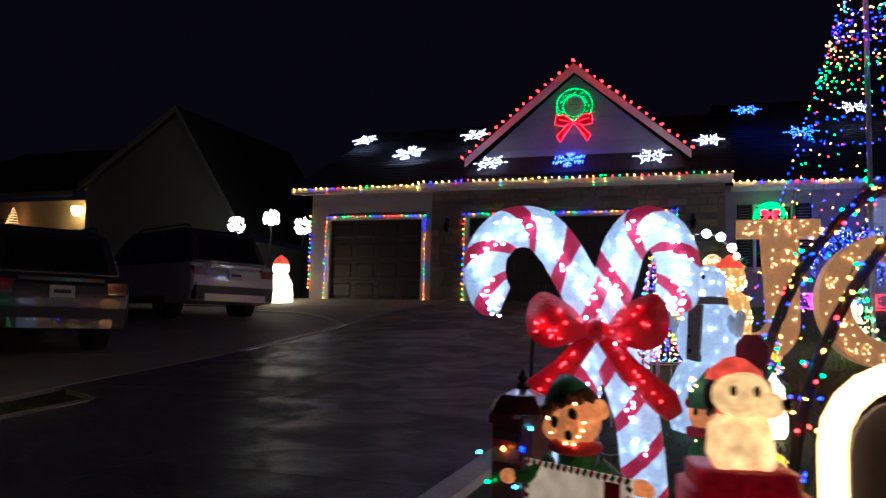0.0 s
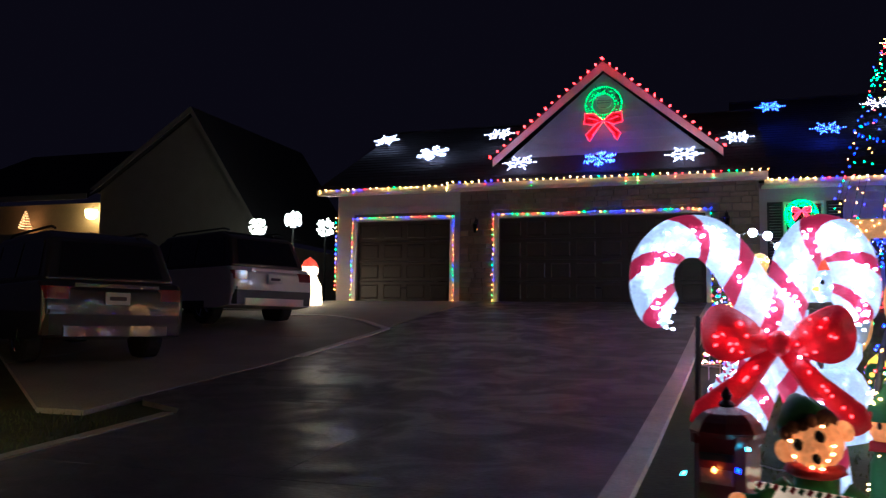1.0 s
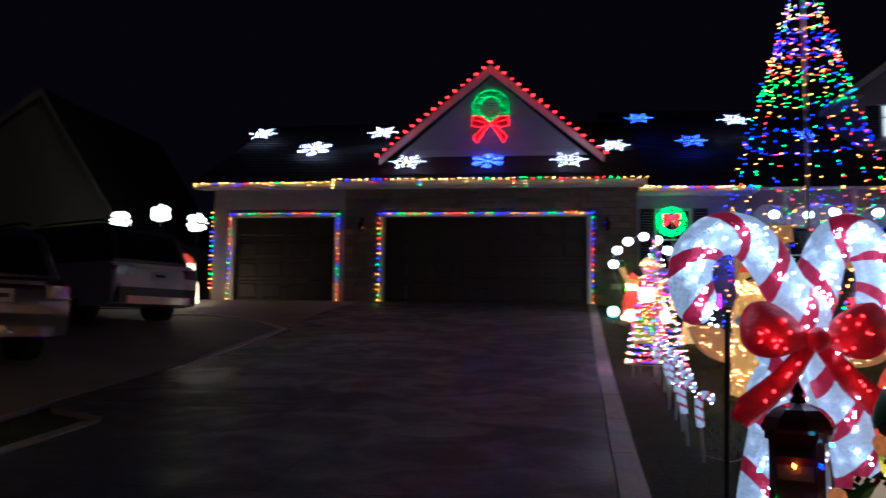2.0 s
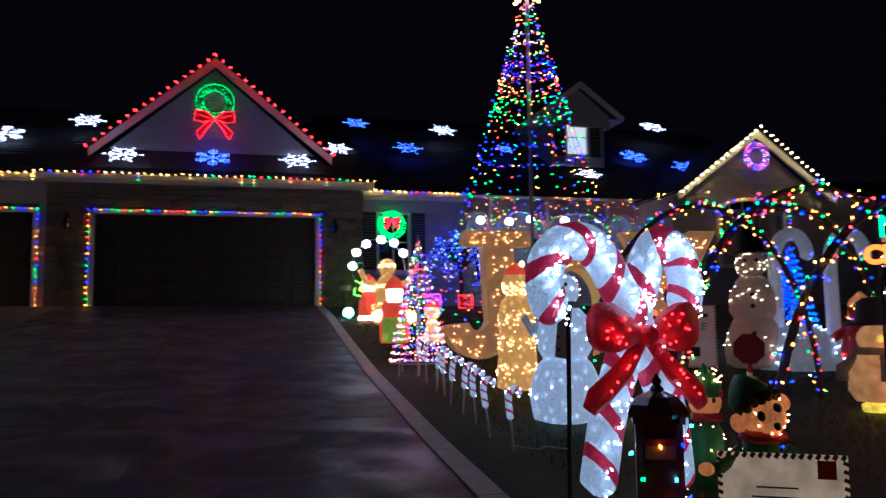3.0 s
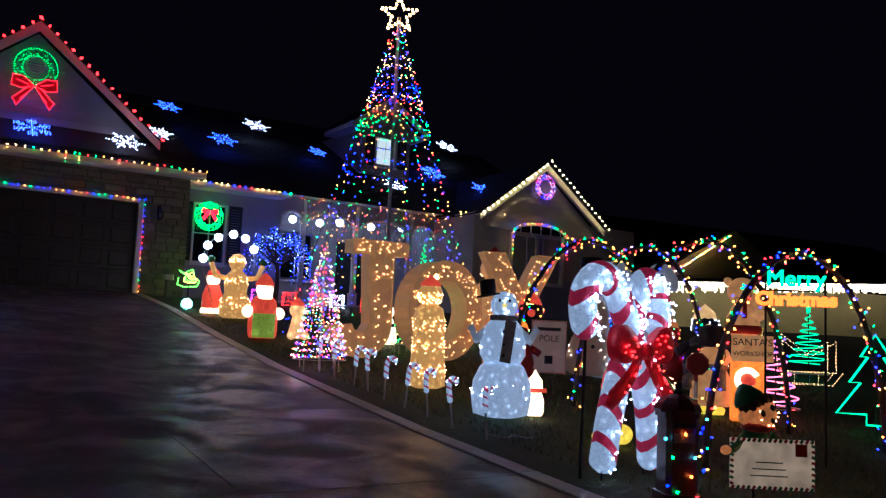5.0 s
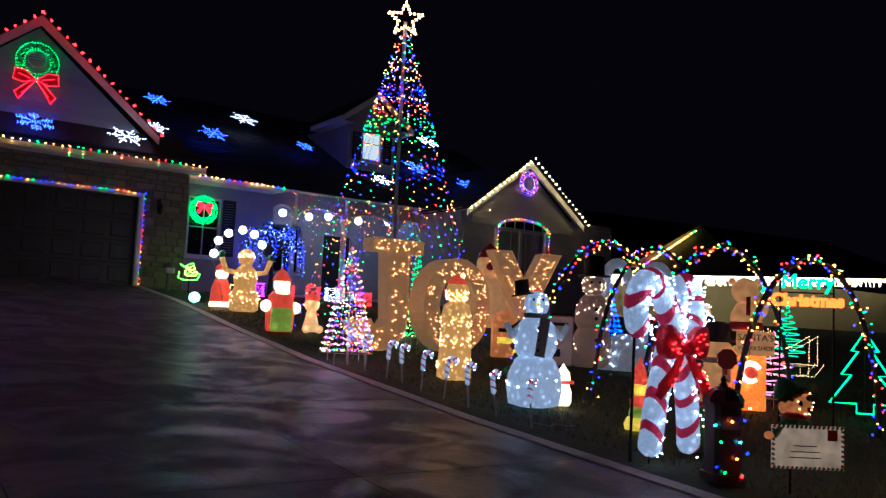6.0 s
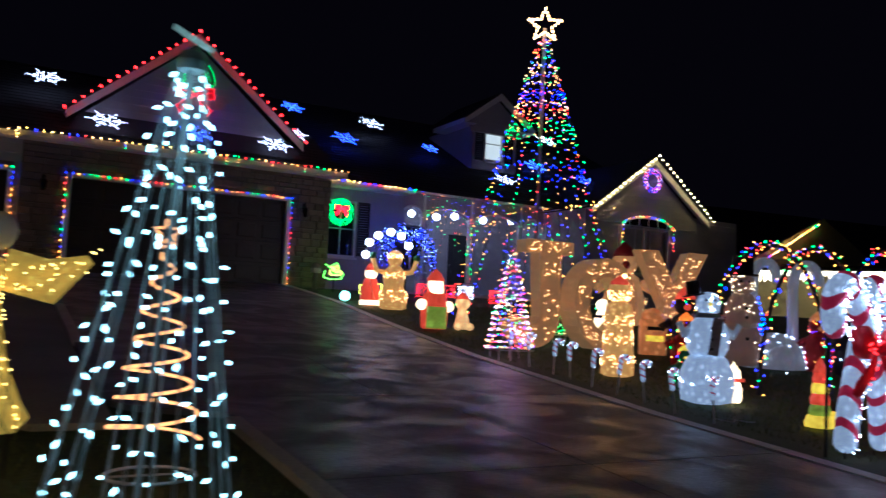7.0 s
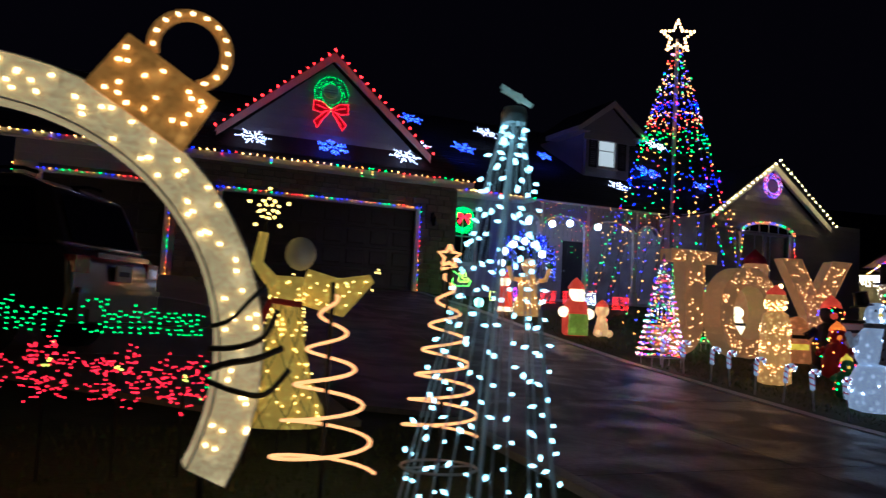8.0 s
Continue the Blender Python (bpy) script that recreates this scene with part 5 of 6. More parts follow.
for sg in (-1, 1):
    out = smooth_path([(sg * .03, -.12, .87), (sg * .12, -.13, .98), (sg * .26, -.13, 1.05), (sg * .335, -.12, .98), (sg * .33, -.12, .84), (sg * .22, -.12, .78), (sg * .04, -.12, .84)], 5)
    n = len(out)
    v = [p + Vector((0, -.035, 0)) for p in out] + [p + Vector((0, .05, 0)) for p in out] + [Vector((sg * .2, -.2, .91)), Vector((sg * .2, -.03, .91))]
    loops.add(v, [(i, (i + 1) % n, n + (i + 1) % n, n + i)[::-sg] for i in range(n)] + [(i, 2 * n, (i + 1) % n)[::-sg] for i in range(n)] + [(n + i, n + (i + 1) % n, 2 * n + 1)[::-sg] for i in range(n)])
    loops.tube([(sg * .03, -.13, .84), (sg * .16, -.14, .68), (sg * .33, -.13, .54), (sg * .37, -.12, .48)], [.04, .06, .07, .045], 8, flat=.35)
loops.ball((0, -.16, .87), (.055, .06, .06))
loops.v = [(x * 1.02 + .06, y, .92 + (z - .87) * 1.04) for x, y, z in loops.v]
bow = part("bow", loops, red_glow_skin, t, "red tinsel bow", smooth=True)
s = Shape()
for i in range(24):
    sg = random.choice((-1, 1))
    s.bulb((.06 + sg * random.uniform(.05, .3), -.2, random.uniform(.87, 1.05)), 0.009)
for i in range(16):
    sg, u = random.choice((-1, 1)), random.uniform(0, 1)
    s.bulb((.06 + sg * (.08 + .25 * u), -.19, .84 - .28 * u), 0.009)
part("bulbs", s, red_bulb, bow)

# row of small candy cane stakes
first = None
for i, (x, y) in enumerate(((5.22, -9.75), (5.2, -10.25), (5.18, -10.83), (5.17, -11.2), (5.1, -11.72), (5.09, -12.19), (5.07, -12.66), (5.03, -13.17), (5.05, -13.69))):
    at = on_ground(x + 0.06, y)
    if first is None:
        first = thing("candy_cane_stake", "small lit candy cane on a white stake beside the driveway", "candy cane", at, group="candy cane row")
        path = smooth_path([(0, 0, .2), (0, 0, .36), (.03, 0, .42), (.075, 0, .415), (.095, 0, .37)], 6)
        part("candy_cane", candy_cane(path, 0.026, 1.0, 0.035), [tinsel, cane_stripe], first, smooth=True)
        part("stake", Shape().tube([(0, 0, -.05), (0, 0, .22)], 0.011, 6), white_wire, first)
        s = Shape()
        for p in along(path, 0.04):
            s.bulb(jitter(p, .024), 0.007)
        part("bulbs", s, cool_bulb, first)
    else:
        copy_thing(first, pose(*at, random.uniform(-5, 5), random.uniform(-6, 6), random.uniform(-40, 10)))
light_string("cable", "loose white cable with a plug lying on the grass", [(5.1, -13.7, -1.42), (5.25, -13.8, -1.44), (5.35, -13.75, -1.43), (5.5, -13.85, -1.44)], 0.06, 0.006, white_wire, white_wire)


# ---- mailbox, elf with letter, sign posts ----
t = thing("red_mailbox", "dark red pillar mailbox with a finial, strung with coloured bulbs", "mailbox", on_ground(5.13, -15.8), -25)
part("body", Shape().box((0, 0, .29), (.22, .21, .58), chamfer=.03).box((0, 0, .03), (.26, .25, .06), chamfer=.03).box((0, 0, .57), (.245, .235, .04), chamfer=.03), mail_red, t)
part("roof", Shape().lathe([(.15, .58), (.155, .6), (.135, .64), (.1, .675), (.04, .7)], seg=8, turn=Euler((0, 0, radians(22.5))).to_matrix()), mail_red, t)
part("finial", Shape().lathe([(.025, .69), (.035, .71), (.018, .73), (.025, .75), (0, .79)], seg=12), black_metal, t)
part("slot", Shape().box((0, -.108, .5), (.14, .02, .03)), black_plastic, t)
part("plate", Shape().box((0, -.108, .42), (.14, .012, .06)), mat("dull_plate", (.3, .12, .1), .6), t, "dull lettered plate")
s = Shape()
for x, z in ((-.14, .12), (-.1, .3), (.0, .45), (.12, .46), (.08, .3), (.15, .22), (-.06, .08), (.1, .05), (.17, .55), (.05, .18), (-.16, .42)):
    s.bulb((x * .85, -.13, z), 0.012)
part("bulbs", s, glow_mixed("mailbox_bulb", [RED, GREEN, BLUE, AMBER, (0.1, 0.8, 1)], 7), t)

tip = Euler((0, radians(-24), 0)).to_matrix()
mid = Vector((0, 0, .66))
s = Shape().ball(mid, (.1, .09, .105), 0, turn=tip).ball(mid + tip @ Vector((0, -.075, -.03)), (.068, .04, .06), 0, turn=tip)
s.ball(mid + tip @ Vector((-.115, .01, .0)), (.035, .022, .045), 0, turn=tip).ball(mid + tip @ Vector((.11, .01, .0)), (.03, .022, .04), 0, turn=tip)
s.ball(mid + tip @ Vector((0, .022, .05)), (.106, .09, .075), 5, turn=tip)
for k in range(5):
    s.ball(mid + tip @ Vector((-.07 + .035 * k, -.062 - .008 * (k % 2), .062 + .012 * (k % 2))), (.024, .02, .026), 5, 8, 6, turn=tip)
s.lathe([(.1, .0), (.098, .03), (.06, .085), (.02, .12), (0, .125)], mid + tip @ Vector((-.01, .035, .065)), 1, 14, turn=tip @ Euler((radians(-18), 0, 0)).to_matrix())
for x, z, r in ((-.04, .012, .019), (.04, .014, .019), (.0, -.052, .016)):
    s.ball(mid + tip @ Vector((x, -.098 if z > 0 else -.112, z)), (r, .012, r * 1.25), 6, 10, 8, turn=tip)
s.ball(mid + tip @ Vector((.002, -.118, -.02)), (.014, .014, .014), 0, 8, 6)
s.lathe([(.04, .2), (.075, .4), (.08, .54)], (0, .03, 0), 1, 12).lathe([(.07, .53), (.11, .55), (.1, .575), (.05, .585)], (0, .0, 0), 2, 10)
s.ball((-.27, -.03, .42), (.036, .03, .03), 0).ball((.27, -.03, .44), (.04, .03, .032), 0).ball((.3, -.03, .43), (.022, .02, .026), 0, 8, 6)
s.tube([(-.1, 0, .5), (-.2, 0, .42), (-.26, -.02, .42)], .03, 6, 1).tube([(.1, 0, .5), (.2, 0, .43), (.26, -.02, .44)], .03, 6, 1)
for x, z in ((-.07, -.02), (.065, .045), (-.03, -.075), (.03, -.07), (.055, -.055), (.0, -.09), (.07, -.03), (-.06, .035)):
    s.bulb(mid + tip @ Vector((x, -.1, z)), .0065, 3)
s.tube([(0, .04, -.04), (0, .04, .3)], .012, 5, 4)
doll("elf_figure", "elf doll with an orange lit face behind a large letter", "figurine", s, [skin_shell, paint_green, paint_red, warm_bulb, black_metal, mat("brown_hair", (.09, .035, .015), .8, 30, .4), black_plastic], (5.43, -16.2, ground_z(-16.2) - .01), -14)
t = thing("giant_letter", "large cream envelope with striped border held by the elf", "letter board", (5.45, -16.29, ground_z(-16.29) + .02), -34)
t.scale = (1.06, 1, 1.04)
# plain card; weak emission replaces the light that falls on it
part("envelope", Shape().box((0, 0, .3), (.5, .015, .3)), lit_shell("glowing_card", (.9, .66, .4), .26, 1.5, .8), t)
for i in range(16):
    x = -.235 + i * .0313
    for z in (.158, .442):
        part("stripe", Shape().box((x, -.0095, z), (.017, .004, .024), turn=Euler((0, radians(32), 0)).to_matrix()), (paint_red, paint_green)[i % 2], t)
for i in range(8):
    for x in (-.242, .242):
        part("stripe", Shape().box((x, -.0095, .18 + i * .034), (.022, .004, .016), turn=Euler((0, radians(25), 0)).to_matrix()), (paint_red, paint_green)[i % 2], t)
part("stamp", Shape().box((.17, -.0095, .39), (.07, .004, .075)), paint_red, t)
for i, w in enumerate((.16, .2, .22)):
    part("writing_line", Shape().box((-.02, -.0095, .31 - i * .04), (w, .004, .007)), cloth_grey, t)

t2 = Shape().lathe([(.1, 0), (.13, .1), (.12, .35), (.07, .45)], seg=14, slot=1).ball((0, 0, .55), (.12, .11, .12), 0).lathe([(.13, .58), (.12, .66), (0, .8)], (0, 0, 0), 1, 14).box((0, -.02, .45), (.2, .16, .05), 2)
for k in range(6):
    t2.ball((-.09 + .036 * k, -.08 - .012 * (1 - abs(k - 2.5) / 2.5), .605), (.026, .024, .03), 2, 8, 6)
for x in (-.04, .04):
    t2.ball((x, -.105, .56), (.014, .01, .02), 4, 8, 6)
for sx in (.11, .19):
    for k in range(4):
        t2.lathe([(.03, .0), (.038, .02), (.03, .04)], (sx + .012 * k, -.1 - .02 * k, .1 + .04 * k), 5 if k % 2 else 2, 10)
speckle(t2, [(.7, .12, .07), (.25, .13, .2)], 46, .008, 3)
doll("elf_figure", "elf doll with green hat and warm specks of light", "figurine", t2, [skin_shell, paint_green, paint_red, warm_bulb, black_plastic, mold_white], on_ground(5.9, -14.98), -20).scale = (.82, .82, .92)
# kennel is no lamp: its red glows in place of light falling on it
s = Shape().box((0, 0, .35), (.26, .3, .7), 3, chamfer=.03).box((0, 0, .72), (.22, .26, .05), 3, chamfer=.022)
s.lathe([(.055, .735), (.078, .775), (.072, .84), (.04, .875)], (0, 0, 0), 0, 20).ball((0, -.025, .912), (.068, .074, .056), 0).ball((.048, -.085, .895), (.038, .044, .03), 0).ball((-.06, .012, .905), (.022, .034, .045), 2).ball((.068, .022, .905), (.016, .03, .045), 2)
s.lathe([(.066, .945), (.062, .965), (.024, .995), (0, 1.0)], (-.008, .015, 0), 1, 16).ball((.078, -.118, .9), .013, 2).ball((.045, -.05, .765), .026, 0).ball((-.045, -.05, .765), .026, 0)
s.lathe([(.05, .865), (.056, .875), (.05, .885)], (0, 0, 0), 1, 16).ball((.02, -.096, .925), (.008, .008, .013), 2).ball((-.03, -.09, .925), (.008, .008, .013), 2)
doll("plastic_dog", "glowing cream plastic puppy with red hat on a red kennel", "figurine", s, [mold_cream, mold_red, black_plastic, red_glow_skin], on_ground(6.0, -17.3), 10)
s = Shape().lathe([(.14, 0), (.15, .05), (.12, .12)], seg=14, slot=1)
for i in range(4):
    s.lathe([(.1 - .01 * i, .12 + i * .11), (.105 - .01 * i, .17 + i * .11), (.09 - .01 * i, .225 + i * .11)], (0, 0, 0), (2, 0, 1, 0)[i], 14)
s.lathe([(.07, .55), (.05, .62), (0, .72)], (0, 0, 0), 0, 12).ball((.1, -.08, .08), .09, 1)
doll("stacked_figure", "glowing red, yellow and green stacked plastic figure", "figurine", s, [mold_red, mold_yellow, mold_green], on_ground(6.15, -14.12))

t = thing("rope_arch", "bright warm rope light arch standing near the street", "light arch", on_ground(6.44, -16.95))
pts = [(-.2, 0, .0), (-.2, 0, .7)] + [tuple(p) for p in arc(0, .75, .2, 180, 0, 10)] + [(.2, 0, .7), (.2, 0, 0)]
for k, y in enumerate((-.03, .03)):
    part("rope_light", Shape().tube([(p[0], y, p[2]) for p in along(pts, .05)], .034, 9), glow("warm_rope%d" % k, (1, .58, .18), 2.6), t, smooth=True)
s = Shape()
for p in along(pts, .022):
    s.bulb((p[0] + random.uniform(-.022, .022), random.uniform(-.055, .0), p[2] + random.uniform(-.012, .012)), .0085)
part("bulb_string", s, glow("arch_bulb", (1, .66, .26), 14), t)
part("back_board", Shape().prism([(-.16, 0), (.16, 0)] + [(p.x, p.z) for p in arc(0, .73, .16, 0, 180, 10)], -.012, .012), paint_dark, t)
s = Shape()
for i in range(14):
    s.bulb((random.choice((-.2, .2)), random.uniform(-.05, .05), random.uniform(.05, .6)), .014)
part("bulbs", s, glow_mixed("violet_bulb", [PINK, BLUE, (.6, .1, 1)], 6), t)


def words(body, size, m, parent, at, extrude=0.004, rz=0.0, name="lettering", space=1.0, bevel=0.0):
    cu = bpy.data.curves.new(name, "FONT")
    cu.body, cu.size, cu.extrude, cu.align_x, cu.space_character, cu.bevel_depth = body, size, extrude, "CENTER", space, bevel
    tmp = bpy.data.objects.new(name, cu)
    me = bpy.data.meshes.new_from_object(tmp)
    bpy.data.objects.remove(tmp)
    me.materials.clear()
    me.materials.append(m)
    ob = new(name, me)
    ob.parent = parent
    ob.matrix_basis = pose(*at, 90, 0, rz)
    return ob


t = thing("workshop_post", "glowing plastic post with a cream workshop sign board", "sign post", on_ground(9.05, -13.42), -42)
part("post", Shape().box((0, 0, .36), (.36, .26, .72), chamfer=.05), mold_orange, t, "glowing orange plastic box")
part("ring", Shape().tube([(.11 * math.cos(a) - .03, -.15, .48 + .11 * math.sin(a)) for a in np.linspace(.4, 5.4, 20)], .035, 8), mold_white, t, smooth=True)
part("face", Shape().ball((-.02, -.13, .47), (.09, .06, .09)), mold_red, t, smooth=True)
board = part("board", Shape().box((.02, -.17, .84), (.46, .03, .3)), mold_soft, t, "cream sign board")
words("SANTA'S", .115, paint_dark, board, (.02, -.188, .875))
words("WORKSHOP", .078, paint_dark, board, (.02, -.188, .755))
s = Shape().lathe([(.16, .98), (.2, 1.05), (.19, 1.2), (.12, 1.34)], seg=16).ball((-.02, -.02, 1.5), (.17, .15, .17)).ball((-.18, 0, 1.62), .05).ball((.14, 0, 1.62), .05).ball((.12, -.08, 1.28), (.14, .12, .14)).lathe([(.2, 1.0), (.22, 1.05), (.2, 1.1)], (0, 0, 0), 1, 16).box((-.02, -.19, 1.3), (.05, .02, .24), 1)
doll("plastic_bear", "softly lit cream plastic bear with red scarf above the sign", "figurine", s, [mold_soft, paint_red], on_ground(9.1, -13.32), -42)
s = Shape().lathe([(.14, .0), (.16, .06), (.1, .1)], seg=14, slot=3).lathe([(.2, .1), (.26, .2), (.25, .36), (.17, .52), (.13, .55)], seg=18).ball((.02, -.03, .68), (.19, .17, .15))
s.lathe([(.27, .8), (.27, .83), (.17, .84), (.16, 1.02), (.1, 1.06), (0, 1.07)], (0, 0, 0), 1, 18).lathe([(.17, .53), (.2, .56), (.17, .6)], (0, 0, 0), 2, 16).box((.07, -.24, .42), (.1, .03, .25), 2).ball((.04, -.22, .68), .035, 3)
s.tube([(-.18, 0, .48), (-.3, -.04, .4), (-.3, -.08, .3)], .06, 7, 2)
doll("plastic_snowman", "softly lit cream plastic snowman with dark hat and striped scarf", "snowman", s, [mold_soft, paint_dark, cloth_grey, mold_yellow], on_ground(8.95, -13.0), -42)

t = thing("stop_sign", "red octagonal sign on a striped candy pole", "sign", on_ground(6.11, -15.14), -35)
poly = [(.095 * math.cos(radians(22.5 + 45 * k)), .83 + .095 * math.sin(radians(22.5 + 45 * k))) for k in range(8)]
part("board", Shape().prism(poly, -.015, .015), mail_red, t)
part("pole", Shape().tube([(0, .03, z) for z in np.linspace(-.03, .76, 12)], .016, 8, slots=[i // 2 % 2 for i in range(12)]), [white_trim, paint_red], t)

t = thing("letter_board", "white letter panel with red striped border and dark writing", "sign", on_ground(8.75, -10.2), -35)
# unlit panel with a faint glow added to its colour so it shows
part("panel", Shape().box((0, 0, .44), (.52, .03, .78), chamfer=.01), lit_shell("glowing_panel", (.7, .5, .42), .12, 3, .6), t)
for i in range(18):
    for x in (-.25, .25):
        part("stripe", Shape().box((x, -.0175, .08 + i * .042), (.02, .005, .022), turn=Euler((0, radians(30), 0)).to_matrix()), paint_red, t)
for i in range(12):
    for z in (.06, .82):
        part("stripe", Shape().box((-.23 + i * .042, -.0175, z), (.022, .005, .02), turn=Euler((0, radians(30), 0)).to_matrix()), paint_red, t)
words("POLE", .13, paint_dark, t, (0, -.017, .52))
part("writing_line", Shape().box((0, -.018, .7), (.34, .005, .05)), paint_dark, t)
part("emblem", Shape().box((0, -.018, .25), (.12, .005, .12), chamfer=.002), paint_dark, t)
s = Shape().box((0, 0, .3), (.4, .36, .6), 0, chamfer=.04).lathe([(.2, 0), (.18, .1), (.1, .17), (0, .2)], (0, 0, .6), 0, 16).box((0, -.19, .45), (.26, .02, .06), 1).box((0, -.19, .28), (.3, .015, .1), 2)
doll("toy_mailbox", "softly lit orange red plastic mailbox with yellow trim", "mailbox", s, [skin_shell, black_plastic, mold_yellow], on_ground(8.6, -9.1), -30)

# white dome, extra tinsel canes and dark animals behind the canes
s = Shape().lathe([(.5, 0), (.5, .1), (.44, .32), (.3, .5), (.12, .58), (0, .6)], seg=24).lathe([(.2, 0), (.2, .25), (.12, .36), (0, .4)], (0, -.42, 0), 0, 14)
speckle(s, [(0.1, .5, .5)], 120, .011, 1)
doll("tinsel_igloo", "dim white mesh dome with cool bulbs", "figurine", s, [tinsel_dim, cool_bulb], on_ground(10.25, -10.25), -35)
for x, y, r in ((10.3, -9.75, -25), (10.9, -10.1, -40)):
    t = thing("tinsel_cane", "dim white tinsel candy cane standing behind the dome", "candy cane", on_ground(x, y), r, "far tinsel canes")
    path = smooth_path([(0, 0, .02), (0, 0, .8), (0, 0, 1.45), (.1, 0, 1.72), (.28, 0, 1.76), (.4, 0, 1.6), (.42, 0, 1.4)])
    part("candy_cane", candy_cane(path, .09, .8, .2), [tinsel_dim, tinsel_dim], t, smooth=True)
for x, y, hgt, mats, label in ((7.95, -10.5, .85, (paint_red, mold_orange, mini_mixed), "red reindeer figure with coloured bulbs"), (6.35, -12.05, .55, (paint_green, mold_yellow, mini_mixed), "green and yellow bird figure with bulbs"),
                               (8.95, -9.5, 1.2, (paint_dark, mold_red, mini_mixed), "dark bear figure with a red hat"), (11.0, -11.2, 1.25, (paint_dark, mold_cream, cool_bulb), "dark penguin figure with pale front and icy bulbs"),
                               (10.9, -10.6, 1.0, (paint_red, skin_shell, mini_mixed), "red gnome figure with coloured bulbs"), (11.3, -5.3, 1.86, (mold_soft, paint_red, warm_bulb), "tan bear figure with a red hat and warm bulbs")):
    k = hgt
    s = Shape().lathe([(.17 * k, 0), (.24 * k, .05 * k), (.26 * k, .3 * k), (.18 * k, .58 * k), (.1 * k, .64 * k)], seg=16).ball((0, -.03, .76 * k), (.16 * k, .15 * k, .15 * k), 0).lathe([(.15 * k, .84 * k), (.12 * k, .92 * k), (0, 1.03 * k)], (0, 0, 0), 1, 12)
    s.tube([(-.2 * k, 0, .52 * k), (-.34 * k, -.06, .42 * k)], .06 * k, 7, 0).tube([(.2 * k, 0, .52 * k), (.34 * k, -.06, .44 * k)], .06 * k, 7, 0).ball((0, -.16 * k, .73 * k), .05 * k, 1)
    speckle(s, [(.3 * k, .27 * k, .25 * k), (.76 * k, .17 * k, .15 * k)], 45, .012, 2)
    doll("lawn_figure", label, "figurine", s, list(mats), on_ground(x, y), -35)


# tall mesh snowman with a dark hat and buttons
s = Shape().lathe([(.26, 0), (.36, .06), (.38, .3), (.28, .58), (.24, .64)], seg=22).lathe([(.24, .64), (.3, .74), (.29, .95), (.2, 1.14), (.14, 1.2)], seg=22).ball((0, 0, 1.36), (.2, .19, .19), 0)
s.lathe([(.27, 1.5), (.27, 1.525), (.18, 1.53), (.17, 1.84), (0, 1.86)], (0, 0, 0), 1, 18).ball((0, -.3, .95), .03, 1).ball((0, -.31, .8), .03, 1).ball((0, -.37, .45), .03, 1).ball((-.07, -.18, 1.4), .025, 1).ball((.07, -.18, 1.4), .025, 1)
speckle(s, [(.3, .38, .28), (.9, .3, .25), (1.36, .2, .18)], 150, .009, 2)
doll("mesh_snowman", "tall dim mesh snowman with dark hat and buttons", "snowman", s, [lit_shell("rosy_mesh", (.8, .55, .42), .08, 14, .4), black_plastic, icicle_bulb], on_ground(9.75, -10.0), -35)


# ---- hoops of coloured bulbs over the path ----
def hoop(a, b, h, label, seed, mixed=mini_mixed):
    random.seed(seed)
    t = thing("light_hoop", label, "light arch", on_ground(*a), group="path hoops")
    o = Vector(on_ground(*a))
    end = Vector(on_ground(*b)) - o
    pts = []
    for i in range(29):
        u = i / 28
        ang = math.pi * u
        pts.append(end * (0.5 - 0.5 * math.cos(ang)) + Vector((0, 0, h * math.sin(ang))))
    part("pipe", Shape().tube(pts, .028, 8), mat("hoop_pipe%d" % seed, (.06, .06, .065), .6), t, smooth=True)
    s, wr = Shape(), []
    n = 170
    for i in range(n):
        u = i / (n - 1) * 28
        k = min(int(u), 27)
        p = Vector(pts[k]).lerp(Vector(pts[k + 1]), u - k)
        a2 = i * .9
        q = p + Vector((.045 * math.cos(a2), .045 * math.sin(a2), .04 * math.sin(a2 * 1.3)))
        s.bulb(jitter(q, .03), .0115)
        wr.append(q)
    part("wire", Shape().tube(wr, .004, 3), wire_mat, t)
    part("bulbs", s, mixed, t)
    return t


HL = "dark pipe hoop wound with coloured bulbs over the path"
for cx, cy, apex, turn, seed in ((7.6, -15.1, .31, 0, 51), (7.45, -14.15, .48, 0, 52), (7.58, -12.35, .61, 4, 53), (8.58, -12.3, .64, 6, 54)):
    dx, dy = 1.33 * math.cos(radians(turn)), 1.33 * math.sin(radians(turn))
    hoop((cx - dx, cy - dy), (cx + dx, cy + dy), apex - ground_z(cy), HL, seed)

# ---- lit words and neon tree ----
t = thing("neon_sign", "green and orange lit greeting sign on a dark frame", "neon sign", on_ground(7.43, -15.13), -48)
f = Shape()
for x in (-.25, .25):
    f.tube([(x, .03, -.05), (x, .03, 1.7)], .01, 6)
f.tube([(-.25, .03, 1.5), (.25, .03, 1.5)], .008, 6)
part("frame", f, black_metal, t)
words("Merry", .2, neon_green, t, (.0, 0, 1.545), .006, name="green_lettering", bevel=.005)
words("Christmas", .165, neon_orange, t, (.0, 0, 1.37), .006, name="orange_lettering", bevel=.009)


def neon_outline(name, label, pts, m, at, turn, category="neon sign", r=.014, stakes=((0, 0),), closed=False):
    t = thing(name, label, category, at, turn)
    part("tube", Shape().tube([(p[0], 0, p[1]) for p in pts], r, 6, closed=closed), m, t, smooth=True)
    part("stake", Shape().tube([(stakes[0][0], .02, -.05), (stakes[0][0], .02, max(p[1] for p in pts) * .9)], .008, 5), black_metal, t)
    return t


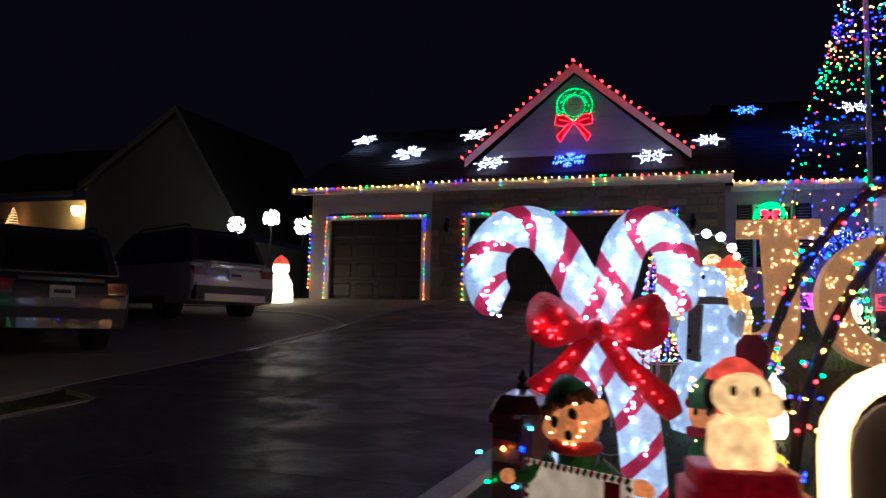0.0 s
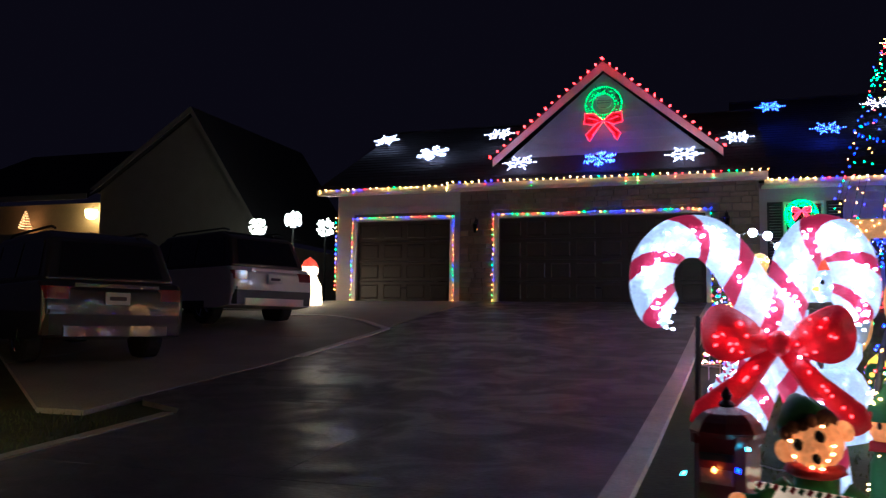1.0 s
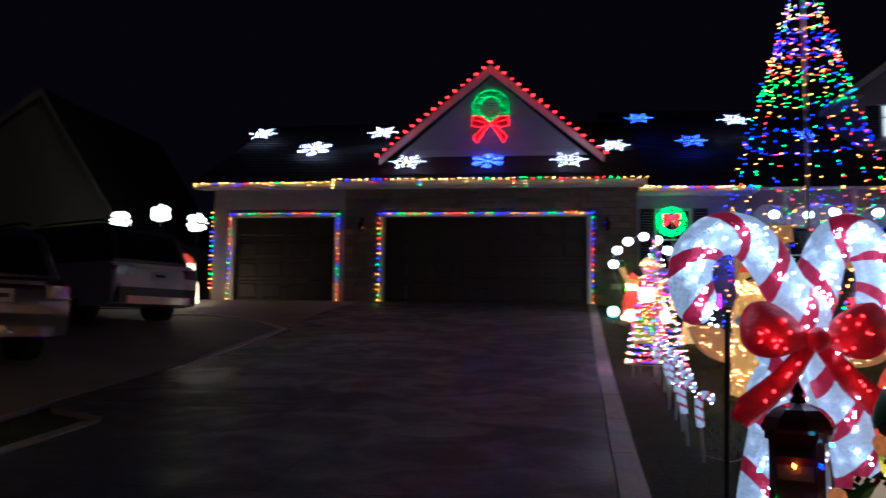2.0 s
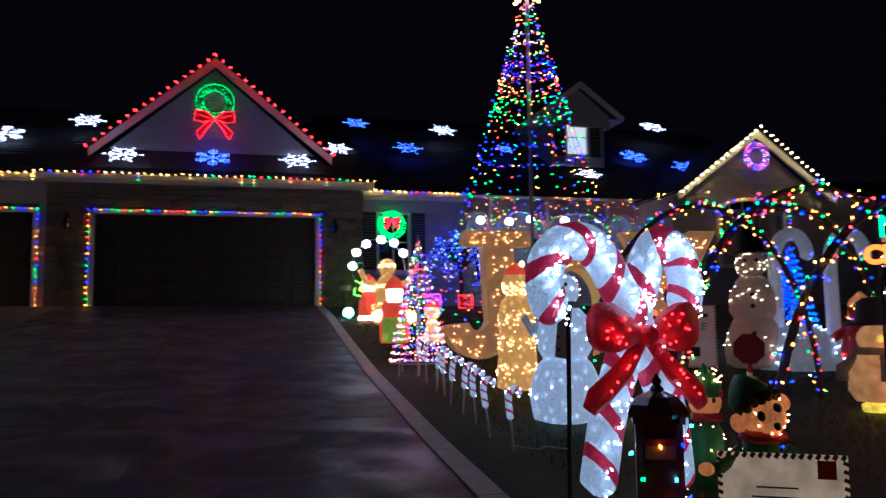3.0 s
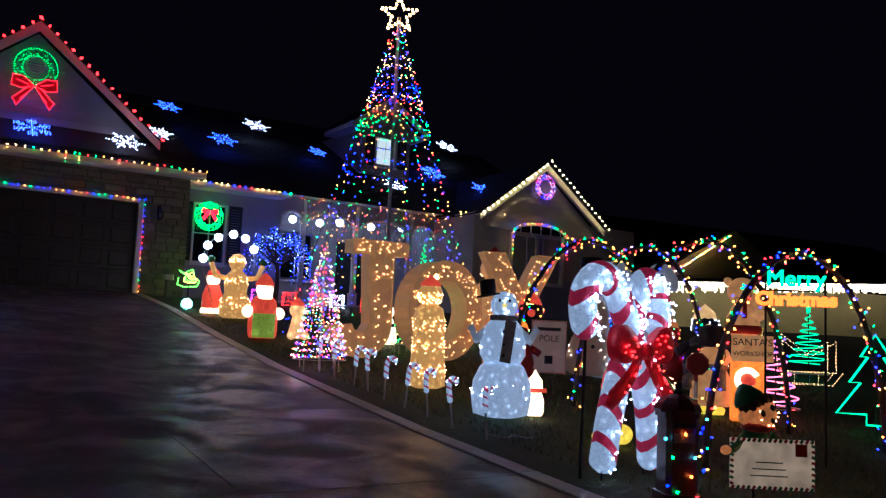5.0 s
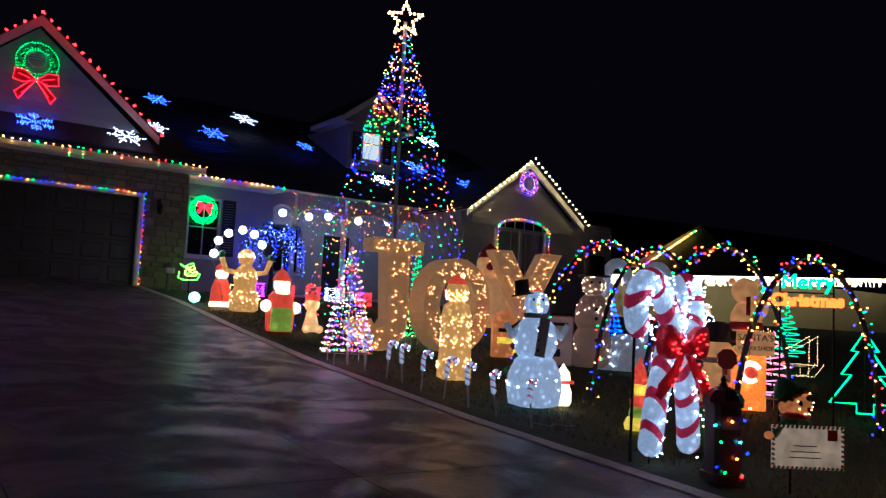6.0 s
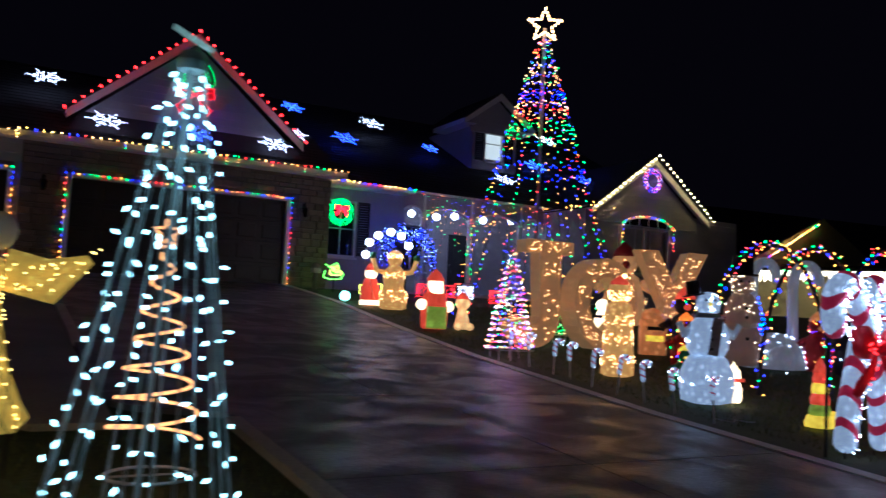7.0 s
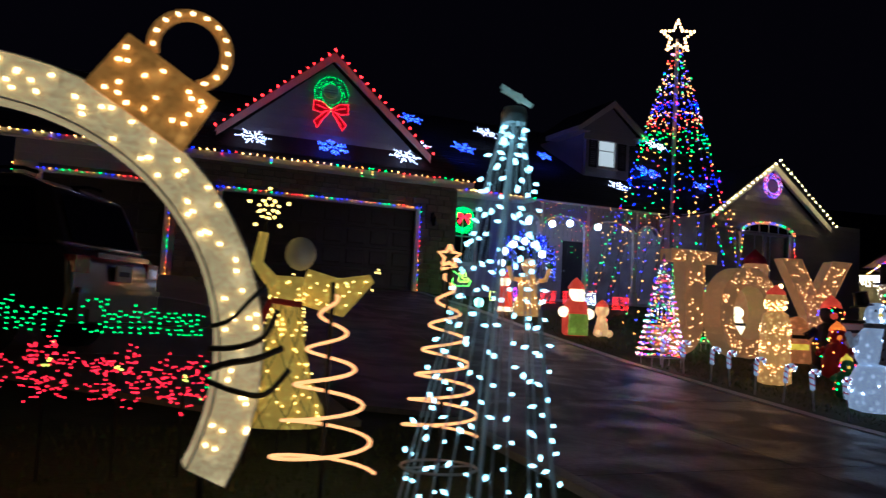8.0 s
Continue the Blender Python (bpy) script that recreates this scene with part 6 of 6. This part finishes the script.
tree_pts = [(0, 1.12), (-.16, .86), (-.08, .86), (-.28, .56), (-.16, .56), (-.42, .2), (-.1, .2), (-.1, .08), (.1, .08), (.1, .2), (.42, .2), (.16, .56), (.28, .56), (.08, .86), (.16, .86)]
neon_outline("neon_tree", "green outlined neon tree on the lawn", tree_pts, neon_green, on_ground(10.2, -14.3), -48, closed=True)
sled = [(-.22, .45), (-.24, .3), (-.1, .25), (.18, .27), (.24, .4), (.15, .45), (.05, .38), (-.08, .42), (-.05, .6), (.08, .66), (.12, .52), (0, .48), (-.12, .56), (-.22, .62)]
neon_outline("neon_sled", "green and yellow lit figure on a sled, on a stake", sled, neon_lime, (6.0, -0.8, -.06), -15)
neon_outline("neon_sled", "yellow lit figure outline on a stake", [(x * .6 + .03, z * .6 + .2) for x, z in sled], neon_yellow, (6.0, -0.84, -.06), -15, r=.012)
neon_outline("neon_train", "yellow lit toy train outline on stakes", [(-.25, .1), (-.25, .3), (-.1, .3), (-.1, .2), (.1, .2), (.1, .34), (.25, .34), (.25, .1)], neon_yellow, (6.25, -2.5, ground_z(-2.5)), -15, closed=True)
t = thing("flood_globe", "round glowing teal garden lamp beside the driveway", "garden lamp", on_ground(5.29, -3.35))
part("globe", Shape().ball((0, 0, .1), .11), glow("teal_globe", (.35, 1, .75), 4), t, smooth=True)
part("base", Shape().lathe([(.07, 0), (.06, .03), (.03, .04)], seg=12), black_plastic, t)
for x, y, m, label in ((9.1, -1.0, red_bulb, "red"), (9.65, -1.0, cool_bulb, "white"), (10.0, -2.0, red_bulb, "red"), (7.6, -1.0, glow("magenta_bulb", (.8, .05, 1), 8), "magenta"), (8.3, -1.2, red_bulb, "red")):
    t = thing("gift_box_light", label + " lit wire gift box on the lawn before the porch", "light box", (x, y, ground_z(y)), -15, "wire gift boxes")
    s, f = Shape(), Shape()
    k = .15
    edges = [((-k, -k), (k, -k)), ((k, -k), (k, k)), ((k, k), (-k, k)), ((-k, k), (-k, -k))]
    for a, b in edges:
        for z in (.02, .32):
            f.tube([(*a, z), (*b, z)], .005, 4)
            for p in spread((*a, z), (*b, z), .06):
                s.bulb(p, .0105)
        f.tube([(*a, .02), (*a, .32)], .005, 4)
        for p in spread((*a, .02), (*a, .32), .06):
            s.bulb(p, .0105)
        for i in range(14):
            q = Vector((*a, 0)).lerp(Vector((*b, 0)), random.random())
            s.bulb(q + Vector((0, 0, random.uniform(.05, .3))), .0095)
    part("frame", f, white_wire, t)
    part("bulbs", s, m, t)
for x, y in ((10.7, -8.9), (9.6, -6.6), (7.65, -7.2)):
    s = Shape().lathe([(.15, 0), (.19, .05), (.16, .3), (.1, .45)], seg=14).ball((0, 0, .56), .13).lathe([(.17, .3), (.175, .33), (.165, .36)], (0, 0, 0), 1, 14)
    doll("plastic_lantern", "glowing white plastic snow lantern on the lawn", "figurine", s, [mold_white, paint_dark], on_ground(x, y))

# gold wire deer and sleigh far along the lawn
t = thing("wire_deer", "gold lit wire deer standing on the lawn", "deer figure", on_ground(12.4, -11.0), 20)
f, s = Shape(), Shape()
limbs = [[(-.3, 0, .5), (.25, 0, .52), (.4, 0, .75), (.52, 0, .72)], [(-.28, .05, .5), (-.3, .05, 0)], [(-.24, -.05, .5), (-.2, -.05, 0)], [(.2, .05, .5), (.22, .05, 0)], [(.24, -.05, .5), (.3, -.05, 0)], [(.4, 0, .76), (.36, .08, .95)], [(.4, 0, .76), (.36, -.08, .95)]]
for k, lp in enumerate(limbs):
    f.tube(lp, .06 if k == 0 else .022, 6)
    for p in along(lp, .05):
        s.bulb(jitter(p, .06 if k == 0 else .02), .012)
part("body", f, pale_gold, t, smooth=True)
part("bulbs", s, warm_bulb, t)
t = thing("wire_sleigh", "warm lit wire sleigh outline on the lawn", "sleigh figure", on_ground(13.3, -11.4), -40)
s, f = Shape(), Shape()
for y in (-.2, .2):
    for lp in ([(-.5, y, .1), (.35, y, .1), (.5, y, .3)], [(-.4, y, .3), (-.45, y, .9), (.0, y, .55), (.4, y, .8), (.4, y, .3), (-.4, y, .3)], [(-.25, y, .3), (-.25, y, .1)], [(.25, y, .3), (.25, y, .1)]):
        f.tube(lp, .007, 4)
        for p in along(lp, .055):
            s.bulb(p, .008)
part("frame", f, white_wire, t)
part("bulbs", s, warm_bulb, t)

# blue lit shrub by the porch
t = thing("lit_shrub", "round weeping shrub wrapped in blue and white mini lights", "shrub", (8.8, 1.0, ground_z(1.0)))
f = Shape().tube([(0, 0, 0), (.03, 0, .5), (0, 0, 1.0)], [.07, .055, .045], 7)
lv, s = Shape(), Shape()
for i in range(38):
    a, el = random.uniform(0, 6.283), random.uniform(.1, 1.3)
    tip = Vector((.85 * math.cos(a) * math.cos(el), .7 * math.sin(a) * math.cos(el), 1.25 + .72 * math.sin(el)))
    end = tip * 1.05 - Vector((0, 0, .85 * math.cos(el)))
    twig = [Vector((0, 0, .95)), tip * .55 + Vector((0, 0, .55)), tip, end]
    f.tube(twig, [.025, .015, .009, .004], 5)
    for p in along(twig[1:], .05):
        for k in range(3):
            q = jitter(p, .06)
            d = jitter((0, 0, 0), .04)
            e = jitter((0, 0, 0), .03)
            lv.add([q, q + d, q + d + e, q + e], [(0, 1, 2, 3)])
    for p in along(twig[1:], .06):
        s.bulb(jitter(p, .06), .0115)
part("trunk", f, bark, t)
part("leaves", lv, leaf, t, kind="stuff")
part("bulbs", s, blue_white, t, kind="stuff")

# ---- left lawn ----
t = thing("wire_angel", "gold wire mesh angel holding a star, with a red sash", "angel figure", on_ground(-1.39, -14.4), -12)
robe = Shape().lathe([(.25, .22), (.235, .32), (.15, .7), (.1, .98), (.12, 1.08), (.1, 1.18)], seg=18, squash=.55).tube([(.1, .02, .5), (.17, .02, .34), (.27, .03, .26)], [.1, .1, .05], 9, flat=.5)
lattice = Shape()
for k in range(9):
    for sw in (-1, 1):
        lattice.tube([((np.interp(u, [.22, .7, .98], [.25, .15, .1]) + .004) * math.cos(6.283 * k / 9 + sw * u * 2.4), (np.interp(u, [.22, .7, .98], [.25, .15, .1]) + .006) * .55 * math.sin(6.283 * k / 9 + sw * u * 2.4), u) for u in np.linspace(.22, 1.0, 12)], .0028, 3)
part("robe", robe, pale_gold, t, smooth=True)
part("lattice", lattice, black_metal, t, "dark wire lattice", kind="stuff")
part("head", Shape().ball((.07, 0, 1.33), (.1, .09, .11)), white_wire, t, smooth=True)
part("arm", Shape().tube([(-.08, -.03, 1.12), (-.2, -.05, 1.25), (-.17, -.06, 1.45)], [.05, .04, .03], 7), pale_gold, t, smooth=True)
part("wing", Shape().tube([(.1, .03, 1.12), (.35, .05, 1.06), (.55, .06, 1.2)], [.12, .13, .03], 8, flat=.35), pale_gold, t, smooth=True)
part("sash", Shape().tube([(-.1, -.08, 1.02), (.1, -.08, 1.0)], .02, 6).tube([(-.1, -.08, 1.02), (-.2, -.1, .75), (-.26, -.1, .5)], [.02, .03, .035], 6, flat=.5), paint_red, t, "red ribbon sash")
s = Shape()
for k in range(10):
    a = math.pi / 2 + math.pi * k / 5
    q = .13 if k % 2 == 0 else .06
    s.bulb((-.15 + q * math.cos(a), -.08, 1.6 + q * math.sin(a)), .014)
    s.bulb((-.15 + q * .5 * math.cos(a), -.08, 1.6 + q * .5 * math.sin(a)), .011)
for i in range(170):
    u = random.uniform(.24, 1.15)
    r = np.interp(u, [.22, .32, .7, 1.0, 1.2], [.26, .245, .16, .11, .1])
    a = random.uniform(0, 6.283)
    s.bulb((r * math.cos(a), r * .55 * math.sin(a) - .005, u), .008)
for p in along([(.1, -.02, 1.12), (.35, -.02, 1.06), (.55, 0, 1.2)], .012):
    s.bulb(jitter(p, .08), .008)
part("bulbs", s, glow("angel_bulb", (1, .66, .13), 5), t)
part("wand", Shape().tube([(-.17, -.06, 1.42), (-.15, -.06, 1.6)], .008, 5), black_metal, t)
for x, y in ((0, .1), (-.2, 0), (.2, 0)):
    part("stake", Shape().tube([(x, y, .26), (x, y, -.05)], .008, 5), black_metal, t)

# giant ornament ring with a cap
t = thing("giant_ornament", "giant gold tinsel ornament ring with a lit orange cap", "ornament", (-3.12, -15.4, -0.79))
t.scale = (1.35, 1.35, 1.35)
lean = Euler((0, radians(31), 0)).to_matrix()
band = Shape()
N = 56
angles = np.linspace(radians(-26), radians(206), N)
v = []
for r, y in ((1.03, -.075), (1.03, .075), (.87, .075), (.87, -.075)):
    v += [(r * math.cos(a), y, r * math.sin(a)) for a in angles]
band.add(v, [(k * N + i, k * N + i + 1, ((k + 1) % 4) * N + i + 1, ((k + 1) % 4) * N + i) for k in range(4) for i in range(N - 1)] + [(0, N, 2 * N, 3 * N), (4 * N - 1, 3 * N - 1, 2 * N - 1, N - 1)])
part("ring", band, orn_shell, t, smooth=False)
cap = Shape().prism([(-.2, 1.0), (.2, 1.0), (.19, 1.235), (-.19, 1.235)], -.085, .085, turn=lean)
part("cap", cap, cap_shell, t)
part("hanger", Shape().tube([lean @ Vector((.135 * math.cos(a), 0, 1.345 + .135 * math.sin(a))) for a in np.linspace(-.75, 3.89, 24)], .024, 8), cap_shell, t, smooth=True)
s = Shape()
for i in range(120):
    a, r = random.uniform(-.44, 3.58), random.uniform(.88, 1.02)
    s.bulb((r * math.cos(a), -.082, r * math.sin(a)), .009)
for i in range(20):
    s.bulb(lean @ Vector((random.uniform(-.18, .18), -.092, random.uniform(1.02, 1.22))), .009)
for a in np.linspace(-.6, 3.7, 12):
    s.bulb(lean @ Vector((.135 * math.cos(a), -.026, 1.345 + .135 * math.sin(a))), .0095)
part("bulbs", s, glow("ornament_bulb", (1, .72, .3), 6), t)
# wire hoops on which the tinsel is stretched
s = Shape()
for r in (.872, 1.028):
    s.tube([(r * math.cos(a), -.078, r * math.sin(a)) for a in angles], .004, 5)
part("rim_wire", s, white_wire, t)
for ctrl, r in (([(.83, -.085, .13), (.9, -.1, .16), (.97, -.1, .24), (1.02, -.08, .29)], .009), ([(.83, -.085, .05), (.93, -.1, .06), (1.02, -.1, .1), (1.07, -.08, .2)], .011),
                ([(.82, -.085, -.03), (.9, -.1, .0), (1.0, -.1, .02), (1.1, -.08, .06)], .013), ([(.82, -.085, -.06), (.93, -.1, -.1), (1.04, -.1, -.11), (1.13, -.08, -.02)], .011)):
    part("strap", Shape().tube(smooth_path(ctrl, 7), r, 7), black_plastic, t, "black strap", smooth=True)
for x in (-.85, .85):
    part("stake", Shape().tube([(x, .03, -.38), (x, .03, -.63)], .013, 6), black_metal, t)

# poinsettia bed of lights
t = thing("poinsettia_lights", "row of red lit poinsettia flowers with green lit leaves", "light display", on_ground(-2.45, -14.6))
f, sg = Shape(), Shape()
for k, cx in enumerate((-1.05, -.68, -.3, .08, .44)):
    cz = .62 - .03 * (k % 2) - (.06 if k > 3 else 0)
    sr, sy = Shape(), Shape()
    for i in range(105):
        a = random.uniform(0, 6.283)
        u = .23 * (.5 + .5 * abs(math.cos(2.5 * a + k))) * math.sqrt(random.uniform(.06, 1))
        sr.bulb((cx + u * math.cos(a), -.02, cz + u * .85 * math.sin(a) - .04), .0065)
    for i in range(4):
        sy.bulb(jitter((cx, -.03, cz), .025), .007)
    flower = part("flower", sr, red_wreath, t, kind="stuff")
    part("flower_centre", sy, neon_yellow, flower, "yellow lit centre")
    f.tube([(cx, 0, -.03), (cx, 0, cz)], .008, 4)
cu = bpy.data.curves.new("lettering", "FONT")
cu.body, cu.size, cu.align_x, cu.fill_mode, cu.resolution_u = "Merry Christmas", .27, "CENTER", "NONE", 3
tmp = bpy.data.objects.new("lettering", cu)
me = bpy.data.meshes.new_from_object(tmp)
bpy.data.objects.remove(tmp)
dots, seen = Shape(), []
for e in me.edges:
    a, b = (me.vertices[k].co for k in e.vertices)
    for q in spread((a.x * .62, 0, a.y * 1.0), (b.x * .62, 0, b.y * 1.0), .03):
        if all((q - w).length > .026 for w in seen):
            seen.append(q)
            dots.bulb((q.x - .04, .0, q.z + .8), .0062)
bpy.data.meshes.remove(me)
part("lettering", dots, green_wreath, t, "green lit lettering of small bulbs", kind="stuff")
for i in range(30):
    sg.bulb((random.choice((-1.3, .62)) + random.uniform(-.08, .08), 0, random.uniform(.4, .62)), .0075)
f.tube([(-1.3, .03, .85), (.6, .03, .85)], .006, 4)
part("frame", f, black_metal, t)
part("leaves", sg, green_wreath, t)


# ---- parked cars ----
def rounded(ob, width):
    """Soft pressed-steel edges."""
    m = ob.modifiers.new("edge", "BEVEL")
    m.width, m.segments, m.limit_method, m.angle_limit = width, 3, "ANGLE", radians(25)
    m.harden_normals = True
    return ob


def suv(label, at, turn, paint, cladding, upper, strip):
    t = thing("car", label, "car", at, turn)
    low = [(-2.3, .35), (-2.35, .6), (-2.32, .95), (-2.2, 1.06), (1.0, 1.04), (2.1, .93), (2.3, .75), (2.32, .4), (1.9, .3), (-1.9, .3)]
    n = len(low)
    s = Shape()
    cols = [(-.93, .985), (-.88, 1.0), (.88, 1.0), (.93, .985)]
    v = []
    for y, k in cols:
        v += [(x * k, y, .3 + (z - .3) * (k if abs(y) > .9 else 1)) for x, z in low]
    f = [tuple(range(n)), tuple(range(3 * n, 4 * n))[::-1]]
    for c in range(3):
        f += [(c * n + i, (c + 1) * n + i, (c + 1) * n + (i + 1) % n, c * n + (i + 1) % n) for i in range(n)]
    s.add(v, f)
    rounded(part("body", s, paint, t, smooth=True), .13)
    cab = [(-2.2, 1.05), (-1.95, 1.62), (-1.6, 1.74), (.2, 1.72), (1.1, 1.04)]
    s = Shape()
    v = [(x, -.86 + (z - 1.05) * .2, z) for x, z in cab] + [(x, .86 - (z - 1.05) * .2, z) for x, z in cab]
    s.add(v, [tuple(range(5)), tuple(range(5, 10))[::-1]] + [(i, i + 5, (i + 1) % 5 + 5, (i + 1) % 5) for i in range(5)])
    rounded(part("cabin", s, upper, t, "dark glazed cabin with a black roof", smooth=True), .07)
    part("rear_window", Shape().add([(-2.19, -.68, 1.12), (-2.19, .68, 1.12), (-1.985, .6, 1.58), (-1.985, -.6, 1.58)], [(3, 2, 1, 0)]), car_glass, t)
    part("windscreen", Shape().add([(1.0, -.7, 1.13), (1.0, .7, 1.13), (.32, .62, 1.66), (.32, -.62, 1.66)], [(0, 1, 2, 3)]), car_glass, t)
    for sg2 in (-1, 1):
        for x0, x1, a, b in ((-1.95, -1.05, -1.82, -1.05), (-.98, -.1, -.98, -.1), (-.03, .9, -.03, .3)):
            y0, y1 = sg2 * (.872 - .015), sg2 * (.872 - .11)
            part("side_window", Shape().add([(x0, y0, 1.12), (x1, y0, 1.12), (b, y1, 1.6), (a, y1, 1.6)], [(0, 1, 2, 3) if sg2 < 0 else (3, 2, 1, 0)]), car_glass, t)
        part("tail_lamp", Shape().box((-2.27, sg2 * .74, .9), (.14, .36, .16), chamfer=.05), tail_red, t)
        part("mirror", Shape().ball((.75, sg2 * .98, 1.12), (.1, .12, .09), seg=10, rings=7), paint, t, smooth=True)
        part("roof_rail", Shape().tube([(-1.75, sg2 * .62, 1.76), (-1.6, sg2 * .62, 1.8), (.0, sg2 * .62, 1.78), (.15, sg2 * .62, 1.73)], .018, 6), black_metal, t)
        part("sill", Shape().box((0, sg2 * .91, .36), (3.0, .06, .14), chamfer=.02), cladding, t)
        for x in (-1.42, 1.42):
            wh = part("wheel", Shape().lathe([(.2, -.11), (.34, -.115), (.36, -.08), (.36, .08), (.34, .115), (.2, .11)], (x, sg2 * .8, .36), 0, 24, turn=Euler((radians(90), 0, 0)).to_matrix()), tyre, t, smooth=False)
            rim = Shape().lathe([(.2, -.1), (.225, -.118), (.21, -.09), (.06, -.085), (.04, -.1), (0, -.1)], (x, sg2 * .8, .36), 0, 20, turn=Euler((radians(90 if sg2 < 0 else -90), 0, 0)).to_matrix() @ Euler((radians(180), 0, 0)).to_matrix())
            for k in range(5):
                aa = 6.283 * k / 5
                rim.box((x + .12 * math.cos(aa), sg2 * .905, .36 + .12 * math.sin(aa)), (.2, .03, .04), turn=Euler((0, -aa, 0)).to_matrix())
            part("rim", rim, chrome, wh, "five spoke alloy rim")
    part("rear_bumper", Shape().box((-2.3, 0, .5), (.16, 1.8, .26), chamfer=.06), cladding, t)
    part("bumper_trim", Shape().box((-2.385, 0, .42), (.03, 1.35, .13), chamfer=.01), strip, t)
    part("trim_bar", Shape().box((-2.37, 0, 1.0), (.03, 1.1, .05), chamfer=.01), strip, t)
    part("bumper_lip", Shape().box((-2.37, 0, .66), (.05, 1.7, .05), chamfer=.015), strip, t)
    plate = part("number_plate", Shape().box((-2.375, 0, .84), (.02, .32, .16)), plate_white, t)
    part("plate_bar", Shape().box((-2.3875, 0, .84), (.004, .22, .05)), paint_dark, plate)
    return t


suv("dark sport utility car parked on the concrete pad", (-4.37, -9.65, ground_z(-9.95)), 152, car_dark, black_plastic, car_dark, car_dark)
suv("silver sport utility car with dark cladding parked on the pad", (-4.85, -5.22, ground_z(-5.6)), 158, car_silver, black_plastic, car_dark, car_silver)

# ---- neighbours ----
nh = thing("house", "neighbour house with a dark gable and a lit entry", "house", (-12.4, 5.0, 0))
s = Shape().prism([(-4.1, 0), (2.7, 0), (2.7, 2.7), (-.1, 6.85), (-4.1, 4.2)], 0, .2)
part("wall", s, neighbour_wall, nh)
for sg2, ex, ez in ((-1, -4.3, 4.25), (1, 2.95, 2.45)):
    v = [(ex, -.3, ez), (-.1, -.3, 7.05), (-.1, 8, 7.05), (ex, 8, ez)]
    part("roof", Shape().add(v + [(p[0], p[1], p[2] - .12) for p in v], [(0, 1, 2, 3)[::sg2], (7, 6, 5, 4)[::sg2], (0, 4, 5, 1)[::sg2], (1, 5, 6, 2)[::sg2], (2, 6, 7, 3)[::sg2], (3, 7, 4, 0)[::sg2]]), shingle, nh)
    part("rake_board", Shape().prism([(ex, ez), (-.1, 7.05), (-.1, 6.81), (ex, ez - .22)][::sg2], -.34, -.3), neighbour_wall, nh)
    part("side_wall", Shape().box((ex - .3 * sg2, 4.1, ez / 2 - .1), (.2, 7.7, ez - .3)), neighbour_wall, nh)
part("entry_wall", Shape().box((-8.1, 0.9, 1.95), (8.0, .2, 3.9)), mat("entry_wall", (.6, .5, .32), .8, 2, .1), nh)
part("entry_roof", Shape().add([(-12.5, -.7, 4.0), (-4.1, -.7, 4.0), (-4.1, 5, 6.9), (-12.5, 5, 6.9), (-12.5, -.7, 3.85), (-4.1, -.7, 3.85), (-4.1, 5, 6.7), (-12.5, 5, 6.7)], [(0, 1, 2, 3), (7, 6, 5, 4), (0, 4, 5, 1)]), shingle, nh)
part("fascia", Shape().box((-8.3, -.73, 3.9), (8.4, .05, .2)), neighbour_wall, nh)
part("porch_deck", Shape().box((-8.1, .2, 1.3), (8.0, 1.3, 2.6)), neighbour_wall, nh)
t = thing("entry_lamp", "small warm lamp in the neighbour entry", "lamp", (-17.3, 5.45, 3.42))
part("shade", Shape().lathe([(.1, -.2), (.2, -.12), (.24, .12), (.2, .16)], seg=14), lamp_yellow, t)
part("hook", Shape().tube([(0, 0, .16), (0, .1, .3), (0, .4, .32)], .012, 5), black_metal, t)
rope_spiral("spiral_tree", "small orange lit tree in the neighbour entry", (-20.4, 5.4, 2.62), 1.15, .24, gold_rope, 7, star=False)
for x, z in ((-7.98, 2.3), (-6.77, 2.48), (-5.7, 2.22)):
    t = thing("topiary_light", "ball of white lights on a slim pole by the fence", "light ball", (x, 2.0, 0.0), group="topiary lights")
    s = Shape()
    for i in range(170):
        d = jitter((0, 0, 0), 1).normalized()
        s.bulb(Vector((0, 0, z)) + d * random.uniform(.18, .27), .022)
    part("bulbs", s, glow("topiary_bulb%d" % round(-x), (.95, 1, .75), 5), t)
    part("pole", Shape().tube([(0, 0, 0), (0, 0, z)], .03, 6), black_metal, t)

# right-hand neighbour far down the street with icicle lights
rh = thing("house", "far neighbour house with icicle lights along its eaves", "house", (0, 0, 0))
part("wall", Shape().box((50, 12.3, 1.2), (34, .3, 4.2)), mat("far_wall", (.5, .42, .22), .8, 1, .1), rh)
part("gable_wall", Shape().prism([(33.4, 2.9), (46, 2.9), (39.7, 5.9)], 10.3, 10.6), neighbour_wall, rh)
part("roof", Shape().add([(29, 9.9, 2.5), (67, 9.9, 4.6), (67, 18, 7.9), (29, 18, 7.0)], [(0, 1, 2, 3)]).add([(29, 9.9, 2.3), (67, 9.9, 4.45), (67, 12.2, 4.45), (29, 12.2, 2.3)], [(3, 2, 1, 0)]), shingle, rh)
t = thing("icicle_lights", "warm white icicle lights along the far eaves", "light string", (0, 0, 0))
s = Shape()
for i in range(330):
    x = 29.5 + i * .11
    top_z = 2.45 + (x - 33) * .06
    for k in range(random.choice((2, 3, 5, 6))):
        s.bulb((x, 9.95 + random.uniform(-.03, .03), top_z - k * .1), .042)
part("bulbs", s, icicle_bulb, t, kind="stuff")
light_string("light_string", "mixed bulbs up the far gable edge", [(33.5, 10.0, 2.6), (38.9, 10.0, 5.45)], .16, .05, eave_mixed)
